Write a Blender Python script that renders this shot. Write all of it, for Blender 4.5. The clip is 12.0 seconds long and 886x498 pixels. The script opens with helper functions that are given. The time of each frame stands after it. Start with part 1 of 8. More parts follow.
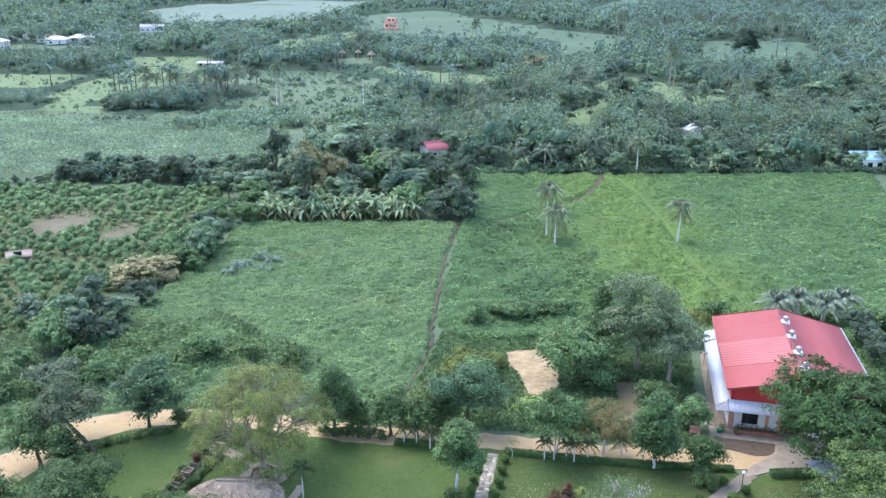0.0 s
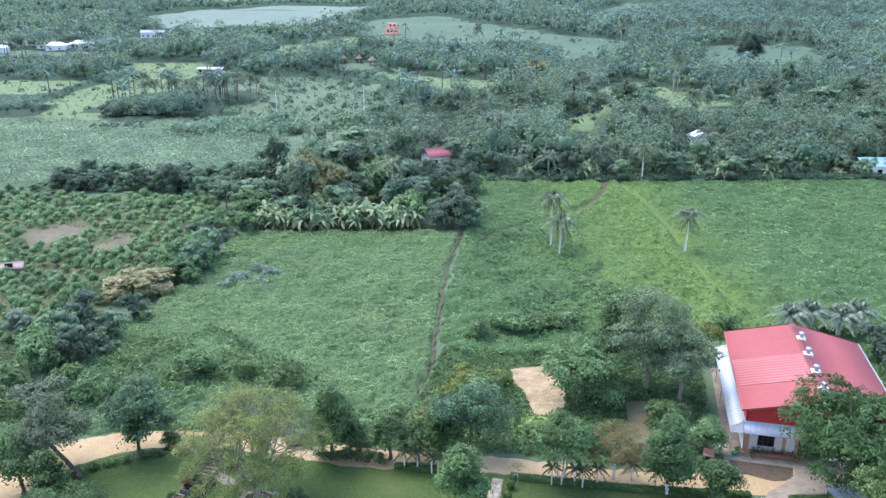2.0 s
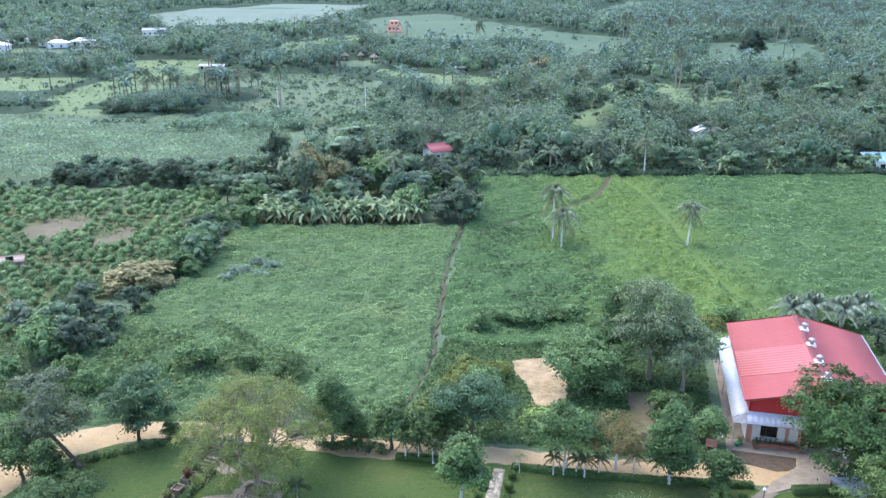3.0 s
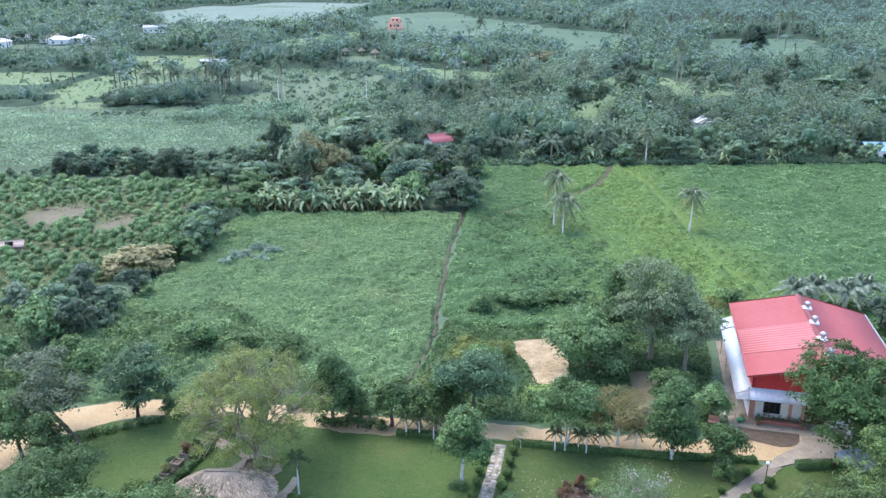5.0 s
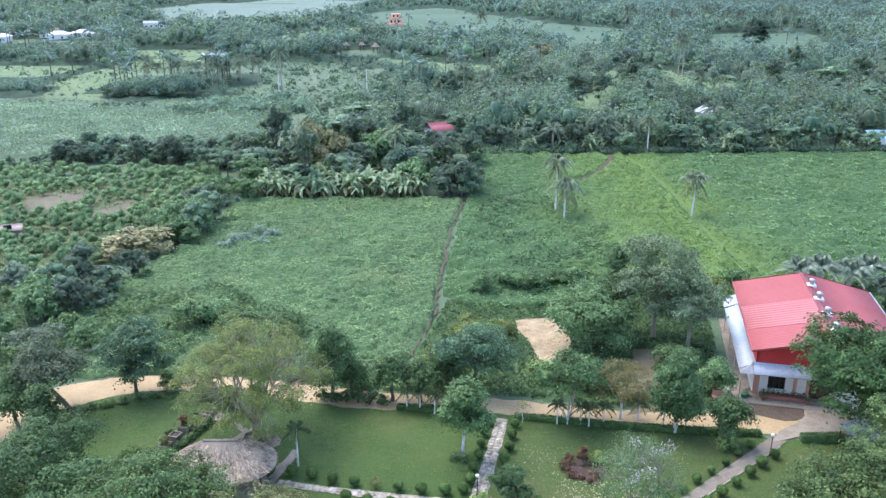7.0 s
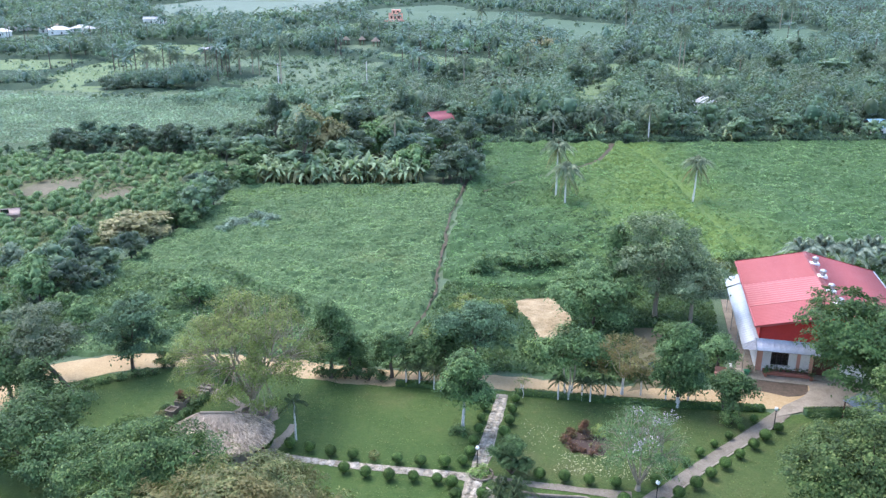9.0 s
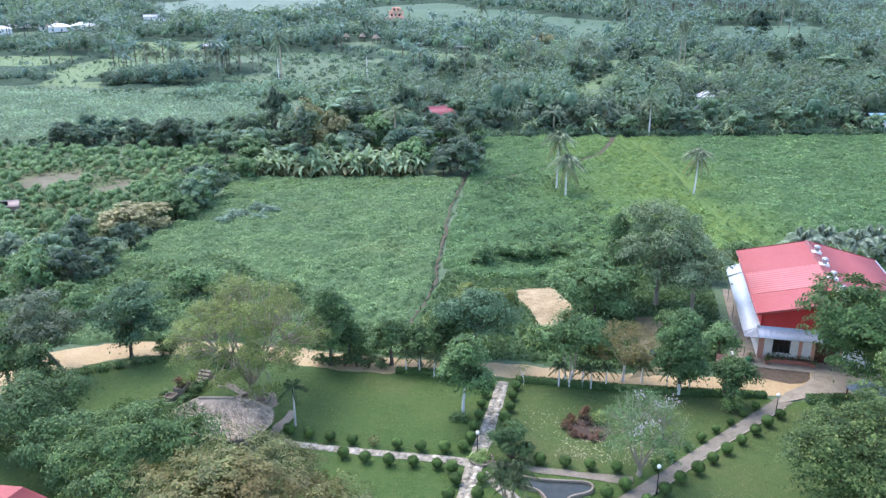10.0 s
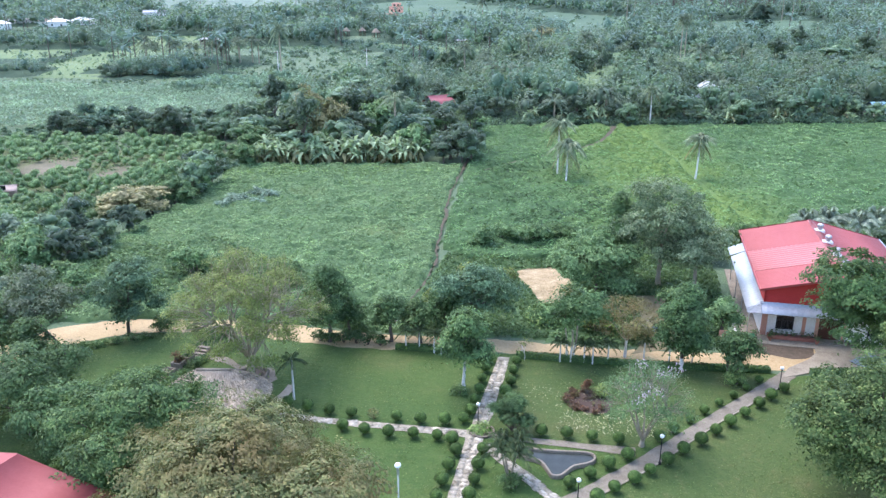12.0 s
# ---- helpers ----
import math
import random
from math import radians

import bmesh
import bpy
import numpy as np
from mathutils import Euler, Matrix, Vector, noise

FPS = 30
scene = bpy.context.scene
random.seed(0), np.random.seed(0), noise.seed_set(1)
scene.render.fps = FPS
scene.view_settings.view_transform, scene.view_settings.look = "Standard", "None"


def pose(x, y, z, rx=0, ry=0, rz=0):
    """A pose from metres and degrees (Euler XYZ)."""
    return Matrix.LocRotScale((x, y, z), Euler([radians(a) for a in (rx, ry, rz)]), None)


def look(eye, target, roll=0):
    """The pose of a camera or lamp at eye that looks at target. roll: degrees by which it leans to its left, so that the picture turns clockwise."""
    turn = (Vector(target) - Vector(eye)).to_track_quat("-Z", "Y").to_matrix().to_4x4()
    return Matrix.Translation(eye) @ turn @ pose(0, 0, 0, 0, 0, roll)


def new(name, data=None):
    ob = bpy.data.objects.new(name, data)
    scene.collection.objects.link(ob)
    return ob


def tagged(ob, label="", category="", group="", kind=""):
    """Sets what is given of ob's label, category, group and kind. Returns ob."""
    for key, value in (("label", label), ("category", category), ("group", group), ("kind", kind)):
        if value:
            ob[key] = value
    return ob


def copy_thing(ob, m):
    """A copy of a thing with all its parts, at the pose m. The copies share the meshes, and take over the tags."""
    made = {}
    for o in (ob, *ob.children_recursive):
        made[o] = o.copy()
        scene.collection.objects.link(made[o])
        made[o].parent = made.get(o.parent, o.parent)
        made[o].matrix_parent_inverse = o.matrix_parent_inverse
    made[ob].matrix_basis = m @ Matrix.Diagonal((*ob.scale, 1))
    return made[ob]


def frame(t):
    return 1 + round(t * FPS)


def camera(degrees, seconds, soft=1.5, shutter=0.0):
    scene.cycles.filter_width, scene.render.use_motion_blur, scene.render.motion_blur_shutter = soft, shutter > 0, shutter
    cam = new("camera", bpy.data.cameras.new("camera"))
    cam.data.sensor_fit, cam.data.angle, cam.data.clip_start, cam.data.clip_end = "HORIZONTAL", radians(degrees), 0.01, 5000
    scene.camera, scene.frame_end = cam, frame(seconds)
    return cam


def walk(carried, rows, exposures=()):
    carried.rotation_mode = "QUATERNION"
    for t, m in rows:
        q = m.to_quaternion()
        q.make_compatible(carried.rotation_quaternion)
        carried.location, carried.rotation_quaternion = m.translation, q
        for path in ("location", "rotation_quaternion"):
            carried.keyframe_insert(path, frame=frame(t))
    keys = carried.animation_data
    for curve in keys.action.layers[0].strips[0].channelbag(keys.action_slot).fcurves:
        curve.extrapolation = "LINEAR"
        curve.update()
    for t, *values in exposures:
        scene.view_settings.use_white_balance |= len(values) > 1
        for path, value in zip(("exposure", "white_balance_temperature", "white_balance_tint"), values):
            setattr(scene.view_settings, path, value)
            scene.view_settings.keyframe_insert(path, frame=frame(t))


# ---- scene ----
# ---------------------------------------------------------------- camera and flight
cam = camera(58.0, 12.0, soft=1.4)
PATH = [
    (0.0, -0.156, -2.965, 42.818, -0.467, -18.918, 0.185), (0.5, -0.029, -2.525, 42.765, -0.416, -18.98, 0.122),
    (1.0, -0.026, -1.301, 42.711, -0.415, -18.808, 0.142), (1.5, -0.059, -0.029, 42.695, -0.428, -18.395, 0.173),
    (2.0, -0.131, 0.435, 42.681, -0.323, -18.582, 0.042), (2.5, -0.078, 0.52, 42.283, -0.225, -18.647, 0.001),
    (3.0, -0.067, 0.472, 41.724, -0.182, -18.646, -0.014), (5.0, -0.048, 0.148, 39.344, -0.103, -18.601, -0.051),
    (5.5, -0.045, 0.15, 38.71, -0.082, -18.612, -0.064), (6.0, -0.065, 0.131, 38.069, -0.081, -18.619, -0.061),
    (6.5, -0.051, 0.111, 37.42, -0.058, -18.617, -0.061), (7.0, -0.082, 0.079, 36.804, -0.052, -18.631, -0.075),
    (9.0, -0.024, 0.083, 34.43, -0.026, -18.657, -0.094), (9.5, 0.014, 0.075, 33.816, 0.004, -18.657, -0.117),
    (10.0, 0.006, 0.044, 33.232, 0.008, -18.686, -0.102), (10.5, 0.035, 0.048, 32.617, 0.018, -18.68, -0.122),
    (11.0, 0.026, -0.004, 32.045, 0.016, -18.704, -0.125), (11.5, 0.007, 0.013, 31.486, 0.012, -18.721, -0.128),
    (12.0, 0.0, 0.0, 31.0, 0.02, -18.752, -0.123),
]
FLIGHT = [(t, pose(x, y, z, 90 + pitch, 0, yaw) @ pose(0, 0, 0, 0, 0, roll)) for t, x, y, z, yaw, pitch, roll in PATH]
walk(cam, FLIGHT, exposures=((0.0, 1.79, 6420, 17), (9.0, 1.80, 6420, 17), (10.5, 1.81, 6420, 17), (11.0, 1.92, 6420, 17), (12.0, 1.92, 6420, 17)))

# ---------------------------------------------------------------- sky and sun: bright hazy overcast
world = bpy.data.worlds.new("world")
scene.world = world
world.use_nodes = True
wn, wl = world.node_tree.nodes, world.node_tree.links
sky = wn.new("ShaderNodeTexSky")
sky.sky_type = "NISHITA"
sky.sun_disc = False
sky.sun_elevation, sky.sun_rotation = radians(60), radians(-45)
sky.air_density, sky.dust_density, sky.ozone_density = 1.0, 1.2, 2.0
wn["Background"].inputs[1].default_value = 0.175
wl.new(sky.outputs[0], wn["Background"].inputs[0])
sun = new("sun", bpy.data.lights.new("sun", "SUN"))
sun.data.energy, sun.data.angle, sun.data.color = 1.1, radians(40), (1.0, 0.96, 0.90)
sun.matrix_world = look((-53, 53, 130), (0, 0, 0))

# ---------------------------------------------------------------- helpers
def rng_of(seed):
    return np.random.default_rng(seed)


def mesh_np(name, V, faces, mats, index=None, smooth=False):
    """A mesh from arrays: V (n, 3), faces a list of (k, 3) or (k, 4) arrays."""
    me = bpy.data.meshes.new(name)
    V = np.asarray(V, np.float32)
    faces = [np.asarray(f, np.int32) for f in faces if len(f)]
    loops = np.concatenate([f.ravel() for f in faces])
    sizes = np.concatenate([np.full(len(f), f.shape[1], np.int32) for f in faces])
    me.vertices.add(len(V))
    me.vertices.foreach_set("co", V.ravel())
    me.loops.add(len(loops))
    me.loops.foreach_set("vertex_index", loops)
    me.polygons.add(len(sizes))
    me.polygons.foreach_set("loop_start", np.r_[0, np.cumsum(sizes)[:-1]].astype(np.int32))
    if index is not None:
        me.polygons.foreach_set("material_index", np.asarray(index, np.int32))
    if smooth:
        me.polygons.foreach_set("use_smooth", np.ones(len(sizes), bool))
    for m in mats if isinstance(mats, (list, tuple)) else [mats]:
        me.materials.append(m)
    me.update(calc_edges=True)
    me.validate()
    return me


def join(pieces):
    """(V, Q) pieces into one (V, Q)."""
    V, Q, n = [], [], 0
    for v, q in pieces:
        V.append(v)
        Q.append(np.asarray(q) + n)
        n += len(v)
    return np.concatenate(V), np.concatenate(Q)


def child(name, me, parent, label=""):
    ob = new(name, me)
    ob.parent = parent
    if label:
        ob["label"] = label
    return ob


def part(name, bm, material, parent, label="", smooth=False):
    """A bmesh as one mesh object under a thing."""
    me = bpy.data.meshes.new(name)
    if smooth:
        for f in bm.faces:
            f.smooth = True
    bm.to_mesh(me)
    bm.free()
    me.materials.append(material)
    return child(name, me, parent, label)


def box_bm(x0, x1, y0, y1, z0, z1, bevel=0.0, bm=None):
    own = bmesh.new()
    bmesh.ops.create_cube(own, size=1)
    for v in own.verts:
        v.co = Vector(((x0 + x1) / 2 + v.co.x * (x1 - x0), (y0 + y1) / 2 + v.co.y * (y1 - y0), (z0 + z1) / 2 + v.co.z * (z1 - z0)))
    if bevel:
        bmesh.ops.bevel(own, geom=own.edges[:], offset=bevel, segments=1, affect="EDGES")
    return own


def cyl_bm(p, q, r0, r1, sides=12):
    p, q = Vector(p), Vector(q)
    bm = bmesh.new()
    bmesh.ops.create_cone(bm, cap_ends=True, segments=sides, radius1=r0, radius2=r1, depth=(q - p).length)
    turn = (q - p).to_track_quat("Z", "Y").to_matrix().to_4x4()
    bmesh.ops.transform(bm, matrix=Matrix.Translation((p + q) / 2) @ turn, verts=bm.verts)
    return bm


def tube(points, radii, sides=7):
    P = np.asarray(points, float)
    R = np.asarray(radii, float)
    D = np.gradient(P, axis=0)
    D /= np.linalg.norm(D, axis=1, keepdims=True) + 1e-9
    ref = np.where(np.abs(D[:, 2:3]) > 0.9, [[1.0, 0, 0]], [[0, 0, 1.0]])
    A = np.cross(D, ref)
    A /= np.linalg.norm(A, axis=1, keepdims=True) + 1e-9
    B = np.cross(D, A)
    th = np.arange(sides) * 2 * np.pi / sides
    V = P[:, None] + R[:, None, None] * (np.cos(th)[None, :, None] * A[:, None] + np.sin(th)[None, :, None] * B[:, None])
    n = len(P)
    i, j = np.meshgrid(np.arange(n - 1), np.arange(sides), indexing="ij")
    k = (j + 1) % sides
    Q = np.stack([i * sides + j, i * sides + k, (i + 1) * sides + k, (i + 1) * sides + j], -1).reshape(-1, 4)
    return V.reshape(-1, 3), Q


def kites(P, size, rng, out=None, lean=0.6, width=0.5, droop=0.2, along=False):
    """Leaves: one folded kite at each place. out: which way they face or, with along, point; lean: how firmly."""
    n = len(P)
    r = rng.normal(size=(n, 3))
    if along:
        d = r * (1 - lean) + out * lean * 1.8
        d[:, 2] -= droop
        d /= np.linalg.norm(d, axis=1, keepdims=True) + 1e-9
        u = rng.normal(size=(n, 3)) * 0.55 + [0, 0, 1.0]
    else:
        u = r if out is None else r * (1 - lean) + out / (np.linalg.norm(out, axis=1, keepdims=True) + 1e-9) * lean * 2.2
        u /= np.linalg.norm(u, axis=1, keepdims=True) + 1e-9
        d = rng.normal(size=(n, 3)) - [0, 0, 1.5 * droop]
        d -= u * (d * u).sum(1, keepdims=True)
        d /= np.linalg.norm(d, axis=1, keepdims=True) + 1e-9
    s = np.cross(d, u)
    s /= np.linalg.norm(s, axis=1, keepdims=True) + 1e-9
    u = np.cross(s, d)
    L = (np.asarray(size) * rng.uniform(0.65, 1.3, n))[:, None]
    V = np.stack([P - 0.5 * L * d, P + 0.02 * L * d + 0.5 * width * L * s + 0.10 * L * u, P + 0.5 * L * d - 0.06 * L * u, P + 0.02 * L * d - 0.5 * width * L * s + 0.10 * L * u], 1)
    return V.reshape(-1, 3), np.arange(4 * n).reshape(n, 4)


def inside(poly, X, Y):
    poly = np.asarray(poly, float)
    c = np.zeros(len(X), bool)
    for (x0, y0), (x1, y1) in zip(poly, np.roll(poly, -1, axis=0)):
        cross = ((y0 > Y) != (y1 > Y)) & (X < (x1 - x0) * (Y - y0) / (y1 - y0 + 1e-12) + x0)
        c ^= cross
    return c


def wave(X, Y, seed=0, size=10.0):
    """Smooth value noise, about -1 to 1, over the plan."""
    g = rng_of(seed).uniform(-1, 1, (64, 64))
    x, y = np.asarray(X) / size + 1000.0, np.asarray(Y) / size + 1000.0
    i, j = np.floor(x).astype(int), np.floor(y).astype(int)
    a, b = x - i, y - j
    a, b = a * a * (3 - 2 * a), b * b * (3 - 2 * b)
    i, j, i1, j1 = i % 64, j % 64, (i + 1) % 64, (j + 1) % 64
    return (g[i, j] * (1 - a) + g[i1, j] * a) * (1 - b) + (g[i, j1] * (1 - a) + g[i1, j1] * a) * b


def land(X, Y):
    """Height of the ground: level near the garden, a slow rise to foothills."""
    X, Y = np.asarray(X, float), np.asarray(Y, float)
    s = np.maximum(0, Y - 150)
    far = np.clip((s - 60) / 250, 0, 1)
    z = 0.02 * s + far * (2.2 * wave(X, Y, 3, 90) + 0.8 * wave(X, Y, 4, 33))
    hills = np.clip((Y - 950) / 1500, 0, 1) ** 1.2
    return z + hills * (110 + 60 * wave(X, Y, 5, 500)) + np.clip((X - 120) / 400, 0, 1) * np.clip((Y - 300) / 500, 0, 1) * 26


def ground_z(x, y):
    return float(land(np.array([x]), np.array([y]))[0])


def scatter(poly, n, rng):
    """n places inside a polygon of the plan."""
    poly = np.asarray(poly, float)
    lo, hi = poly.min(0), poly.max(0)
    got = np.zeros((0, 2))
    while len(got) < n:
        p = rng.uniform(lo, hi, (n * 2, 2))
        got = np.concatenate([got, p[inside(poly, p[:, 0], p[:, 1])]])
    return got[:n]


# ---------------------------------------------------------------- materials
def nodes_of(name):
    m = bpy.data.materials.new(name)
    m.use_nodes = True
    t = m.node_tree
    return m, t, t.nodes["Principled BSDF"]


def noise_at(t, scale, detail=6.0, rough=0.6, coords=None, stretch=None):
    n = t.nodes.new("ShaderNodeTexNoise")
    n.inputs["Scale"].default_value, n.inputs["Detail"].default_value, n.inputs["Roughness"].default_value = scale, detail, rough
    src = t.nodes.new("ShaderNodeNewGeometry").outputs["Position"] if coords is None else coords
    if stretch:
        mp = t.nodes.new("ShaderNodeMapping")
        mp.inputs["Scale"].default_value = stretch
        t.links.new(src, mp.inputs[0])
        src = mp.outputs[0]
    t.links.new(src, n.inputs["Vector"])
    return n.outputs["Fac"]


def ramp(t, fac, stops):
    r = t.nodes.new("ShaderNodeValToRGB")
    while len(r.color_ramp.elements) < len(stops):
        r.color_ramp.elements.new(0.5)
    for e, (p, c) in zip(r.color_ramp.elements, stops):
        e.position, e.color = p, (*c, 1)
    t.links.new(fac, r.inputs[0])
    return r.outputs[0]


def mixed(t, fac, a, b, mode="MIX"):
    m = t.nodes.new("ShaderNodeMix")
    m.data_type, m.blend_type = "RGBA", mode
    for sock, v in ((m.inputs[0], fac), (m.inputs[6], a), (m.inputs[7], b)):
        if isinstance(v, bpy.types.NodeSocket):
            t.links.new(v, sock)
        else:
            sock.default_value = v if isinstance(v, float) else (*v, 1)
    return m.outputs[2]


def bumped(t, bsdf, fac, strength=0.4, distance=0.05):
    b = t.nodes.new("ShaderNodeBump")
    b.inputs["Strength"].default_value, b.inputs["Distance"].default_value = strength, distance
    t.links.new(fac, b.inputs["Height"])
    t.links.new(b.outputs[0], bsdf.inputs["Normal"])


def surface(name, stops, big=0.15, small=3.0, rough=0.9, bump=0.4, dist=0.05, metal=0.0, blend=0.5, spec=0.3, stretch=None, fine=0.8):
    """A surface with coarse blotches and fine grain between the given colours."""
    m, t, b = nodes_of(name)
    n1, n2 = noise_at(t, big, 5.0), noise_at(t, small, 8.0, 0.7, stretch=stretch)
    c1 = ramp(t, n1, [(0.28 + 0.44 * i / max(1, len(stops) - 1), c) for i, c in enumerate(stops)])
    c2 = ramp(t, n2, [(0.3 + 0.4 * i / max(1, len(stops) - 1), c) for i, c in enumerate(stops)])
    grit = ramp(t, noise_at(t, max(6.0, small * 4), 5.0, 0.75), [(0.3, (0.72, 0.72, 0.72)), (0.5, (1.0, 1.0, 1.0)), (0.7, (1.25, 1.25, 1.25))])
    t.links.new(mixed(t, fine, mixed(t, blend, c1, c2), grit, "MULTIPLY"), b.inputs["Base Color"])
    b.inputs["Roughness"].default_value, b.inputs["Metallic"].default_value = rough, metal
    b.inputs["Specular IOR Level"].default_value = spec
    if bump:
        bumped(t, b, n2, bump, dist)
    return m


def leafy(name, stops, rough=0.6, trans=0.27, patch=None, tint=0.22, spec=0.14, gain=2.2, grey=0.20, mottle=1.0, haze_sheen=0.08):
    """Leaves that differ one from another, and plant from plant."""
    m, t, b = nodes_of(name)
    geo = t.nodes.new("ShaderNodeNewGeometry")
    info = t.nodes.new("ShaderNodeObjectInfo")
    stops = [tuple(gain * (v * (1 - grey) + grey * (0.3 * c[0] + 0.6 * c[1] + 0.1 * c[2])) for v in c) for c in stops]
    col = ramp(t, geo.outputs["Random Per Island"], [((i + 0.5) / len(stops), c) for i, c in enumerate(stops)])
    hsv = t.nodes.new("ShaderNodeHueSaturation")
    mr = t.nodes.new("ShaderNodeMapRange")
    mr.inputs[3].default_value, mr.inputs[4].default_value = 1 - tint, 1 + tint
    t.links.new(info.outputs["Random"], mr.inputs[0])
    t.links.new(mr.outputs[0], hsv.inputs["Value"])
    t.links.new(col, hsv.inputs["Color"])
    col = hsv.outputs[0]
    blot = ramp(t, noise_at(t, mottle, 4.0), [(0.34, (0.62, 0.64, 0.66)), (0.5, (0.95, 0.95, 0.95)), (0.68, (1.42, 1.38, 1.28))])
    col = mixed(t, 1.0, col, blot, "MULTIPLY")
    if patch:
        size, c = patch
        f = ramp(t, noise_at(t, size, 3.0), [(0.42, (0, 0, 0)), (0.62, (1, 1, 1))])
        col = mixed(t, f, col, mixed(t, 0.75, col, c))
    t.links.new(col, b.inputs["Base Color"])
    b.inputs["Roughness"].default_value = rough
    b.inputs["Specular IOR Level"].default_value = spec
    # a sky-blue sheen imitates haze over the leaves, strongest on far kinds
    b.inputs["Sheen Weight"].default_value, b.inputs["Sheen Roughness"].default_value = haze_sheen, 0.5
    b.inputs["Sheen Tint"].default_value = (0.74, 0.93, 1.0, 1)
    tr = t.nodes.new("ShaderNodeBsdfTranslucent")
    t.links.new(mixed(t, 0.6, col, (0.22, 0.32, 0.12)), tr.inputs[0])
    mx = t.nodes.new("ShaderNodeMixShader")
    mx.inputs[0].default_value = trans
    t.links.new(b.outputs[0], mx.inputs[1])
    t.links.new(tr.outputs[0], mx.inputs[2])
    t.links.new(mx.outputs[0], t.nodes["Material Output"].inputs[0])
    return m


M_GROUND = surface("rough_ground", [(0.05, 0.095, 0.055), (0.075, 0.125, 0.07), (0.11, 0.16, 0.085), (0.10, 0.125, 0.075)], 0.022, 0.22, bump=0.9, dist=0.6)
M_MEADOW = surface("far_meadow_grass", [(0.075, 0.128, 0.058), (0.105, 0.168, 0.07), (0.14, 0.20, 0.088), (0.125, 0.15, 0.085)], 0.03, 0.25, bump=0.6, dist=0.5)
M_FARFIELD = surface("far_field_grass", [(0.050, 0.100, 0.058), (0.066, 0.120, 0.068), (0.09, 0.145, 0.08)], 0.02, 0.2, bump=0.4, dist=0.5)
M_SCRUB = surface("far_scrub", [(0.036, 0.064, 0.045), (0.050, 0.084, 0.056), (0.070, 0.108, 0.068)], 0.08, 0.4, bump=0.8, dist=0.8, spec=0.05)
# far fields whose pale, bluish tone is haze put into the colour
M_HAZEFIELD = surface("hazed_pale_field", [(0.11, 0.16, 0.125), (0.14, 0.195, 0.15), (0.18, 0.235, 0.185)], 0.02, 0.15, rough=0.85, bump=0.2, spec=0.1)
M_LAWN = surface("mown_lawn", [(0.025, 0.062, 0.012), (0.041, 0.086, 0.018), (0.061, 0.104, 0.024), (0.112, 0.120, 0.044)], 0.11, 1.6, bump=0.9, dist=0.14, blend=0.5, fine=1.0)
M_LAWN_DRY = surface("dry_lawn", [(0.030, 0.060, 0.014), (0.046, 0.084, 0.020), (0.068, 0.10, 0.028), (0.135, 0.122, 0.055)], 0.11, 1.6, bump=0.9, dist=0.14, blend=0.5, fine=1.0)
M_DIRT = surface("sandy_dirt", [(0.28, 0.195, 0.10), (0.38, 0.285, 0.155), (0.45, 0.355, 0.21)], 0.25, 2.5, bump=0.5, dist=0.05)
M_SAND = surface("dumped_sand", [(0.10, 0.105, 0.05), (0.24, 0.185, 0.10), (0.36, 0.275, 0.155), (0.44, 0.35, 0.215), (0.56, 0.47, 0.33)], 0.28, 0.75, bump=1.0, dist=0.35, blend=0.6)
M_SOIL = surface("dark_soil", [(0.042, 0.046, 0.022), (0.07, 0.055, 0.04), (0.105, 0.08, 0.058), (0.15, 0.12, 0.085)], 0.45, 2.2)
M_ORCH = surface("weedy_orchard_soil", [(0.055, 0.085, 0.035), (0.08, 0.115, 0.045), (0.105, 0.125, 0.055), (0.16, 0.13, 0.085)], 0.09, 0.9, bump=0.8, dist=0.2, blend=0.4)
M_SHEET = surface("weathered_sheet", [(0.16, 0.19, 0.23), (0.21, 0.245, 0.29), (0.27, 0.30, 0.34)], 0.8, 3.0, rough=0.55, bump=0.0)
M_TRACK = surface("trodden_earth", [(0.045, 0.055, 0.028), (0.07, 0.062, 0.04), (0.095, 0.075, 0.05), (0.06, 0.08, 0.034)], 0.4, 2.0)
M_CONC = surface("worn_concrete", [(0.16, 0.138, 0.10), (0.255, 0.225, 0.175), (0.34, 0.31, 0.25)], 0.6, 2.5, rough=0.85, bump=0.2, dist=0.02)
M_PATH = surface("weathered_path", [(0.12, 0.105, 0.078), (0.19, 0.168, 0.13), (0.26, 0.235, 0.185)], 0.5, 2.5, rough=0.85, bump=0.2, dist=0.02)
M_FLAG = surface("pale_flagstone", [(0.15, 0.135, 0.095), (0.27, 0.245, 0.19), (0.42, 0.39, 0.32)], 0.9, 1.6, rough=0.85, bump=0.3, dist=0.03)
def slab_material():
    m, t, b = nodes_of("worn_slab")
    info = t.nodes.new("ShaderNodeObjectInfo")
    base = ramp(t, info.outputs["Random"], [(0.05, (0.27, 0.245, 0.19)), (0.5, (0.34, 0.31, 0.25)), (0.95, (0.42, 0.39, 0.325))])
    n = noise_at(t, 2.2, 7.0, 0.7)
    stain = ramp(t, n, [(0.36, (0.42, 0.40, 0.34)), (0.5, (0.95, 0.95, 0.93)), (0.64, (1.4, 1.38, 1.34))])
    t.links.new(mixed(t, 1.0, base, stain, "MULTIPLY"), b.inputs["Base Color"])
    b.inputs["Roughness"].default_value = 0.85
    bumped(t, b, n, 0.3, 0.03)
    return m


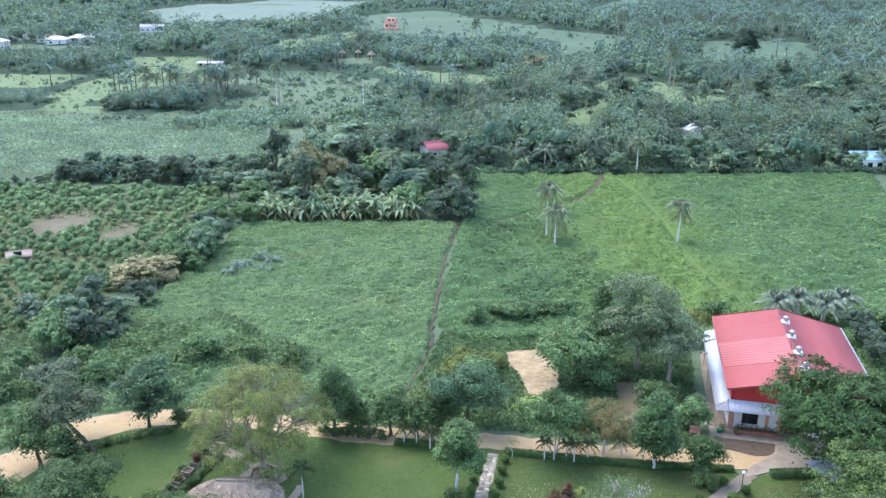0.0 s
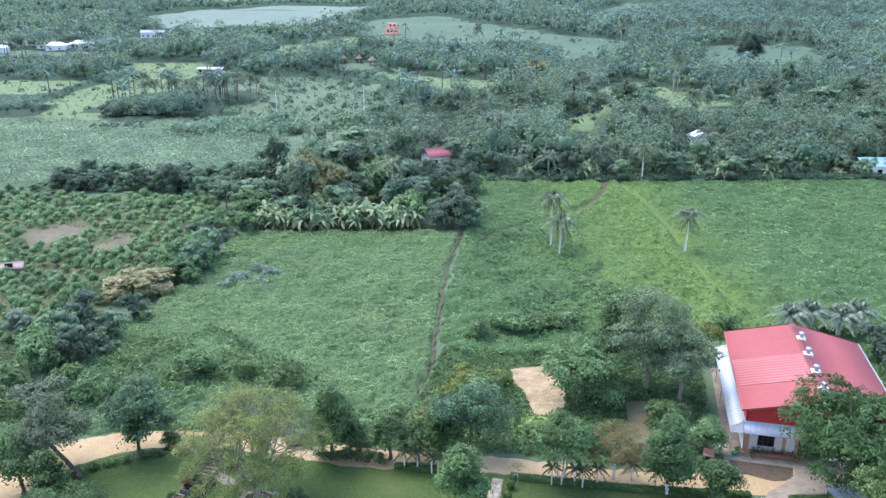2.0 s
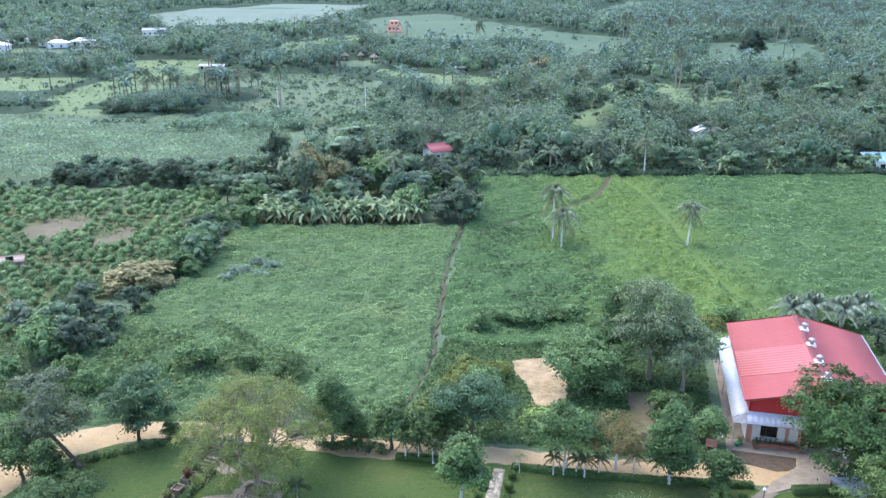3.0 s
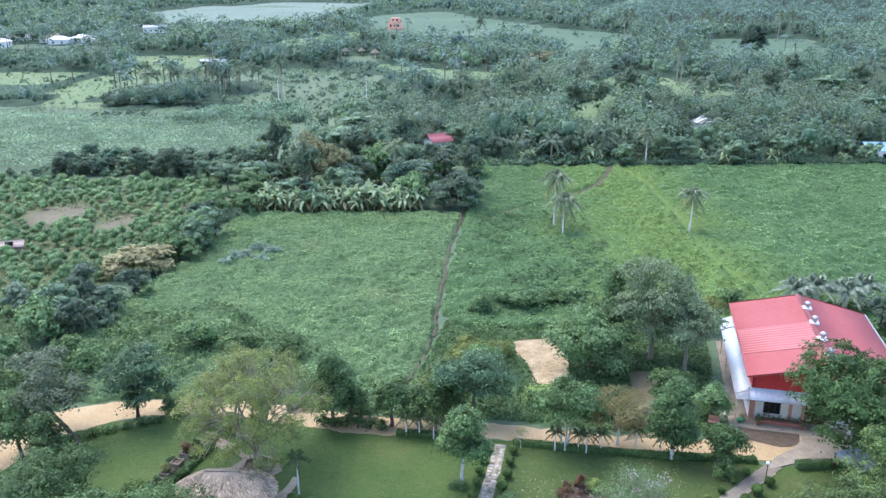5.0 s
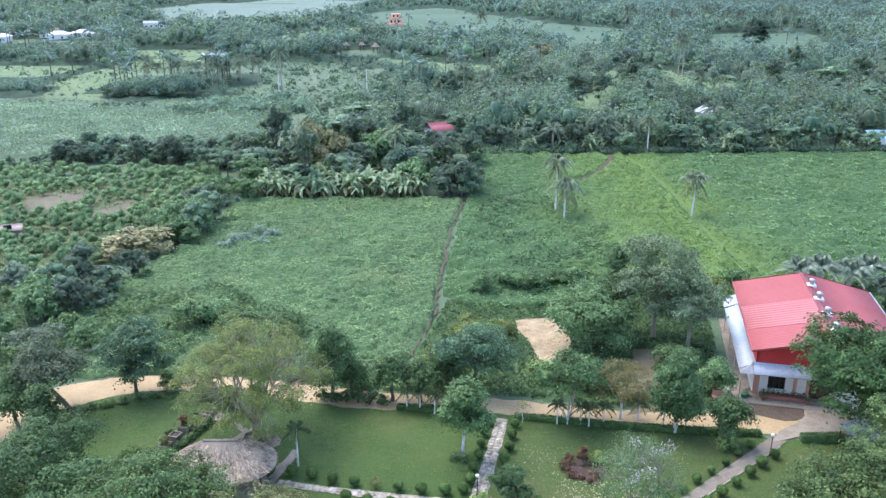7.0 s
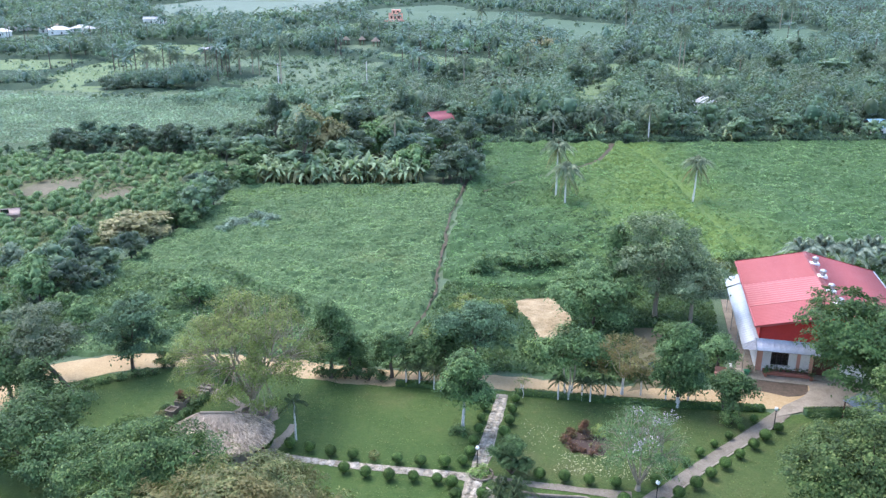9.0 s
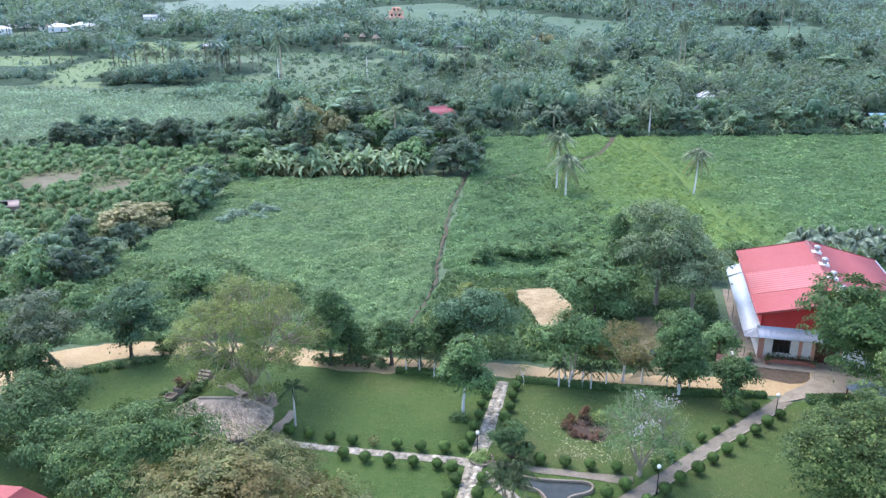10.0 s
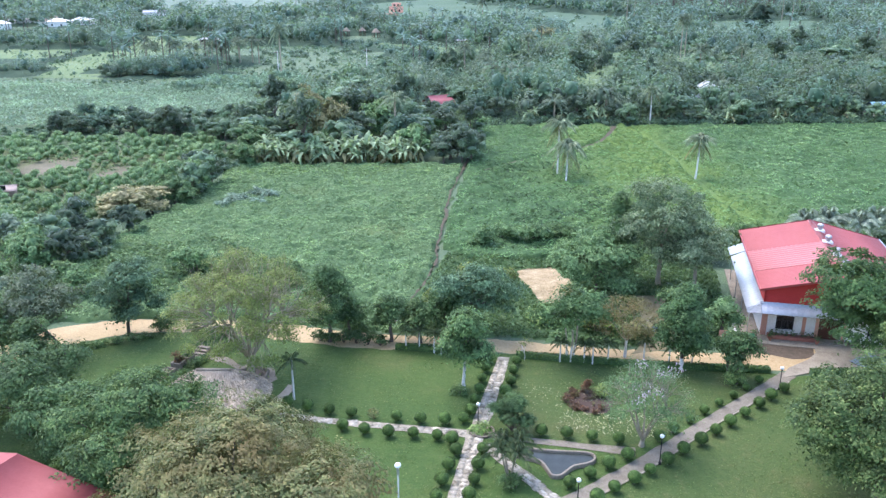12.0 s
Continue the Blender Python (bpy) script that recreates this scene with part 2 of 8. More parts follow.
M_SLAB = slab_material()
M_STONE = surface("grey_stone", [(0.12, 0.10, 0.075), (0.21, 0.18, 0.14), (0.31, 0.27, 0.215)], 0.8, 5.0, bump=0.5, dist=0.03)
def vine_field(name, stops, lime, band=None, size=0.05):
    """Low growth in soft patches; with band, a paler kind grows along a stretch of that x and half width."""
    m, t, b = nodes_of(name)
    n1, n2, n3 = noise_at(t, size, 4.0), noise_at(t, 0.9, 6.0, 0.65), noise_at(t, 4.5, 5.0, 0.7)
    col = mixed(t, 0.5, ramp(t, n1, [(0.30 + 0.2 * i, c) for i, c in enumerate(stops)]), ramp(t, n2, [(0.34 + 0.16 * i, c) for i, c in enumerate(stops)]))
    if band:
        sep = t.nodes.new("ShaderNodeSeparateXYZ")
        t.links.new(t.nodes.new("ShaderNodeNewGeometry").outputs["Position"], sep.inputs[0])
        wob = t.nodes.new("ShaderNodeMath")
        wob.operation = "MULTIPLY_ADD"
        wob.inputs[1].default_value = 34.0
        t.links.new(noise_at(t, 0.045, 4.0, 0.65), wob.inputs[0])
        t.links.new(sep.outputs[0], wob.inputs[2])
        mr = t.nodes.new("ShaderNodeMapRange")
        mr.inputs[1].default_value, mr.inputs[2].default_value = band[0] + 17 - 20, band[0] + 17 + 20
        t.links.new(wob.outputs[0], mr.inputs[0])
        w = band[1] / 40.0
        f = ramp(t, mr.outputs[0], [(max(0, 0.5 - 2.6 * w), (0, 0, 0)), (0.5 - 0.3 * w, (1, 1, 1)), (0.5 + 0.3 * w, (1, 1, 1)), (min(1, 0.5 + 2.6 * w), (0, 0, 0))])
    else:
        f = ramp(t, noise_at(t, 0.07, 4.0, 0.6), [(0.56, (0, 0, 0)), (0.72, (0.8, 0.8, 0.8))])
    col = mixed(t, f, col, mixed(t, 0.8, col, lime))
    grit = ramp(t, n3, [(0.32, (0.72, 0.74, 0.76)), (0.5, (1, 1, 1)), (0.68, (1.25, 1.22, 1.15))])
    t.links.new(mixed(t, 0.9, col, grit, "MULTIPLY"), b.inputs["Base Color"])
    b.inputs["Roughness"].default_value, b.inputs["Specular IOR Level"].default_value = 0.85, 0.2
    bumped(t, b, n3, 0.7, 0.12)
    return m


M_FIELD = vine_field("weedy_field", [(0.054, 0.108, 0.044), (0.070, 0.130, 0.052), (0.090, 0.154, 0.060)], (0.125, 0.165, 0.062), size=0.06)
M_CLAY = surface("pale_clay", [(0.07, 0.085, 0.042), (0.125, 0.115, 0.07), (0.20, 0.165, 0.11)], 0.3, 0.9)
M_FIELD_R = vine_field("vine_field", [(0.036, 0.084, 0.031), (0.048, 0.102, 0.037), (0.066, 0.126, 0.044)], (0.11, 0.175, 0.04), band=(35.0, 8.5))
M_BARK = surface("grey_bark", [(0.06, 0.05, 0.04), (0.12, 0.10, 0.08), (0.19, 0.17, 0.14)], 0.8, 7.0, bump=0.6, dist=0.03, stretch=(1, 1, 0.25))
M_PALEBARK = surface("pale_bark", [(0.22, 0.185, 0.13), (0.33, 0.285, 0.21), (0.43, 0.385, 0.30)], 0.8, 7.0, bump=0.5, dist=0.03, stretch=(1, 1, 0.25))
M_LIME = surface("limewashed_bark", [(0.45, 0.43, 0.40), (0.62, 0.61, 0.58), (0.74, 0.73, 0.70)], 0.9, 8.0, bump=0.4, dist=0.02)
M_RED_A = surface("red_roof_sheet", [(0.28, 0.065, 0.066), (0.315, 0.08, 0.08), (0.345, 0.095, 0.095)], 0.15, 1.2, rough=0.62, bump=0.0, blend=0.35, spec=0.28, fine=0.3)
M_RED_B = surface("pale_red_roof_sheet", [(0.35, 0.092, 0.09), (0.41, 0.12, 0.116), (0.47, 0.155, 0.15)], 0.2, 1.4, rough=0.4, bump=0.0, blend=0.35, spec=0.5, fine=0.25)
M_REDWALL = surface("red_painted_wall", [(0.44, 0.03, 0.03), (0.50, 0.04, 0.035), (0.54, 0.055, 0.05)], 0.3, 3.0, rough=0.6, bump=0.05)
M_ZINC = surface("galvanised_sheet", [(0.31, 0.34, 0.37), (0.39, 0.42, 0.45), (0.48, 0.50, 0.53)], 0.4, 2.0, rough=0.45, bump=0.0, metal=0.55, spec=0.6)
M_WHITE = surface("white_painted_wall", [(0.62, 0.61, 0.58), (0.74, 0.73, 0.70), (0.80, 0.79, 0.77)], 0.5, 4.0, rough=0.7, bump=0.05)
M_PINK = surface("salmon_paint", [(0.50, 0.25, 0.19), (0.56, 0.29, 0.22), (0.60, 0.33, 0.26)], 0.5, 4.0, rough=0.7, bump=0.05)
M_BRICK = surface("brick_red", [(0.28, 0.10, 0.07), (0.36, 0.14, 0.10), (0.42, 0.18, 0.13)], 1.0, 6.0, rough=0.85)
M_WOOD = surface("dark_wood", [(0.05, 0.02, 0.015), (0.08, 0.03, 0.02), (0.11, 0.045, 0.03)], 1.0, 8.0, rough=0.55)
M_METAL = surface("dark_metal", [(0.02, 0.02, 0.022), (0.035, 0.035, 0.04), (0.05, 0.05, 0.055)], 2.0, 20.0, rough=0.5, metal=0.5, bump=0.0)
M_BEDSOIL = surface("maroon_bed_soil", [(0.035, 0.025, 0.02), (0.06, 0.04, 0.032), (0.10, 0.075, 0.055)], 0.8, 4.0)
M_WORN = surface("worn_earth", [(0.10, 0.12, 0.05), (0.16, 0.14, 0.08), (0.24, 0.19, 0.12)], 0.25, 1.2)
# far white roofs, greyed to the tone that haze gives them
M_HAZEROOF = surface("haze_greyed_roof", [(0.30, 0.31, 0.33), (0.38, 0.39, 0.41), (0.46, 0.47, 0.48)], 0.3, 1.5, rough=0.6, bump=0.0)
M_STEEL = surface("grey_steel", [(0.30, 0.31, 0.32), (0.40, 0.41, 0.42), (0.50, 0.51, 0.52)], 2.0, 15.0, rough=0.4, metal=0.8, bump=0.0)
M_THATCH = surface("grey_thatch", [(0.25, 0.20, 0.145), (0.37, 0.30, 0.22), (0.50, 0.415, 0.315)], 0.6, 7.0, bump=0.9, dist=0.08)
M_GLOBE = surface("white_lamp_glass", [(0.80, 0.80, 0.78), (0.85, 0.85, 0.83), (0.88, 0.88, 0.86)], 2.0, 5.0, rough=0.3, bump=0.0)
M_ORANGE = surface("orange_house_paint", [(0.72, 0.34, 0.24), (0.78, 0.40, 0.29), (0.82, 0.45, 0.34)], 0.3, 2.0, rough=0.7, bump=0.0)
M_BLUE = surface("pale_blue_sheet", [(0.30, 0.52, 0.66), (0.38, 0.60, 0.72), (0.46, 0.66, 0.77)], 0.4, 2.0, rough=0.4, bump=0.0)
M_RUST = surface("rusty_sheet", [(0.26, 0.17, 0.13), (0.36, 0.26, 0.21), (0.45, 0.36, 0.31)], 0.6, 3.0, rough=0.6)


def flat_glass(name, col, rough=0.08, spec=0.6):
    m, t, b = nodes_of(name)
    t.links.new(ramp(t, noise_at(t, 1.5), [(0.3, col), (0.7, tuple(c * 1.5 for c in col))]), b.inputs["Base Color"])
    b.inputs["Roughness"].default_value, b.inputs["Specular IOR Level"].default_value = rough, spec
    return m


M_PANE = flat_glass("dark_window_glass", (0.012, 0.014, 0.016))
M_WATER = flat_glass("still_pool_water", (0.03, 0.036, 0.032), 0.04, 0.22)

L_DARK = leafy("dark_leaves", [(0.014, 0.038, 0.013), (0.025, 0.060, 0.019), (0.038, 0.080, 0.024), (0.055, 0.098, 0.032)], grey=0.14)
L_MID = leafy("green_leaves", [(0.018, 0.05, 0.014), (0.032, 0.08, 0.02), (0.05, 0.105, 0.028), (0.075, 0.13, 0.035)])
L_GREY = leafy("grey_green_leaves", [(0.035, 0.055, 0.03), (0.052, 0.08, 0.042), (0.072, 0.10, 0.055), (0.095, 0.12, 0.07)], gain=2.2)
L_TIPS = leafy("green_leaves_with_pale_tips", [(0.020, 0.044, 0.013), (0.034, 0.070, 0.019), (0.056, 0.098, 0.026), (0.105, 0.142, 0.044)], gain=1.75, grey=0.08)
L_SAGE = leafy("sage_leaves", [(0.038, 0.068, 0.034), (0.06, 0.098, 0.048), (0.09, 0.13, 0.066), (0.125, 0.162, 0.088)], gain=2.25, grey=0.12)
L_BLUE = leafy("blue_green_leaves", [(0.015, 0.042, 0.022), (0.028, 0.066, 0.034), (0.045, 0.092, 0.046), (0.068, 0.12, 0.06)], grey=0.14)
L_DEEP = leafy("deep_green_feathery_leaves", [(0.017, 0.042, 0.015), (0.030, 0.068, 0.023), (0.048, 0.094, 0.031), (0.095, 0.142, 0.048)], grey=0.05, gain=1.75)
L_RAIN = leafy("rain_tree_leaves", [(0.014, 0.042, 0.014), (0.026, 0.066, 0.020), (0.042, 0.09, 0.026), (0.06, 0.11, 0.034)], grey=0.05, gain=1.75)
L_LONE = leafy("dense_dark_leaves", [(0.022, 0.046, 0.034), (0.032, 0.060, 0.042), (0.044, 0.076, 0.05)], grey=0.0, gain=1.1, trans=0.15)
L_FRESH = leafy("fresh_green_leaves", [(0.030, 0.070, 0.026), (0.048, 0.10, 0.036), (0.068, 0.128, 0.046), (0.095, 0.155, 0.06)], gain=2.3, grey=0.1)
L_LIGHT = leafy("light_green_leaves", [(0.05, 0.11, 0.02), (0.08, 0.155, 0.028), (0.12, 0.19, 0.035), (0.16, 0.22, 0.05)])
L_YELLOW = leafy("yellow_green_leaves", [(0.07, 0.10, 0.022), (0.11, 0.15, 0.03), (0.14, 0.18, 0.038), (0.11, 0.115, 0.045)], grey=0.08, gain=1.9)
L_BROWN = leafy("olive_brown_leaves", [(0.06, 0.08, 0.026), (0.09, 0.11, 0.036), (0.12, 0.134, 0.046), (0.145, 0.13, 0.05)], patch=(0.22, (0.17, 0.115, 0.045)), gain=2.05, grey=0.12)
L_DRY = leafy("straw_leaves", [(0.13, 0.125, 0.05), (0.18, 0.168, 0.07), (0.23, 0.205, 0.095)], gain=1.7, grey=0.15)
L_TOPIARY = leafy("clipped_leaves", [(0.028, 0.060, 0.012), (0.042, 0.082, 0.016), (0.058, 0.102, 0.02)], trans=0.15, grey=0.1, gain=2.1, mottle=2.5)
L_PALM = leafy("palm_leaves", [(0.025, 0.06, 0.02), (0.04, 0.085, 0.028), (0.065, 0.11, 0.035), (0.10, 0.13, 0.045)], gain=1.0)
L_COCO = leafy("coconut_leaves", [(0.05, 0.085, 0.045), (0.07, 0.105, 0.055), (0.095, 0.13, 0.07), (0.13, 0.15, 0.085)], gain=2.5)
L_OILPALM = leafy("oil_palm_leaves", [(0.07, 0.105, 0.07), (0.10, 0.14, 0.095), (0.14, 0.18, 0.125)], gain=2.5)
L_BANANA = leafy("banana_leaves", [(0.07, 0.13, 0.065), (0.11, 0.175, 0.085), (0.16, 0.22, 0.12), (0.22, 0.27, 0.17)], rough=0.5, gain=2.0, trans=0.4, grey=0.1)
L_FIELD = leafy("field_weeds", [(0.175, 0.30, 0.125), (0.20, 0.33, 0.14), (0.235, 0.365, 0.16), (0.27, 0.39, 0.175)], trans=0.15, gain=1.0, grey=0.0, mottle=0.22, spec=0.15, tint=0.0)
L_FIELDY = leafy("field_vines", [(0.14, 0.27, 0.10), (0.16, 0.30, 0.115), (0.18, 0.33, 0.13), (0.21, 0.36, 0.145)], trans=0.15, gain=1.0, mottle=0.22, grey=0.0, spec=0.15, tint=0.0)
L_SCRUB = leafy("field_scrub_leaves", [(0.060, 0.125, 0.055), (0.075, 0.15, 0.065), (0.10, 0.18, 0.078)], trans=0.15, gain=1.0, grey=0.0, mottle=0.4, spec=0.15)
L_PALE = leafy("silvery_leaves", [(0.06, 0.11, 0.075), (0.10, 0.16, 0.11), (0.14, 0.20, 0.14)])
L_CORN = leafy("maize_leaves", [(0.095, 0.15, 0.095), (0.11, 0.175, 0.11), (0.125, 0.195, 0.122)], gain=2.3, mottle=0.12)
L_CANE = leafy("cane_leaves", [(0.06, 0.105, 0.075), (0.085, 0.14, 0.10), (0.12, 0.18, 0.125)], gain=2.2, mottle=0.2, grey=0.05)
L_RED = leafy("red_leaves", [(0.09, 0.04, 0.025), (0.15, 0.06, 0.038), (0.20, 0.10, 0.055)], gain=1.0, grey=0.1)
L_FLOWER = leafy("lilac_petals", [(0.50, 0.36, 0.46), (0.57, 0.46, 0.53), (0.64, 0.57, 0.60)], gain=1.0, grey=0.0)
L_LITTER = leafy("fallen_petals", [(0.38, 0.37, 0.20), (0.50, 0.48, 0.29), (0.58, 0.55, 0.42)], gain=1.0, grey=0.0)
# far leaves: paler, bluer base colours carry the haze of distance
L_FARA = leafy("hazed_hill_tree_leaves", [(0.055, 0.105, 0.072), (0.072, 0.132, 0.088), (0.092, 0.160, 0.105)], gain=0.95, grey=0.0, mottle=0.10, trans=0.3, spec=0.1, haze_sheen=0.42)
L_FARB = leafy("hazed_hill_scrub_leaves", [(0.080, 0.140, 0.080), (0.102, 0.170, 0.098), (0.125, 0.20, 0.115)], gain=1.25, grey=0.0, mottle=0.10, trans=0.3, spec=0.1, haze_sheen=0.42)
L_FARC = leafy("hazed_blue_leaves", [(0.062, 0.118, 0.098), (0.082, 0.148, 0.120), (0.102, 0.178, 0.142)], gain=1.25, grey=0.0, mottle=0.10, trans=0.3, spec=0.1, haze_sheen=0.42)
L_FARD = leafy("hazed_hill_grey_leaves", [(0.080, 0.125, 0.088), (0.102, 0.152, 0.104), (0.126, 0.178, 0.12)], gain=1.25, grey=0.0, mottle=0.10, trans=0.3, spec=0.1, haze_sheen=0.42)
# wood leaves: middle-distance haze is mixed in as lighter, bluer greens
W_DARK = leafy("hazed_wood_dark_leaves", [(0.034, 0.062, 0.036), (0.052, 0.086, 0.050), (0.074, 0.112, 0.064)], gain=1.3, grey=0.1, mottle=0.35, trans=0.34, spec=0.12, haze_sheen=0.34)
W_MID = leafy("hazed_wood_green_leaves", [(0.043, 0.083, 0.045), (0.066, 0.112, 0.060), (0.090, 0.142, 0.076)], gain=2.0, grey=0.1, mottle=0.35, trans=0.34, spec=0.12, haze_sheen=0.34)
W_GREY = leafy("hazed_wood_grey_leaves", [(0.058, 0.084, 0.054), (0.082, 0.114, 0.072), (0.106, 0.143, 0.094)], gain=2.0, grey=0.1, mottle=0.35, trans=0.34, spec=0.12, haze_sheen=0.34)
W_BLUE = leafy("hazed_wood_blue_leaves", [(0.038, 0.080, 0.052), (0.058, 0.110, 0.072), (0.080, 0.140, 0.092)], gain=1.6, grey=0.05, mottle=0.35, trans=0.34, spec=0.12, haze_sheen=0.25)
W_PALM = leafy("hazed_wood_palm_leaves", [(0.062, 0.089, 0.056), (0.086, 0.118, 0.078), (0.116, 0.148, 0.10)], gain=2.1, grey=0.1, mottle=0.35, trans=0.34, spec=0.12, haze_sheen=0.34)
# ---------------------------------------------------------------- ground and large sheets
def sheet(name, outline, z, material, label, category, step=0.8, jag=0.25, thick=0.0, kind="structure", seed=1):
    """A level sheet with an uneven outline."""
    pts = np.asarray(outline, float)
    ring = []
    rng = rng_of(seed)
    for a, b in zip(pts, np.roll(pts, -1, axis=0)):
        n = max(1, int(np.hypot(*(b - a)) / step))
        ring += [a + (b - a) * k / n + rng.normal(0, jag * 0.4, 2) * (jag > 0) for k in range(n)]
    bm = bmesh.new()
    f = bm.faces.new([bm.verts.new((x, y, z)) for x, y in ring])
    f.normal_update()
    if f.normal.z < 0:
        f.normal_flip()
    if thick:
        top = bmesh.ops.extrude_face_region(bm, geom=[f])
        bmesh.ops.translate(bm, vec=(0, 0, thick), verts=[v for v in top["geom"] if isinstance(v, bmesh.types.BMVert)])
        bmesh.ops.recalc_face_normals(bm, faces=bm.faces[:])
    bmesh.ops.triangulate(bm, faces=bm.faces[:])
    me = bpy.data.meshes.new(name)
    bm.to_mesh(me)
    bm.free()
    me.materials.append(material)
    return tagged(new(name, me), label, category, kind=kind)


def strip(name, line, widths, z, material, label, category, jag=0.15, seed=1, step=0.7, kind="structure"):
    """A road or path along a line, its edges uneven."""
    rng = rng_of(seed)
    L, W = np.asarray(line, float), np.broadcast_to(np.asarray(widths, float), (len(line),))
    s = np.r_[0, np.cumsum(np.hypot(*np.diff(L, axis=0).T))]
    t = np.linspace(0, s[-1], max(2, int(s[-1] / step)))
    def smooth(v):
        w = np.interp(t, s, v)
        k = max(1, int(2.0 / step))
        p = np.pad(w, k, mode="reflect", reflect_type="odd")
        return np.convolve(p, np.ones(2 * k + 1) / (2 * k + 1), "valid")
    X, Y, H = smooth(L[:, 0]), smooth(L[:, 1]), smooth(W) / 2
    D = np.stack([np.gradient(X), np.gradient(Y)], 1)
    D /= np.linalg.norm(D, axis=1, keepdims=True)
    N = np.stack([-D[:, 1], D[:, 0]], 1)
    rows = []
    for k in (-1, -0.5, 0, 0.5, 1):
        off = k * H + (rng.normal(0, jag, len(t)) if abs(k) == 1 else 0)
        x, y = X + N[:, 0] * off, Y + N[:, 1] * off
        rows.append(np.stack([x, y, land(x, y) + z + 0 * x], 1))
    V = np.stack(rows, 1).reshape(-1, 3)
    i, j = np.meshgrid(np.arange(len(t) - 1), np.arange(4), indexing="ij")
    Q = np.stack([i * 5 + j, i * 5 + j + 1, i * 5 + j + 6, i * 5 + j + 5], -1).reshape(-1, 4)[:, ::-1]
    return tagged(new(name, mesh_np(name, V, [Q], material)), label, category, kind=kind)


def grid_land():
    ys = np.r_[np.arange(-400, 140, 30.0), np.arange(140, 700, 8.0), np.geomspace(700, 4700, 50)]
    xs = np.r_[-np.geomspace(400, 3500, 25)[::-1], np.arange(-390, 391, 10.0), np.geomspace(400, 3500, 25)]
    X, Y = np.meshgrid(xs, ys, indexing="ij")
    V = np.stack([X, Y, land(X, Y)], -1).reshape(-1, 3)
    n = len(ys)
    i, j = np.meshgrid(np.arange(len(xs) - 1), np.arange(n - 1), indexing="ij")
    Q = np.stack([i * n + j, (i + 1) * n + j, (i + 1) * n + j + 1, i * n + j + 1], -1).reshape(-1, 4)
    tagged(new("ground", mesh_np("ground", V, [Q], M_GROUND, smooth=True)), "rough grassy farmland rising slowly to wooded foothills", "ground", kind="structure")


grid_land()
ROAD = [(-47, 42), (-43, 52), (-39.5, 59.5), (-36.3, 65.8), (-31.5, 68.3), (-26.5, 69.0), (-21, 68.8), (-14, 67.3), (-7.6, 65.6), (-1, 65.0), (5, 64.5), (15.8, 62.3), (22, 61.6), (28.5, 61.2)]
LAWN = [(-44.5, 50), (-38.2, 57.9), (-35.0, 63.6), (-31, 66.2), (-26, 67.4), (-20.5, 67.2), (-14, 66.0), (-7.4, 64.2), (5, 63.0), (15.6, 60.9), (26.3, 59.6), (28, 58.6), (33.6, 59.0), (40, 58), (48, 50), (48, 12), (-46, 12)]
sheet("lawn", LAWN, 0.02, M_LAWN, "mown green garden lawn with worn patches", "lawn", jag=0.2)
sheet("lawn_plot", [(5.9, 61.6), (15.5, 60.2), (25.6, 58.9), (26.6, 58.2), (19.4, 52.4), (13.2, 47.9), (3.4, 50.5)], 0.027, M_LAWN_DRY, "drier olive green lawn plot with fallen petals", "lawn", jag=0.1, seed=2)
sheet("lawn_plot", [(28.0, 57.2), (20.6, 51.2), (14.6, 45.8), (9.8, 42.2), (6, 38), (8, 30), (34, 30), (40, 50), (33.6, 58.0)], 0.028, M_LAWN_DRY, "drier olive green lawn plot beside the long path", "lawn", jag=0.1, seed=3)
strip("road", ROAD, [4.5, 4.6, 5.0, 5.0, 3.8, 2.8, 2.8, 3.2, 3.2, 2.8, 2.6, 2.5, 2.8, 3.0], 0.03, M_DIRT, "pale sandy dirt road curving past the garden", "dirt road", jag=0.12)
sheet("yard", [(25.5, 59.8), (29.0, 59.5), (33.0, 63.0), (32.9, 64.9), (27.0, 65.9), (25.8, 63.5)], 0.045, M_DIRT, "sandy dirt yard in front of the hall", "yard", jag=0.2, seed=4)
sheet("soil_patch", [(27.0, 63.2), (29.0, 62.0), (30.9, 61.5), (31.9, 62.4), (32.7, 63.6), (32.7, 64.85), (27.2, 65.6)], 0.06, M_SOIL, "dark damp soil patch beside the hall walkway", "soil", jag=0.35, seed=5)
sheet("driveway", [(32.9, 64.9), (38.5, 63.7), (36.5, 60.0), (33.9, 59.2), (30.5, 59.2), (28.6, 58.6), (27.4, 58.2), (28.8, 60.0), (31.2, 61.6), (32.4, 62.9)], 0.05, M_CONC, "pale concrete drive leading to the hall door", "driveway", jag=0.04, thick=0.05)
sheet("sand_patch", [(7.6, 84.6), (12.7, 85.6), (14.5, 80), (13.5, 74), (10.5, 72.2), (9.3, 72.5), (9.1, 77.0), (7.6, 81)], 0.05, M_SAND, "bare patch of pale dumped sand in the weeds", "sand", jag=0.9, seed=7)
sheet("bare_earth", [(16.5, 62.9), (20.5, 63.5), (22.3, 70), (23.2, 77), (19.5, 77), (18.5, 69)], 0.04, M_WORN, "worn weedy earth below the tall trees", "bare earth", jag=0.5, seed=8)
PATH_1 = strip("garden_path_1", [(5.2, 62.2), (5.05, 61.3), (2.5, 50.5)], [1.05, 1.05, 1.25], 0.05, M_FLAG, "pale flagstone garden path between clipped bushes", "garden path", jag=0.04)
PATH_2 = strip("garden_path_2", [(2.3, 49.9), (-8.7, 51.8), (-13.5, 52.9)], [1.0, 0.75, 0.75], 0.055, M_FLAG, "pale narrow concrete garden path", "garden path", jag=0.04)
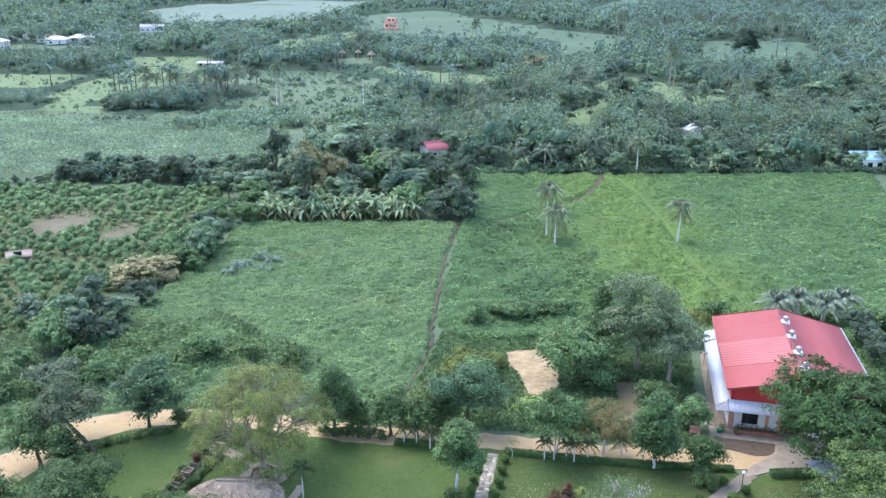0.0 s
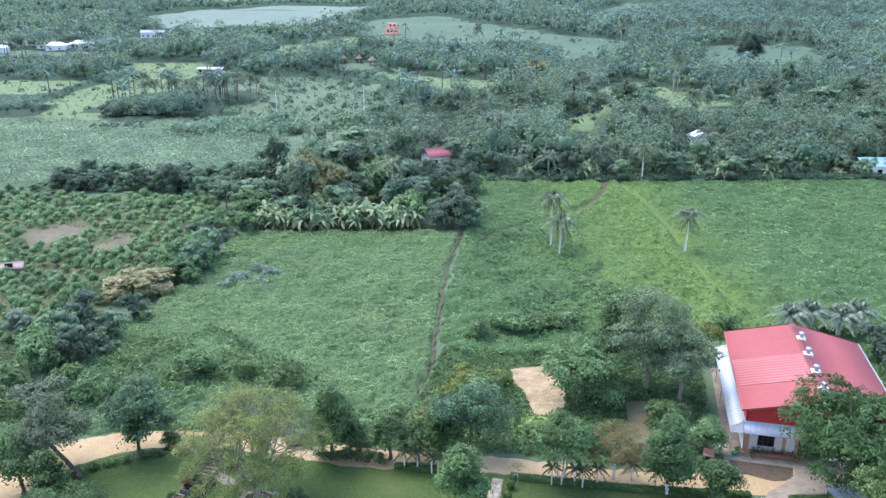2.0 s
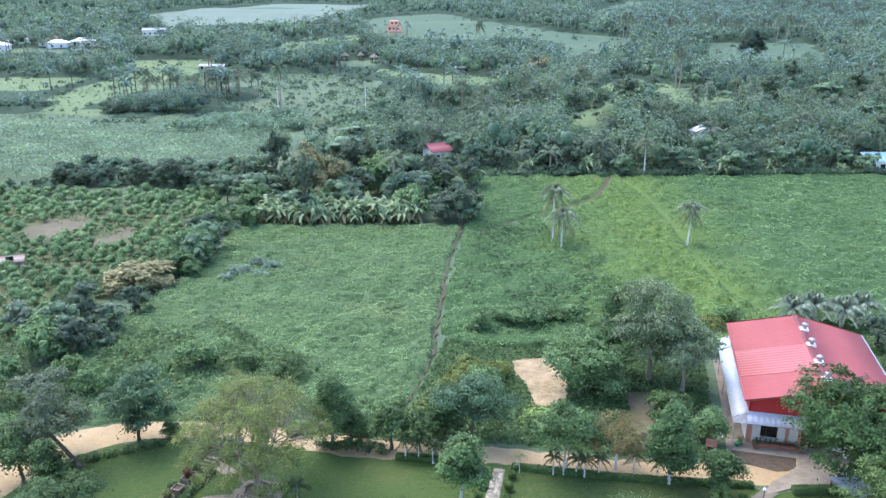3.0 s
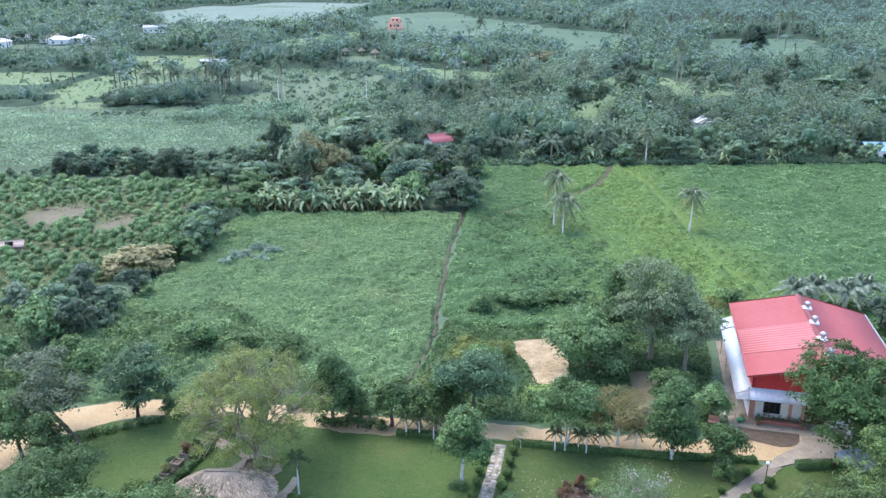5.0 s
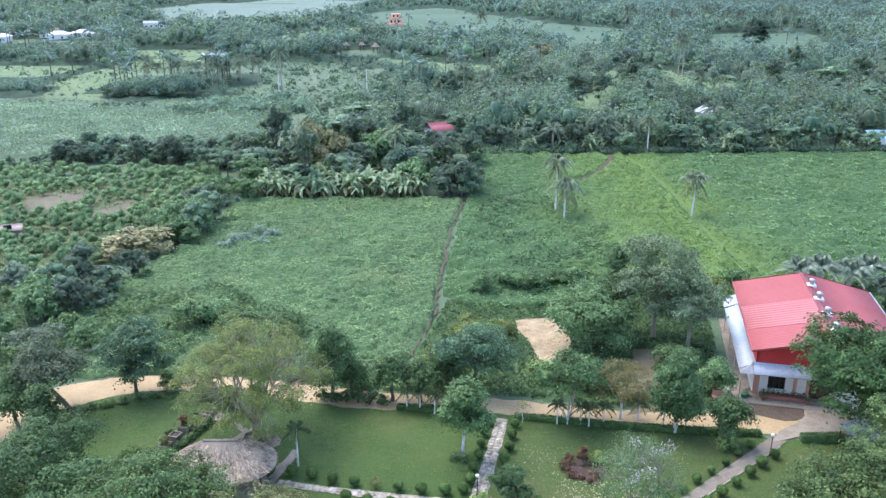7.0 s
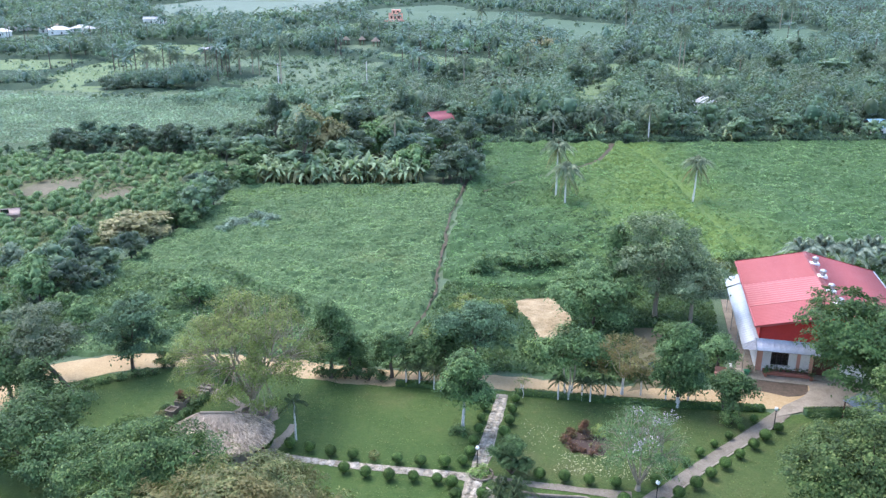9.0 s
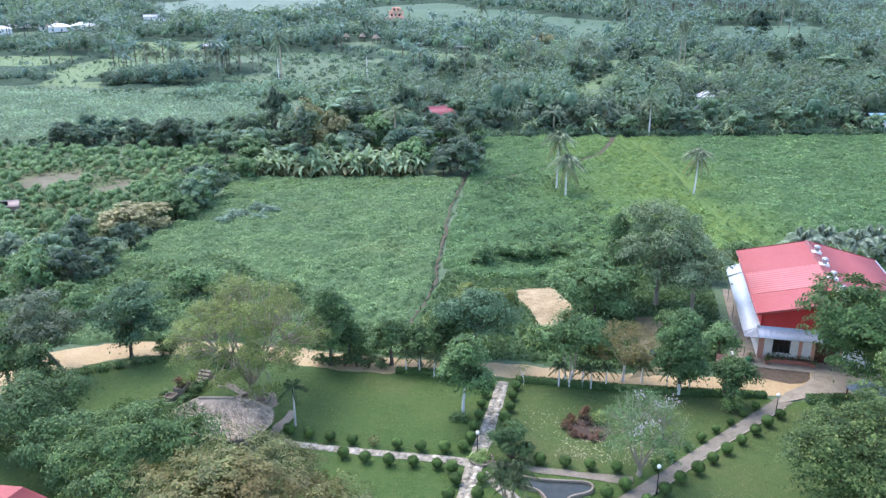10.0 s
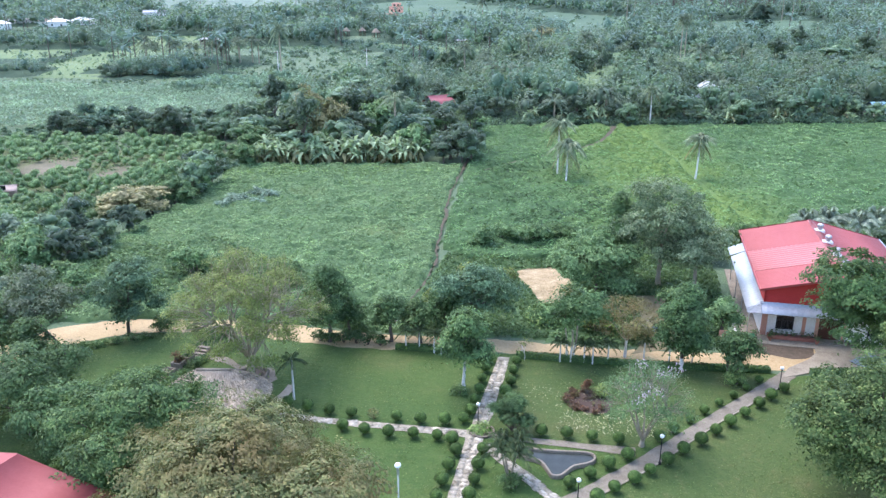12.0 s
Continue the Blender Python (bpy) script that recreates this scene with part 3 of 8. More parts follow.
PATH_3 = strip("garden_path_3", [(2.3, 50.0), (1.95, 48.3), (0.8, 42.7), (-0.3, 36)], [1.5, 1.0, 1.15, 1.15], 0.06, M_FLAG, "stained flagstone garden path", "garden path", jag=0.04)
strip("garden_path_4", [(2.9, 49.9), (5.8, 49.15), (10.0, 48.3), (13.2, 47.6)], [0.8, 0.7, 0.75, 1.1], 0.065, M_PATH, "grey concrete garden path beside the pool", "garden path", jag=0.03)
PATH_5 = strip("garden_path_5", [(2.8, 48.6), (4.1, 46.6), (6.8, 42.6), (9.0, 39)], [0.7, 0.9, 0.9, 0.9], 0.07, M_FLAG, "broken pale flagstone garden path", "garden path", jag=0.05)
strip("garden_path_6", [(28.4, 58.9), (27.6, 58.2), (19.8, 51.8), (13.7, 46.4), (8.9, 42.8), (3, 38.6)], [1.3, 1.2, 0.95, 1.2, 1.2, 1.2], 0.075, M_PATH, "long diagonal concrete garden path", "garden path", jag=0.03)
strip("path_kerb", [(27.9, 57.6), (20.15, 51.35), (14.15, 45.9), (9.3, 42.35), (3.3, 38.1)], 0.14, 0.10, M_FLAG, "narrow pale kerb along the garden path", "kerb", jag=0.02)
strip("garden_path_7", [(-12.2, 57.3), (-12.6, 55.2), (-13.4, 53.2)], [0.7, 0.8, 0.8], 0.05, M_CONC, "grey stepping path beside the thatched hut", "garden path", jag=0.12)
strip("garden_path_8", [(-21.3, 63.0), (-19.6, 62.8), (-18.2, 61.0), (-17.0, 60.3)], [1.6, 1.1, 0.7, 0.6], 0.05, M_STONE, "short paved path by the stone planters", "garden path", jag=0.12)
RUT_A = [(36.8, 171), (35.2, 166), (31.4, 156.5), (28.0, 151.9), (25.7, 149.8), (18.5, 143.4), (10.3, 135.9), (6.1, 130.4)]
RUT_B = [(39.6, 171), (41.3, 152.6), (41.5, 139.7), (40.7, 122.9), (40.2, 114.0), (40.8, 105.2), (43, 96)]
FOOTPATH = [(4.7, 144), (4.3, 139), (3.6, 135.2), (3.1, 130), (2.4, 127), (2.0, 122), (1.2, 119), (0.9, 113), (0.3, 108.5), (0.55, 105.0), (-0.1, 101), (-0.3, 96), (-0.9, 91.5), (-0.6, 87), (-1.5, 82.5), (-2.1, 79), (-3.2, 75), (-4.6, 69)]
strip("field_track_1", FOOTPATH, [0.6, 0.5, 0.45, 0.30, 0.24, 0.22, 0.22, 0.26, 0.38, 0.45, 0.3, 0.24, 0.26, 0.26, 0.2, 0.18, 0.16, 0.14], 0.24, M_TRACK, "narrow trodden earth footpath across the field", "footpath", jag=0.09)
strip("field_track_2", RUT_A, [1.2, 1.1, 1.0, 0.9, 0.7, 0.45, 0.4, 0.3], 0.30, M_TRACK, "faint earth track through the field vines", "track", jag=0.2, seed=60)


def flagstones(path, line, width, size, z, seed):
    """Uneven stone slabs laid along a garden path, each a piece of the path."""
    rng = rng_of(seed)
    L = np.asarray(line, float)
    s = np.r_[0, np.cumsum(np.hypot(*np.diff(L, axis=0).T))]
    shapes = []
    for k in range(6):
        a = np.sort(rng.uniform(0, 2 * np.pi, 7) * 0.25 + np.arange(7) * 2 * np.pi / 7)
        r = rng.uniform(0.42, 0.52, 7)
        ring = np.c_[np.sign(np.cos(a)) * np.abs(np.cos(a)) ** 0.7 * r, np.sign(np.sin(a)) * np.abs(np.sin(a)) ** 0.7 * r]
        V = np.concatenate([np.c_[ring, np.full(7, 0.0)], np.c_[ring * 0.94, np.full(7, 0.05)], [[0, 0, 0.052]]])
        Q = np.array([(i, (i + 1) % 7, 7 + (i + 1) % 7, 7 + i) for i in range(7)])
        T = np.array([(7 + i, 7 + (i + 1) % 7, 14) for i in range(7)])
        shapes.append(mesh_np("flagstone", V, [Q, T], M_SLAB))
    for t in np.arange(size / 2, s[-1], size):
        x, y = np.interp(t, s, L[:, 0]), np.interp(t, s, L[:, 1])
        x2, y2 = np.interp(t + 0.1, s, L[:, 0]), np.interp(t + 0.1, s, L[:, 1])
        d = math.atan2(y2 - y, x2 - x)
        cuts = [0.0] if width < size * 1.35 else [-0.25, 0.25]
        for o in cuts:
            o = o * width + rng.normal(0, 0.03)
            ob = child("flagstone", shapes[rng.integers(6)], path)
            w = width if len(cuts) == 1 else width / 2
            ob.matrix_local = pose(x - o * math.sin(d), y + o * math.cos(d), z + rng.uniform(-0.012, 0.0), 0, 0, math.degrees(d) + rng.uniform(-16, 16)) @ Matrix.Diagonal((size * rng.uniform(1.05, 1.45), w * rng.uniform(0.95, 1.3), 1, 1))


# ---------------------------------------------------------------- weedy fields
L_LIME = leafy("lime_vines", [(0.15, 0.265, 0.066), (0.18, 0.30, 0.075), (0.205, 0.325, 0.088)], trans=0.15, gain=1.0, grey=0.0, mottle=0.5, spec=0.15, tint=0.0)
FIELD_L = [(-41.5, 86), (-40.5, 100), (-36.5, 112), (-36, 128), (-37, 137), (3.6, 136), (1.8, 121), (0.75, 110), (-0.15, 100), (-0.85, 91), (-1.4, 82), (-3.6, 72), (-3, 66.6), (-7.6, 67.6), (-14, 69.4), (-21, 70.6), (-31, 70.8), (-37, 69.5), (-42, 62), (-50, 66), (-46, 78)]
FIELD_R = [(4.5, 136), (8, 171), (98, 172), (66, 84), (44, 86), (30, 88), (16, 84), (13.5, 87), (2.5, 87), (0.0, 92), (0.75, 101), (1.7, 111), (2.75, 121)]
FIELD_S = [(-4, 72), (-1.5, 82), (0.5, 89), (3, 89), (16, 88), (31, 89.5), (29.5, 80), (26, 66.5), (24, 64), (15, 64.2), (6, 66.4), (-3, 67.0)]


OPEN = ([(7.6, 84.6), (12.7, 85.6), (14.5, 80), (13.5, 74), (10.5, 72.2), (9.3, 72.5), (9.1, 77.0), (7.6, 81)], [(16.5, 62.9), (20.5, 63.5), (22.3, 70), (23.2, 77), (19.5, 77), (18.5, 69)])


def beside(X, Y, line):
    """Distance over the plan from a line of places."""
    best = np.full(np.shape(X), 1e9)
    for (ax, ay), (bx, by) in zip(line[:-1], line[1:]):
        u = np.clip(((X - ax) * (bx - ax) + (Y - ay) * (by - ay)) / ((bx - ax) ** 2 + (by - ay) ** 2), 0, 1)
        best = np.minimum(best, np.hypot(X - ax - u * (bx - ax), Y - ay - u * (by - ay)))
    return best


OPEN = [[(sum(p[0] for p in h) / len(h) * 0.14 + 0.86 * x, sum(p[1] for p in h) / len(h) * 0.14 + 0.86 * y) for x, y in h] for h in OPEN]


def mat_height(X, Y, amp, seed, size=1.0):
    """Height of a mat of low growth in small mounds, trodden down along the tracks."""
    worn = np.ones(np.shape(X))
    for line, o in ((RUT_A, 0.25), (RUT_B, 0.4), (FOOTPATH, 0.1)):
        worn = worn * np.clip((beside(X, Y, line) - o) / 0.55, 0.25, 1)
    billow = 1 - np.abs(wave(X * 0.75, Y, seed + 2, 0.75 * size)) * 1.6
    fine = 1 - np.abs(wave(X, Y, seed + 3, 0.42 * size)) * 1.6
    patch = np.clip(0.75 + 0.6 * wave(X, Y, seed + 1, 7.0 * size), 0.2, 1.5)
    return land(X, Y) + 0.05 + amp * worn * np.clip(0.30 + 0.30 * wave(X, Y, seed, 1.9 * size) + 0.34 * billow * patch + 0.16 * fine, 0, 2.5)


def lumpy(name, poly, amp, label, seed, material=M_FIELD, step=0.5, category="field", size=1.0):
    """The uneven mat of low growth that covers a field."""
    poly = np.asarray(poly, float)
    (x0, y0), (x1, y1) = poly.min(0), poly.max(0)
    xs, ys = np.arange(x0, x1, step), np.arange(y0, y1, step)
    X, Y = np.meshgrid(xs, ys, indexing="ij")
    ok = inside(poly, X.ravel() + 0.6 * wave(X.ravel(), Y.ravel(), 9, 2.0), Y.ravel() + 0.6 * wave(X.ravel(), Y.ravel(), 8, 2.0)).reshape(X.shape)
    for hole in OPEN:
        ok &= ~inside(hole, X.ravel(), Y.ravel()).reshape(X.shape)
    Z = np.where(ok, mat_height(X, Y, amp, seed, size), land(X, Y) - 0.08)
    V = np.stack([X, Y, Z], -1).reshape(-1, 3)
    n = len(ys)
    i, j = np.meshgrid(np.arange(len(xs) - 1), np.arange(n - 1), indexing="ij")
    keep = (ok[:-1, :-1] | ok[1:, :-1] | ok[1:, 1:] | ok[:-1, 1:]).ravel()
    Q = np.stack([i * n + j, (i + 1) * n + j, (i + 1) * n + j + 1, i * n + j + 1], -1).reshape(-1, 4)[keep]
    tagged(new(name, mesh_np(name, V, [Q], material, smooth=True)), label, category, kind="stuff")


lumpy("field_growth", FIELD_L, 1.0, "lush green weeds matting the fallow field", 20, step=0.33)
lumpy("field_growth", FIELD_R, 1.15, "bright green creeping vines over the wide field", 30, M_FIELD_R, step=0.36, size=1.25)
lumpy("field_growth", FIELD_S, 0.30, "green weeds between the road and the field", 40)


def tufts(name, poly, n, size, material, label, seed, lift=0.25, clump=0.0, keep=None, up=2.2, mat=None):
    rng = rng_of(seed)
    p = scatter(poly, n, rng)
    if clump:
        v = wave(p[:, 0], p[:, 1], seed + 5, clump) + 0.5 * wave(p[:, 0], p[:, 1], seed + 6, clump * 3)
        p = p[v > rng.uniform(-0.5, 0.6, len(p))]
    if keep is not None:
        p = p[keep(p[:, 0], p[:, 1])]
    for hole in OPEN:
        p = p[~inside(hole, p[:, 0], p[:, 1])]
    z = land(p[:, 0], p[:, 1]) + 0.05 + lift * rng.uniform(0.3, 1.3, len(p)) * (1 + 0.5 * wave(p[:, 0], p[:, 1], seed, 2.5))
    if mat:
        p = p[np.minimum(beside(p[:, 0], p[:, 1], RUT_A), np.minimum(beside(p[:, 0], p[:, 1], RUT_B), beside(p[:, 0], p[:, 1], FOOTPATH))) > 0.45]
        z = mat_height(p[:, 0], p[:, 1], *mat) - 0.06 + lift * rng.uniform(0.0, 0.9, len(p))
    out = rng.normal(size=(len(p), 3)) * [1, 1, 0.3] + [0, 0, up]
    V, Q = kites(np.c_[p, z], size, rng, out, 0.55, 0.55, 0.0)
    tagged(new(name, mesh_np(name, V, [Q], material)), label, "weeds", kind="stuff")


def tussocks(name, poly, n, blades, size, material, label, seed, mat, spread=0.22, keep=None, clump=0.0, lean=0.62):
    """Fans of blades springing from one root, lying over a mat of low growth."""
    rng = rng_of(seed)
    p = scatter(poly, n, rng)
    if clump:
        p = p[wave(p[:, 0], p[:, 1], seed + 5, clump) + 0.5 * wave(p[:, 0], p[:, 1], seed + 6, clump * 3) > rng.uniform(-0.5, 0.6, len(p))]
    if keep is not None:
        p = p[keep(p[:, 0], p[:, 1])]
    for hole in OPEN:
        p = p[~inside(hole, p[:, 0], p[:, 1])]
    for line in (RUT_A, RUT_B, FOOTPATH):
        p = p[beside(p[:, 0], p[:, 1], line) > (0.45 if line is RUT_B else 0.3)]
    i = np.repeat(np.arange(len(p)), blades)
    a = rng.uniform(0, 2 * np.pi, len(i))
    d = np.c_[np.cos(a), np.sin(a), rng.uniform(0.0, 0.45, len(i))]
    q = p[i] + d[:, :2] * spread * rng.uniform(0.3, 1.0, len(i))[:, None]
    P = np.c_[q, mat_height(q[:, 0], q[:, 1], *mat) + 0.03 + 0.10 * d[:, 2]]
    V, Q = kites(P, size, rng, d, lean, 0.42, 0.1, along=True)
    tagged(new(name, mesh_np(name, V, [Q], material)), label, "weeds", kind="stuff")


MAT_L, MAT_R = (1.0, 20), (1.15, 30, 1.25)
tussocks("weeds", FIELD_L, 25000, 4, 0.245, L_FIELD, "leafy green weeds across the fallow field", 50, MAT_L)
tufts("lawn_grass", LAWN, 70000, 0.13, leafy("lawn_blades", [(0.03, 0.07, 0.018), (0.042, 0.088, 0.022), (0.06, 0.10, 0.028), (0.09, 0.11, 0.04)], gain=1.5, grey=0.0, mottle=0.5, patch=(0.18, (0.17, 0.18, 0.08))), "short mown grass of the garden lawn", 49, 0.03, clump=1.2, up=7.0)
tussocks("weeds", FIELD_R, 24000, 4, 0.285, L_FIELDY, "bright green vines creeping over the field", 52, MAT_R)
tussocks("weeds", [(4, 90), (24, 90), (28, 105), (24, 135), (8, 137), (3, 112)], 3500, 5, 0.42, L_SCRUB, "darker weedy growth in patches of the field", 53, MAT_R, 0.4, clump=3.0)
tussocks("weeds", [(10, 94), (58, 92), (58, 168), (10, 168)], 11000, 4, 0.28, L_LIME, "lime green vines beside the wheel tracks", 47, MAT_R, keep=lambda x, y: rng_of(5).uniform(size=len(x)) < 0.9 * np.exp(-((x - 35 - 4 * wave(x, y, 6, 12)) / 8.0) ** 2))
tussocks("weeds", [(-36, 122), (2, 122), (3, 134), (-36, 135)], 2600, 3, 0.32, L_LIME, "yellowish grass strip at the field end", 46, MAT_L, clump=5.0)
tussocks("weeds", [(46, 96), (66, 90), (95, 168), (45, 168)], 1500, 5, 0.55, L_FIELD, "scattered taller weeds in the wide field", 54, MAT_R, 0.5, clump=4.0)
tufts("weeds", FIELD_S, 22000, 0.38, L_MID, "green weeds along the road verge", 55, 0.4, up=1.3, mat=(0.30, 40))
tufts("weeds", [(-41, 88), (-30, 96), (-12, 80), (-6, 72), (-22, 73), (-36, 76)], 7000, 0.5, L_MID, "taller weeds near the road", 56, 0.5, clump=4.0, mat=(1.0, 20))
tufts("weeds", [(-80, 60), (-46, 60), (-40, 70), (-45, 80), (-52, 92), (-95, 100)], 16000, 0.5, L_MID, "rank weeds beyond the dirt road", 58, 0.5)
tufts("weeds", [(-95, 100), (-53, 90), (-44, 112), (-42, 140), (-44, 162), (-95, 162)], 12000, 0.45, L_MID, "rough grass between the fruit trees", 59, 0.2, clump=3.0)

lumpy("field_growth", [(43.5, 84.5), (44, 62), (80, 56), (90, 84)], 0.5, "green weeds beside and behind the hall", 44, M_FIELD, 0.8)
tufts("weeds", [(43.5, 84), (44, 62), (80, 56), (90, 84)], 9000, 0.45, L_MID, "rank weeds beside and behind the hall", 45, 0.5, up=1.3, mat=(0.5, 44))
flagstones(PATH_1, [(5.1, 61.6), (2.5, 50.6)], 1.05, 0.44, 0.035, 1)
flagstones(PATH_2, [(1.6, 50.05), (-8.7, 51.8), (-13.0, 52.8)], 0.72, 0.62, 0.04, 2)
flagstones(PATH_3, [(2.25, 49.6), (1.95, 48.3), (0.8, 42.7), (0.0, 38)], 1.05, 0.47, 0.045, 3)
flagstones(PATH_5, [(3.2, 48.0), (4.1, 46.6), (6.8, 42.6), (8.2, 40.4)], 0.85, 0.62, 0.055, 4)

# ---------------------------------------------------------------- sunken garden pool
POOL = [(5.4, 47.95), (6.7, 47.65), (8.3, 47.45), (9.8, 47.3), (10.3, 46.9), (10.2, 46.3), (9.6, 45.85), (8.7, 45.55), (8.1, 44.95), (7.6, 44.5), (7.0, 44.6), (6.75, 45.4), (6.4, 46.2), (5.4, 46.7), (4.7, 47.2)]


def rounded(points, per=4):
    """A closed smooth ring through the given places."""
    P = np.asarray(points, float)
    out = []
    for k in range(len(P)):
        a, b, c, d = P[k - 1], P[k], P[(k + 1) % len(P)], P[(k + 2) % len(P)]
        for u in np.arange(per) / per:
            out.append(0.5 * (2 * b + (c - a) * u + (2 * a - 5 * b + 4 * c - d) * u**2 + (3 * b - a - 3 * c + d) * u**3))
    return np.array(out)


def pool():
    root = tagged(new("garden_pool"), "curved garden pool with raised concrete rim and dark water", "pool")
    ring = rounded(POOL)
    mid = ring.mean(0)
    D = np.roll(ring, -1, 0) - np.roll(ring, 1, 0)
    N = np.stack([D[:, 1], -D[:, 0]], 1) / np.linalg.norm(D, axis=1, keepdims=True)
    if ((ring - mid) * N).sum() < 0:
        N = -N
    prof = [(0.0, 0.02), (0.0, 0.30), (-0.02, 0.33), (-0.14, 0.33), (-0.16, 0.30), (-0.16, 0.10)]
    V = np.concatenate([np.c_[ring + N * o, np.full(len(ring), z)] for o, z in prof])
    n = len(ring)
    Q = [(a * n + k, a * n + (k + 1) % n, (a + 1) * n + (k + 1) % n, (a + 1) * n + k) for a in range(len(prof) - 1) for k in range(n)]
    child("rim", mesh_np("rim", V, [np.array(Q)], M_STONE), root, "grey concrete rim")
    W = np.c_[ring - N * 0.15, np.full(n, 0.16)]
    bm = bmesh.new()
    bmesh.ops.triangulate(bm, faces=[bm.faces.new([bm.verts.new(w) for w in W])])
    bmesh.ops.recalc_face_normals(bm, faces=bm.faces[:])
    part("water", bm, M_WATER, root, "still dark water")


pool()

# ---------------------------------------------------------------- the hall
HALL = pose(28.5, 66.4, 0, 0, 0, -13.6)
HU, HV, EAVE, RIDGE = 13.7, 17.9, 4.6, 6.25


def roof_sheet(u0, u1, z0, z1, v0, v1, pitch=0.33, rib=0.045, axis=0, steps=0):
    """A ribbed sheet that falls from (u1, z1) to (u0, z0); ribs run down the slope. axis 1: the slope runs along v."""
    w = np.arange(v0, v1 + 1e-6, pitch / 6)
    h = np.where((np.arange(len(w)) % 6) < (3 if steps else 1), rib, 0.0)
    s = np.linspace(0, 1, 3) if not steps else np.repeat(np.linspace(0, 1, steps + 1), 2)[1:-1]
    A = u0 + (u1 - u0) * s
    Z = z0 + (z1 - z0) * s + (0.04 * (np.arange(len(s)) % 2 == 0) if steps else 0)
    A = A + (1e-3 * (np.arange(len(s)) % 2) if steps else 0)
    rows = []
    for top in (0.03, 0.0):
        a, b = np.meshgrid(A, w, indexing="ij")
        z = Z[:, None] + (h[None] + top if top else 0 * h[None])
        rows.append(np.stack([a, b, z] if axis == 0 else [b, a, z], -1).reshape(-1, 3))
    n, m = len(w), len(s)
    i, j = np.meshgrid(np.arange(m - 1), np.arange(n - 1), indexing="ij")
    Q = np.stack([i * n + j, (i + 1) * n + j, (i + 1) * n + j + 1, i * n + j + 1], -1).reshape(-1, 4)
    k = m * n
    rim = [(j, j + 1, k + j + 1, k + j) for j in range(n - 1)]
    rim += [((m - 1) * n + j, (m - 1) * n + j + 1, k + (m - 1) * n + j + 1, k + (m - 1) * n + j) for j in range(n - 1)]
    rim += [(i * n, (i + 1) * n, k + (i + 1) * n, k + i * n) for i in range(m - 1)]
    rim += [(i * n + n - 1, (i + 1) * n + n - 1, k + (i + 1) * n + n - 1, k + i * n + n - 1) for i in range(m - 1)]
    return np.concatenate(rows), [Q, Q[:, ::-1] + k, np.array(rim)]


def hall():
    root = tagged(new("hall"), "large hall with red ribbed roof, red gables and white lower walls", "building")
    root.matrix_world = HALL
    mid = HU / 2
    # main roof, in sheets from front to back
    for side in (0, 1):
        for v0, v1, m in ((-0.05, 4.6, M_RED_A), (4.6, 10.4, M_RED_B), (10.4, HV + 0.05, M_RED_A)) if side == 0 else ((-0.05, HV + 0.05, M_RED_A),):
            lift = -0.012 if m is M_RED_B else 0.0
            u0, u1 = (-0.12, mid) if side == 0 else (HU + 0.12, mid)
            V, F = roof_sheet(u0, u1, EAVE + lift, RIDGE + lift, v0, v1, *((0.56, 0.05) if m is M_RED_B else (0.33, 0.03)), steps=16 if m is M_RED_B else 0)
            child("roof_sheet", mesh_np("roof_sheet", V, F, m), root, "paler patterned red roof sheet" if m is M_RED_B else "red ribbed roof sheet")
    rz = RIDGE + 0.07
    bm = bmesh.new()
    a = [bm.verts.new(c) for c in ((mid - 0.3, -0.1, rz - 0.06), (mid, -0.1, rz + 0.03), (mid + 0.3, -0.1, rz - 0.06), (mid - 0.3, HV + 0.1, rz - 0.06), (mid, HV + 0.1, rz + 0.03), (mid + 0.3, HV + 0.1, rz - 0.06))]
    bm.faces.new((a[0], a[1], a[4], a[3])), bm.faces.new((a[1], a[2], a[5], a[4]))
    bmesh.ops.solidify(bm, geom=bm.faces[:], thickness=0.03)
    part("ridge_cap", bm, M_RED_B, root, "folded red ridge cap")
    for v in (0.0, HV):
        for s in (0, 1):
            u0 = -0.16 if s == 0 else HU + 0.16
            bm = bmesh.new()
            o = 0.12 if v == 0 else -0.12
            pts = [(u0, v - o, EAVE - 0.12), (mid, v - o, RIDGE - 0.10), (mid, v - o, RIDGE + 0.09), (u0, v - o, EAVE + 0.09)]
            f = bm.faces.new([bm.verts.new(p) for p in pts])
            bmesh.ops.solidify(bm, geom=[f], thickness=0.06)
            part("bargeboard", bm, M_RED_B, root, "red bargeboard")
    part("gutter", box_bm(HU + 0.12, HU + 0.28, -0.1, HV + 0.1, EAVE - 0.10, EAVE + 0.03, 0.02), M_STEEL, root, "grey eaves gutter")
    part("gutter", box_bm(-0.26, -0.12, -0.1, HV + 0.1, EAVE - 0.10, EAVE + 0.03, 0.02), M_RED_A, root, "red eaves gutter")
    # turbine vents along the ridge
    for v in (2.6, 6.3, 10.3, 14.2):
        vent = part("roof_vent", box_bm(mid - 0.16, mid + 0.72, v - 0.42, v + 0.42, RIDGE - 0.14, RIDGE + 0.13, 0.02), M_WHITE, root, "white metal vent base")
        bm = cyl_bm((mid + 0.3, v, RIDGE + 0.12), (mid + 0.3, v, RIDGE + 0.35), 0.22, 0.22, 14)
        part("neck", bm, M_STEEL, vent)
        bm = bmesh.new()
        bmesh.ops.create_uvsphere(bm, u_segments=20, v_segments=8, radius=0.31)
        for vert in bm.verts:
            ang = math.atan2(vert.co.y, vert.co.x)
            r = 1.0 + 0.10 * math.cos(ang * 10)
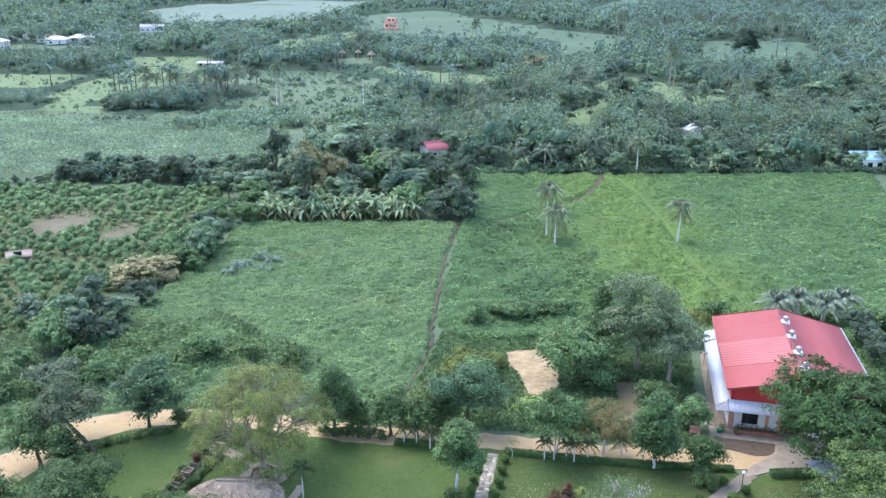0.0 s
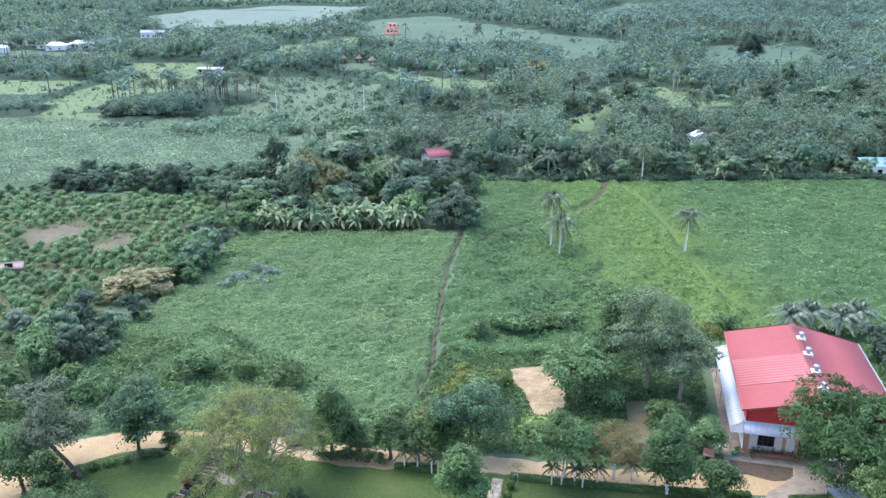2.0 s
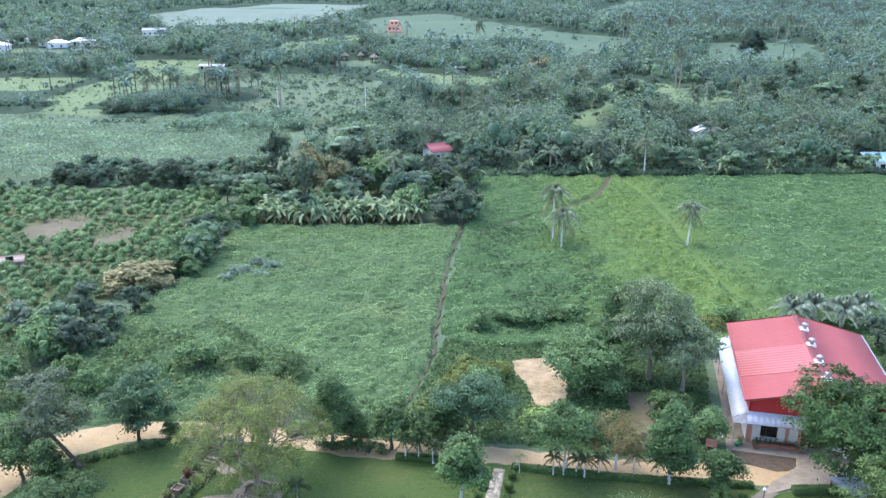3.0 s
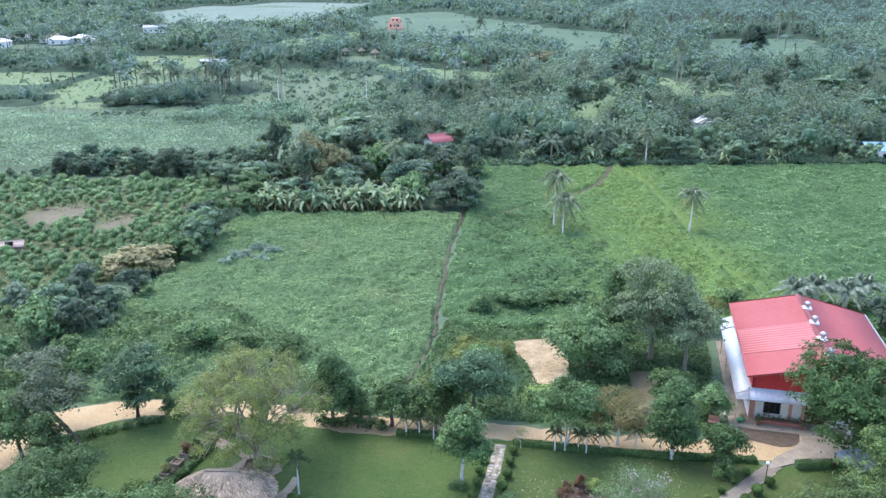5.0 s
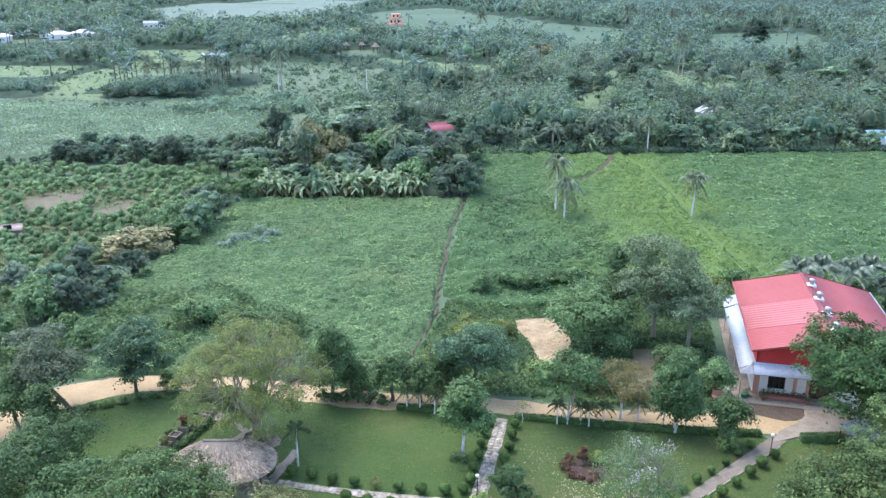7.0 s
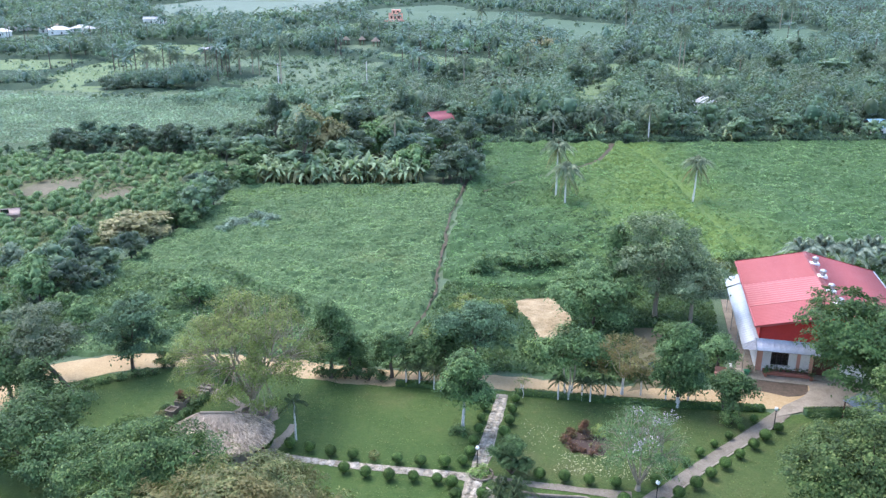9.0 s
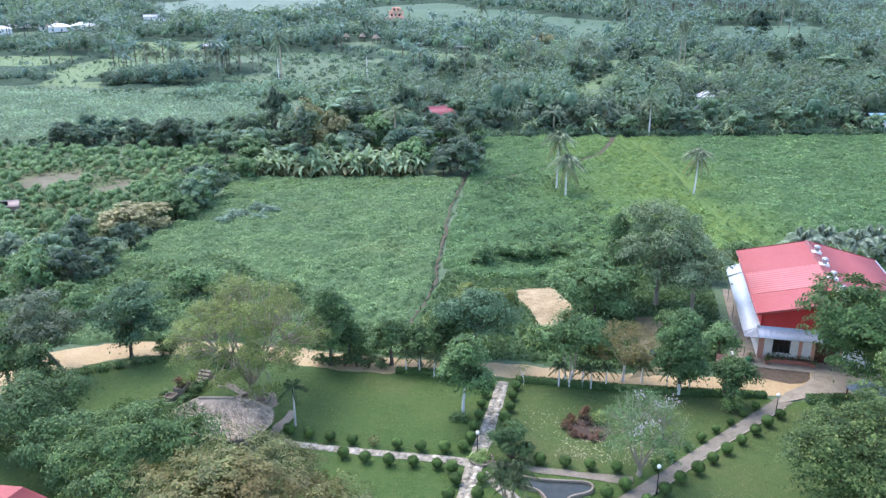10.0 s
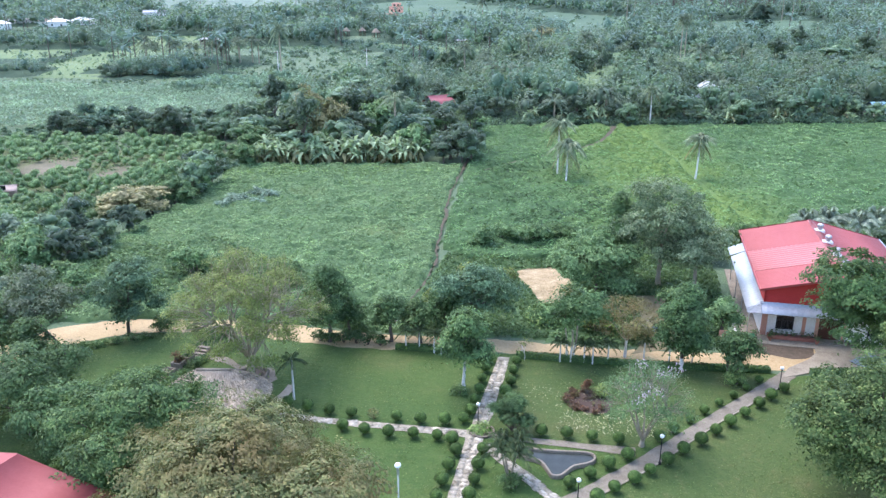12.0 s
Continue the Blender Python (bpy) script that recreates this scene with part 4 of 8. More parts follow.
            vert.co = Vector((vert.co.x * r + mid + 0.3, vert.co.y * r + v, vert.co.z * 0.78 + RIDGE + 0.55))
        part("turbine", bm, M_STEEL, vent, "ribbed metal turbine")
    # walls
    w0, w1, f0, f1, t = 0.3, HU - 0.3, 0.3, HV - 0.3, 0.2
    top = EAVE - 0.02
    for name, box, m in (
        ("wall", (w0, w0 + t, f0, f1, 3.1, top), M_REDWALL), ("wall", (w1 - t, w1, f0, f1, 3.1, top), M_REDWALL),
        ("wall", (w0, w0 + t, f0, f1, 0, 3.1), M_WHITE), ("wall", (w1 - t, w1, f0, f1, 0, 3.1), M_WHITE),
        ("wall", (w0 + t, w1 - t, f1 - t, f1, 0, top), M_REDWALL),
    ):
        part(name, box_bm(*box), m, root, "red upper wall" if m is M_REDWALL else "white lower wall")
    for v in (f0, f1 - t):
        bm = bmesh.new()
        pts = [(w0, v, 3.1 if v == f0 else top), (w1, v, 3.1 if v == f0 else top), (w1, v, top), (mid, v, RIDGE - 0.06), (w0, v, top)]
        if v != f0:
            pts = pts[2:]
        f = bm.faces.new([bm.verts.new(p) for p in pts])
        g = bmesh.ops.extrude_face_region(bm, geom=[f])
        bmesh.ops.translate(bm, vec=(0, t, 0), verts=[q for q in g["geom"] if isinstance(q, bmesh.types.BMVert)])
        bmesh.ops.recalc_face_normals(bm, faces=bm.faces[:])
        part("gable", bm, M_REDWALL, root, "red painted gable")
    # front wall round its window and doorways
    for u0, u1, z0, z1, m in (
        (w0 + t, 1.55, 0, 3.1, M_WHITE), (1.55, 3.05, 0, 0.82, M_WHITE), (1.55, 3.05, 2.12, 3.1, M_WHITE), (3.05, 5.15, 0, 3.1, M_WHITE),
        (5.15, 7.0, 2.35, 3.1, M_WHITE), (7.0, 9.2, 0, 3.1, M_WHITE), (9.2, 10.7, 0, 0.82, M_WHITE), (9.2, 10.7, 2.12, 3.1, M_WHITE), (10.7, w1 - t, 0, 3.1, M_WHITE),
    ):
        part("wall", box_bm(u0, u1, f0, f0 + t, z0, z1), m, root, "white front wall")
    for u in (0.3, 3.75, 4.85, 7.1, 11.6, 12.9):
        part("pilaster", box_bm(u, u + (0.5 if u in (0.3, 12.9) else 0.3), f0 - 0.07, f0 - 0.004, 0.1, 3.05, 0.01), M_PINK, root, "salmon painted pilaster")
    for u in (1.55, 9.2):
        win = part("window", box_bm(u, u + 1.5, f0 + 0.08, f0 + 0.11, 0.82, 2.12), M_PANE, root, "dark glazed window")
        for k in range(4):
            x = u + k * 1.44 / 3
            part("window_frame", box_bm(x, x + 0.06, f0 + 0.01, f0 + 0.075, 0.82, 2.12), M_METAL, win)
        for z in (0.82, 1.6, 2.06):
            part("window_frame", box_bm(u + 0.06, u + 1.44, f0 + 0.02, f0 + 0.07, z, z + 0.06), M_METAL, win)
        for k in range(9):
            x = u + 0.12 + k * 0.155
            part("window_bar", box_bm(x, x + 0.018, f0 - 0.03, f0 - 0.012, 0.8, 2.14), M_METAL, win)
    for k in (0, 1):
        leaf = part("door", box_bm(5.17 + 0.91 * k, 5.17 + 0.91 * k + 0.9, f0 + 0.10, f0 + 0.15, 0.14, 2.33, 0.01), M_WOOD, root, "dark wooden door leaf")
        for z0, z1 in ((0.3, 1.1), (1.25, 2.2)):
            part("panel", box_bm(5.3 + 0.91 * k, 5.94 + 0.91 * k, f0 + 0.075, f0 + 0.097, z0, z1, 0.01), M_WOOD, leaf)
    # galvanised canopy along the west side and the front
    V, F = roof_sheet(-1.15, 0.28, 2.62, 3.3, 0.0, 14.6, 0.5, 0.03)
    child("canopy", mesh_np("canopy", V, F, M_ZINC), root, "galvanised side canopy")
    V, F = roof_sheet(-1.22, 0.28, 2.72, 3.36, 14.62, 17.4, 0.5, 0.03)
    child("canopy", mesh_np("canopy", V, F, M_ZINC), root, "pale end piece of the side canopy")
    V, F = roof_sheet(-1.0, 0.28, 2.66, 3.3, 0.0, 13.6, 0.5, 0.03, 1)
    child("canopy", mesh_np("canopy", V, [f[:, ::-1] for f in F], M_ZINC), root, "galvanised front canopy")
    V = [(-1.15, -1.0, 2.67), (0.0, -1.0, 2.69), (0.28, 0.28, 3.33), (-1.15, 0.0, 2.65)]
    bm = bmesh.new()
    q = [bm.verts.new(p) for p in V]
    bm.faces.new((q[0], q[1], q[2])), bm.faces.new((q[0], q[2], q[3]))
    bmesh.ops.solidify(bm, geom=bm.faces[:], thickness=0.03)
    part("canopy_corner", bm, M_ZINC, root, "galvanised hip corner of the canopy")
    for x, y in ((-1.05, -1.05), (-1.05, 4), (-1.05, 9), (-1.05, 14), (9.0, -1.05)):
        part("post", box_bm(x, x + 0.07, y, y + 0.07, 0.12, 2.62), M_STEEL, root)
    # walkway, step and planter
    part("walkway", box_bm(-1.5, 13.9, -1.7, 0.3, 0.0, 0.12, 0.01), M_CONC, root, "concrete walkway")
    part("walkway", box_bm(-1.28, 0.3, 0.3, 17.6, 0.0, 0.118, 0.01), M_STONE, root, "concrete side walkway")
    part("step", box_bm(4.9, 7.3, -0.6, 0.28, 0.12, 0.22, 0.01), M_CONC, root)
    part("planter", box_bm(0.9, 4.8, -0.55, 0.2, 0.12, 0.42, 0.02), M_BRICK, root, "low brick planter")
    return root


hall()


def low_building(name, corners, wall_h, ridge_h, wall_m, roof_m, label, over=0.5, door=True):
    """A small gabled house; corners: its centre, half length, half width and turn."""
    cx, cy, hl, hw, turn = corners
    z = ground_z(cx, cy)
    root = tagged(new(name), label, "house")
    root.matrix_world = pose(cx, cy, z - 0.1, 0, 0, turn)
    for box in ((-hl, hl, -hw, -hw + 0.15), (-hl, hl, hw - 0.15, hw), (-hl, -hl + 0.15, -hw + 0.15, hw - 0.15), (hl - 0.15, hl, -hw + 0.15, hw - 0.15)):
        part("wall", box_bm(*box, 0, wall_h), wall_m, root)
    for s in (-1, 1):
        V, F = roof_sheet(s * (hw + over), 0, wall_h - 0.05, ridge_h, -hl - over, hl + over, 1.1, 0.022, 1)
        child("roof", mesh_np("roof", V, F, roof_m), root)
    for s in (-1, 1):
        bm = bmesh.new()
        f = bm.faces.new([bm.verts.new(p) for p in ((s * (hl - 0.1), -hw, wall_h), (s * (hl - 0.1), hw, wall_h), (s * (hl - 0.1), 0, ridge_h - 0.08))])
        bmesh.ops.solidify(bm, geom=[f], thickness=0.1)
        part("gable", bm, wall_m, root)
    for u in np.arange(-hl + 0.8, hl - 1.2, 2.2 if cy < 300 else 3.4):
        win = part("window", box_bm(u, u + 1.1, -hw - 0.03, -hw - 0.003, 1.0, 2.1), M_PANE, root)
        part("window_frame", box_bm(u - 0.08, u + 1.18, -hw - 0.05, -hw - 0.004, 0.9, 0.99), wall_m, win)
    return root


def hip_house(cx, cy, hl, hw, wall_h, rise, turn, wall_m, roof_m, label):
    """A small house under a hipped roof with overhanging eaves."""
    root = tagged(new("house"), label, "house")
    root.matrix_world = pose(cx, cy, ground_z(cx, cy) - 0.1, 0, 0, turn)
    for box in ((-hl, hl, -hw, -hw + 0.15), (-hl, hl, hw - 0.15, hw), (-hl, -hl + 0.15, -hw + 0.15, hw - 0.15), (hl - 0.15, hl, -hw + 0.15, hw - 0.15)):
        part("wall", box_bm(*box, 0, wall_h), wall_m, root)
    a, b, r = hl + 0.45, hw + 0.45, max(0.2, hl - hw)
    z0, z1 = wall_h - 0.1, wall_h + rise
    bm = bmesh.new()
    q = [bm.verts.new(p) for p in ((-a, -b, z0), (a, -b, z0), (a, b, z0), (-a, b, z0), (-r, 0, z1), (r, 0, z1))]
    for f in ((0, 1, 5, 4), (1, 2, 5), (2, 3, 4, 5), (3, 0, 4)):
        bm.faces.new([q[k] for k in f])
    bmesh.ops.recalc_face_normals(bm, faces=bm.faces[:])
    bmesh.ops.solidify(bm, geom=bm.faces[:], thickness=0.06)
    roof = part("roof", bm, roof_m, root, "hipped metal roof")
    part("ridge_cap", box_bm(-r - 0.1, r + 0.1, -0.12, 0.12, z1 + 0.02, z1 + 0.1, 0.02), roof_m, roof)
    for u in (-0.55 * hl, 0.3 * hl):
        win = part("window", box_bm(u, u + 0.9, -hw - 0.03, -hw - 0.003, 1.0, 2.0), M_PANE, root)
        part("window_frame", box_bm(u - 0.07, u + 0.97, -hw - 0.05, -hw - 0.004, 0.9, 0.99), wall_m, win)
    return root


low_building("house", (-26.9, 36.3, 4.5, 6.7, 70), 3.3, 4.45, M_WHITE, M_RED_A, "low building with a red ribbed metal roof")
low_building("house", (-0.9, 187.5, 2.5, 2.5, 28), 2.9, 4.5, M_WHITE, M_RED_B, "small house with red roof among trees")
hip_house(67.2, 206.5, 2.0, 1.55, 3.7, 1.25, 28, M_WHITE, M_WHITE, "small house with white hipped metal roof in the woods")
low_building("house", (98.9, 178.5, 3.6, 3.2, 0), 2.8, 4.2, M_WHITE, M_BLUE, "white house with pale blue metal roof")
low_building("shed", (-65.6, 116.0, 1.5, 1.2, 20), 1.3, 1.9, M_RUST, M_RUST, "small rusty tin shed in the orchard")
low_building("house", (-193, 560, 7.5, 4, 10), 3.5, 5.0, M_WHITE, M_HAZEROOF, "long white house far across the fields")
low_building("shed", (-101, 363, 5.5, 2.5, -5), 2.2, 3.0, M_CONC, M_HAZEROOF, "long open shed with pale metal roof")
low_building("shed", (9.5, 356, 3.0, 1.5, 0), 2.5, 3.0, M_CONC, M_HAZEROOF, "small pale roofed shed by the far field")
low_building("house", (120, 600, 6, 4, 10), 3, 4.5, M_WHITE, M_RUST, "distant house with rusty roof")
for k, (x, y, tr) in enumerate(((-241, 449, 5), (-247, 470, -12), (-236, 474, 15), (-221, 466, 0), (-212, 458, 8), (-204, 470, -5), (-196, 462, 12), (-257, 458, 20), (-228, 486, -8), (-190, 480, 4))):
    hip_house(x, y, 5.6 - 0.35 * (k % 4), 3.4, 3.3, 1.6, tr, M_WHITE, (M_WHITE, M_HAZEROOF, M_HAZEROOF, M_RUST, M_WHITE)[k % 5], "white village house with pale hipped roof far off")


def orange_house():
    z = ground_z(-32, 572) + 0.5
    root = tagged(new("house"), "bright orange two-storey house on a terrace", "house")
    root.matrix_world = pose(-32, 572, z, 0, 0, 4)
    part("wall", box_bm(-4.8, 4.8, -3.5, 3.5, 0, 4.2, 0.05), M_ORANGE, root, "orange ground storey")
    part("wall", box_bm(-2.8, 3.4, -2.4, 3.2, 4.2, 7.0, 0.05), M_ORANGE, root, "orange upper storey")
    part("parapet", box_bm(-4.9, 4.9, -3.6, -3.4, 4.2, 4.9), M_ORANGE, root)
    part("terrace", box_bm(-7.5, 6, -6.5, -3.6, -1.5, 0.3), M_PINK, root, "pink terrace wall")
    for u in (-3.6, -1.0, 1.6):
        part("window", box_bm(u, u + 1.2, -3.56, -3.51, 1.2, 2.8), M_PANE, root)
    for u in (-1.8, 0.8):
        part("window", box_bm(u, u + 1.2, -2.46, -2.41, 4.9, 6.2), M_PANE, root)


orange_house()


def sheet_shelter(x, y, turn):
    root = tagged(new("shelter"), "low open shelter roofed with weathered grey metal sheet", "shelter")
    root.matrix_world = pose(x, y, 0.02, 0, 0, turn)
    V, F = roof_sheet(-1.0, 1.0, 1.55, 1.95, -1.5, 1.5, 0.4, 0.03)
    child("roof", mesh_np("roof", V, F, M_SHEET), root, "weathered grey-blue ribbed sheet")
    for u in (-0.9, 0.85):
        for v in (-1.4, 1.35):
            part("post", box_bm(u, u + 0.07, v, v + 0.07, 0, 1.55 + 0.18 * (u + 0.9)), M_WOOD, root)
    part("beam", box_bm(-0.9, -0.83, -1.4, 1.4, 1.47, 1.55), M_WOOD, root)


sheet_shelter(34.3, 57.2, 20)


def utility_pole(x, y, h):
    root = tagged(new("utility_pole"), "pale concrete utility pole far across the fields", "pole", "utility poles")
    root.location = (x, y, ground_z(x, y) - 0.1)
    part("pole", cyl_bm((0, 0, 0), (0, 0, h), 0.17, 0.11, 10), M_LIME, root)
    part("crossarm", box_bm(-0.9, 0.9, -0.06, 0.06, h - 0.7, h - 0.56), M_WOOD, root)
    for u in (-0.8, 0.0, 0.8):
        part("insulator", cyl_bm((u, 0, h - 0.56), (u, 0, h - 0.4), 0.06, 0.05, 8), M_WHITE, root)


utility_pole(-22.9, 246, 9.0)
utility_pole(-50.5, 250, 8.0)


def far_hut(x, y, r, h):
    root = tagged(new("thatched_hut"), "small distant hut with a conical thatched roof", "hut", "distant thatched huts")
    root.location = (x, y, ground_z(x, y))
    part("roof", cyl_bm((0, 0, h), (0, 0, h + r * 0.85), r, 0.1, 16), M_STONE, root, "conical thatched roof")
    for k in range(6):
        a = k * math.pi / 3
        part("post", cyl_bm((0.75 * r * math.cos(a), 0.75 * r * math.sin(a), 0), (0.75 * r * math.cos(a), 0.75 * r * math.sin(a), h + 0.2), 0.1, 0.1, 8), M_WOOD, root)


for x, y, r, h in ((-46.3, 396, 2.1, 2.4), (-38.5, 396, 1.9, 2.4), (-31.5, 389, 2.3, 2.4), (-8.0, 309, 1.9, 2.2)):
    far_hut(x, y, r, h)
# ---------------------------------------------------------------- plants: builders
def lobes_of(rng, hw, z0, z1, n, flat=0.8, hy=None):
    """Rounded masses that make up a crown of that half width between two heights."""
    hy = hy or hw
    zc, hz = (z0 + z1) / 2, (z1 - z0) / 2
    out = []
    for k in range(n):
        a = 2 * np.pi * (k * 0.618 + rng.uniform(0, 0.12))
        rr = math.sqrt((k + 0.5) / n) * 0.72
        zz = rng.uniform(-0.7, 0.75) * math.sqrt(max(0.05, 1 - rr * rr))
        r = rng.uniform(0.30, 0.46)
        out.append((hw * rr * math.cos(a), hy * rr * math.sin(a), zc + hz * zz, hw * r, hy * r, max(0.4, min(hz, hw) * r * flat)))
    out.append((0, 0, zc + 0.45 * hz, hw * 0.45, hy * 0.45, hz * 0.5))
    return out


def crown_leaves(rng, lobes, clumps, per, clump_r, leaf, droop=0.25, shell=0.9, width=0.5):
    """Leaves in clumps over the skins of the lobes."""
    L = np.asarray(lobes, float)
    area = (L[:, 3] * L[:, 4] + L[:, 3] * L[:, 5] + L[:, 4] * L[:, 5])
    pick = rng.choice(len(L), clumps, p=area / area.sum())
    d = rng.normal(size=(clumps, 3))
    d[:, 2] = d[:, 2] * 0.9 + 0.30
    d /= np.linalg.norm(d, axis=1, keepdims=True)
    rad = shell * rng.uniform(0.64, 1.15, clumps)
    C = L[pick, :3] + d * L[pick, 3:] * rad[:, None]
    deep = np.zeros(clumps, bool)
    for k, l in enumerate(L):
        q = (((C - l[:3]) / l[3:]) ** 2).sum(1)
        deep |= (q < 0.45) & (pick != k)
    C, d = C[~deep], d[~deep]
    idx = np.repeat(np.arange(len(C)), per)
    off = rng.normal(size=(len(idx), 3)) * clump_r * [1, 1, 0.36] * 0.62
    off[:, 2] -= 0.35 * (off[:, 0] ** 2 + off[:, 1] ** 2) / clump_r
    return kites(C[idx] + off, leaf, rng, d[idx] * 0.8 + [0, 0, 0.5], 0.66, width, droop)


def inner_mass(lobes, scale, seg=8, rings=5):
    """The dense inner foliage of each lobe, as low lumpy masses."""
    out = []
    th = np.linspace(0.12, np.pi - 0.12, rings)
    ph = np.arange(seg) * 2 * np.pi / seg
    T, P = np.meshgrid(th, ph, indexing="ij")
    D = np.stack([np.sin(T) * np.cos(P), np.sin(T) * np.sin(P), np.cos(T)], -1).reshape(-1, 3)
    i, j = np.meshgrid(np.arange(rings - 1), np.arange(seg), indexing="ij")
    k = (j + 1) % seg
    Q = np.stack([i * seg + j, (i + 1) * seg + j, (i + 1) * seg + k, i * seg + k], -1).reshape(-1, 4)
    for n, l in enumerate(lobes):
        w = 1 + 0.24 * np.sin(D[:, 0] * 5 + n) * np.cos(D[:, 1] * 4 + 2 * n + D[:, 2] * 3)
        out.append((np.asarray(l[:3]) + D * np.asarray(l[3:]) * scale * w[:, None], Q))
    return join(out)


def limbs_to(rng, top, targets, r0, sides=5):
    out = []
    for tx in targets:
        a, b = np.asarray(top, float), np.asarray(tx, float)
        m = (a + b) / 2 + [0, 0, -0.08 * np.linalg.norm(b - a)] + rng.normal(0, 0.12, 3)
        out.append(tube([a, (a + m) / 2, m, b], [r0, r0 * 0.75, r0 * 0.5, r0 * 0.15], sides))
    return out


def plant_tree(name, x, y, hw, z0, z1, label, leaf_m, seed, bark=M_BARK, n_lobes=9, clumps=260, per=16, clump_r=0.5, leaf=0.28, r=0.16, lean=(0, 0), flat=0.8, stems=1, shift=(0, 0), group="", category="tree", lime=0.0, droop=0.25, hy=None, core=0.0):
    """One broadleaved tree: tapered trunk with limbs, and a crown of leaf clumps."""
    rng = rng_of(seed)
    root = tagged(new(name), label, category, group)
    root.location = (x, y, ground_z(x, y))
    lobes = [(a + shift[0], b + shift[1], c, d, e, f) for a, b, c, d, e, f in lobes_of(rng, hw, z0, z1, n_lobes, flat, hy)]
    fork = z0 + 0.25 * (z1 - z0)
    pieces = []
    for s in range(stems):
        a = 2 * np.pi * s / stems + 0.5
        base = np.array([0.28 * math.cos(a), 0.28 * math.sin(a), 0]) * (stems > 1)
        top = np.array([shift[0] * 0.6 + lean[0], shift[1] * 0.6 + lean[1], fork]) + base * 2.5
        rr = r * (0.7 if stems > 1 else 1)
        ts = np.linspace(0, 1, 6)
        pts = base + (top - base) * ts[:, None] + np.c_[0.08 * np.sin(ts * 5 + seed), 0.08 * np.cos(ts * 4 + seed), 0 * ts] * (ts * (1 - ts))[:, None] * 4
        pieces.append(tube(pts, rr * np.array([1.5, 1.08, 1.0, 0.92, 0.85, 0.75])))
        pieces += limbs_to(rng, top, [l[:3] for l in lobes[s::stems]], rr * 0.5)
    V, Q = join(pieces)
    idx = None
    mats = [bark]
    if lime:
        mats = [bark, M_LIME]
        idx = (V[Q].mean(1)[:, 2] < lime).astype(int)
    child("trunk", mesh_np("trunk", V, [Q], mats, idx, smooth=True), root)
    V, Q = crown_leaves(rng, lobes, int(clumps * 0.75), int(per * 1.8), clump_r * 1.05, leaf * 1.15, droop)
    if core:
        V, Q = join([(V, Q), inner_mass(lobes, core)])
    child("crown", mesh_np("crown", V, [Q], leaf_m), root)
    return root


def branching(rng, base, height, spread, levels=4, r=0.22, first=0.25, split=3):
    """A bare branch system; gives its tubes and the twig ends."""
    pieces, ends = [], []
    def grow(p, d, length, rad, level):
        q = p + d * length
        m = (p + q) / 2 + rng.normal(0, 0.06 * length, 3)
        pieces.append(tube([p, m, q], [rad, rad * 0.8, rad * 0.6], 6 if level < 2 else 4))
        if level >= levels:
            ends.append((q, d))
            return
        for k in range(split if level < 3 else 2):
            a = 2 * np.pi * (k / split + rng.uniform(0, 0.33))
            side = np.cross(d, [math.cos(a), math.sin(a), 0.2])
            e = d + side / (np.linalg.norm(side) + 1e-9) * rng.uniform(0.45, 0.95) * spread
            e[2] = max(e[2], 0.02 + 0.1 * rng.uniform())
            e /= np.linalg.norm(e)
            grow(q, e, length * rng.uniform(0.62, 0.86), rad * 0.58, level + 1)
    grow(np.asarray(base, float), np.array([0.02, 0.0, 1.0]), height * first, r, 0)
    return pieces, ends


def open_tree(name, x, y, height, label, leaf_m, seed, spread=0.9, levels=5, r=0.25, first=0.27, per=14, clump_r=0.5, leaf=0.22, bark=M_PALEBARK, skip=0.25, lime=0.0, flowers=0, split=3, hw=None):
    """A tree whose branches show through a thin crown."""
    rng = rng_of(seed)
    root = tagged(new(name), label, "tree")
    root.location = (x, y, ground_z(x, y))
    pieces, ends = branching(rng, (0, 0, 0), height, spread, levels, r, first, split)
    V, Q = join(pieces)
    s = height / V[:, 2].max()
    sx = s if hw is None else 0.92 * hw / np.quantile(np.abs(V[:, :2]).max(1), 0.995)
    V = V * [sx, sx, s]
    idx = (V[Q].mean(1)[:, 2] < lime).astype(int)
    child("trunk", mesh_np("trunk", V, [Q], [bark, M_LIME], idx, smooth=True), root)
    E = np.array([e[0] for e in ends]) * [sx, sx, s]
    D = np.array([e[1] for e in ends])
    keep = rng.uniform(size=len(E)) > skip
    i = np.repeat(np.flatnonzero(keep), per)
    P = E[i] + rng.normal(size=(len(i), 3)) * clump_r * [1, 1, 0.5]
    V, Q = kites(P, leaf, rng, D[i] * 0.6 + [0, 0, 0.5], 0.4, 0.55, 0.3)
    child("crown", mesh_np("crown", V, [Q], leaf_m), root)
    if flowers:
        high = np.flatnonzero(E[:, 2] > np.quantile(E[:, 2], 0.45))
        i = np.repeat(rng.choice(high, max(4, flowers // 30)), 30)
        P = E[i] + rng.normal(size=(len(i), 3)) * 0.16 + [0, 0, 0.15]
        V, Q = kites(P, 0.14, rng, None, 0, 0.8, 0)
        child("blossom", mesh_np("blossom", V, [Q], L_FLOWER), root, "lilac blossom")
    return root


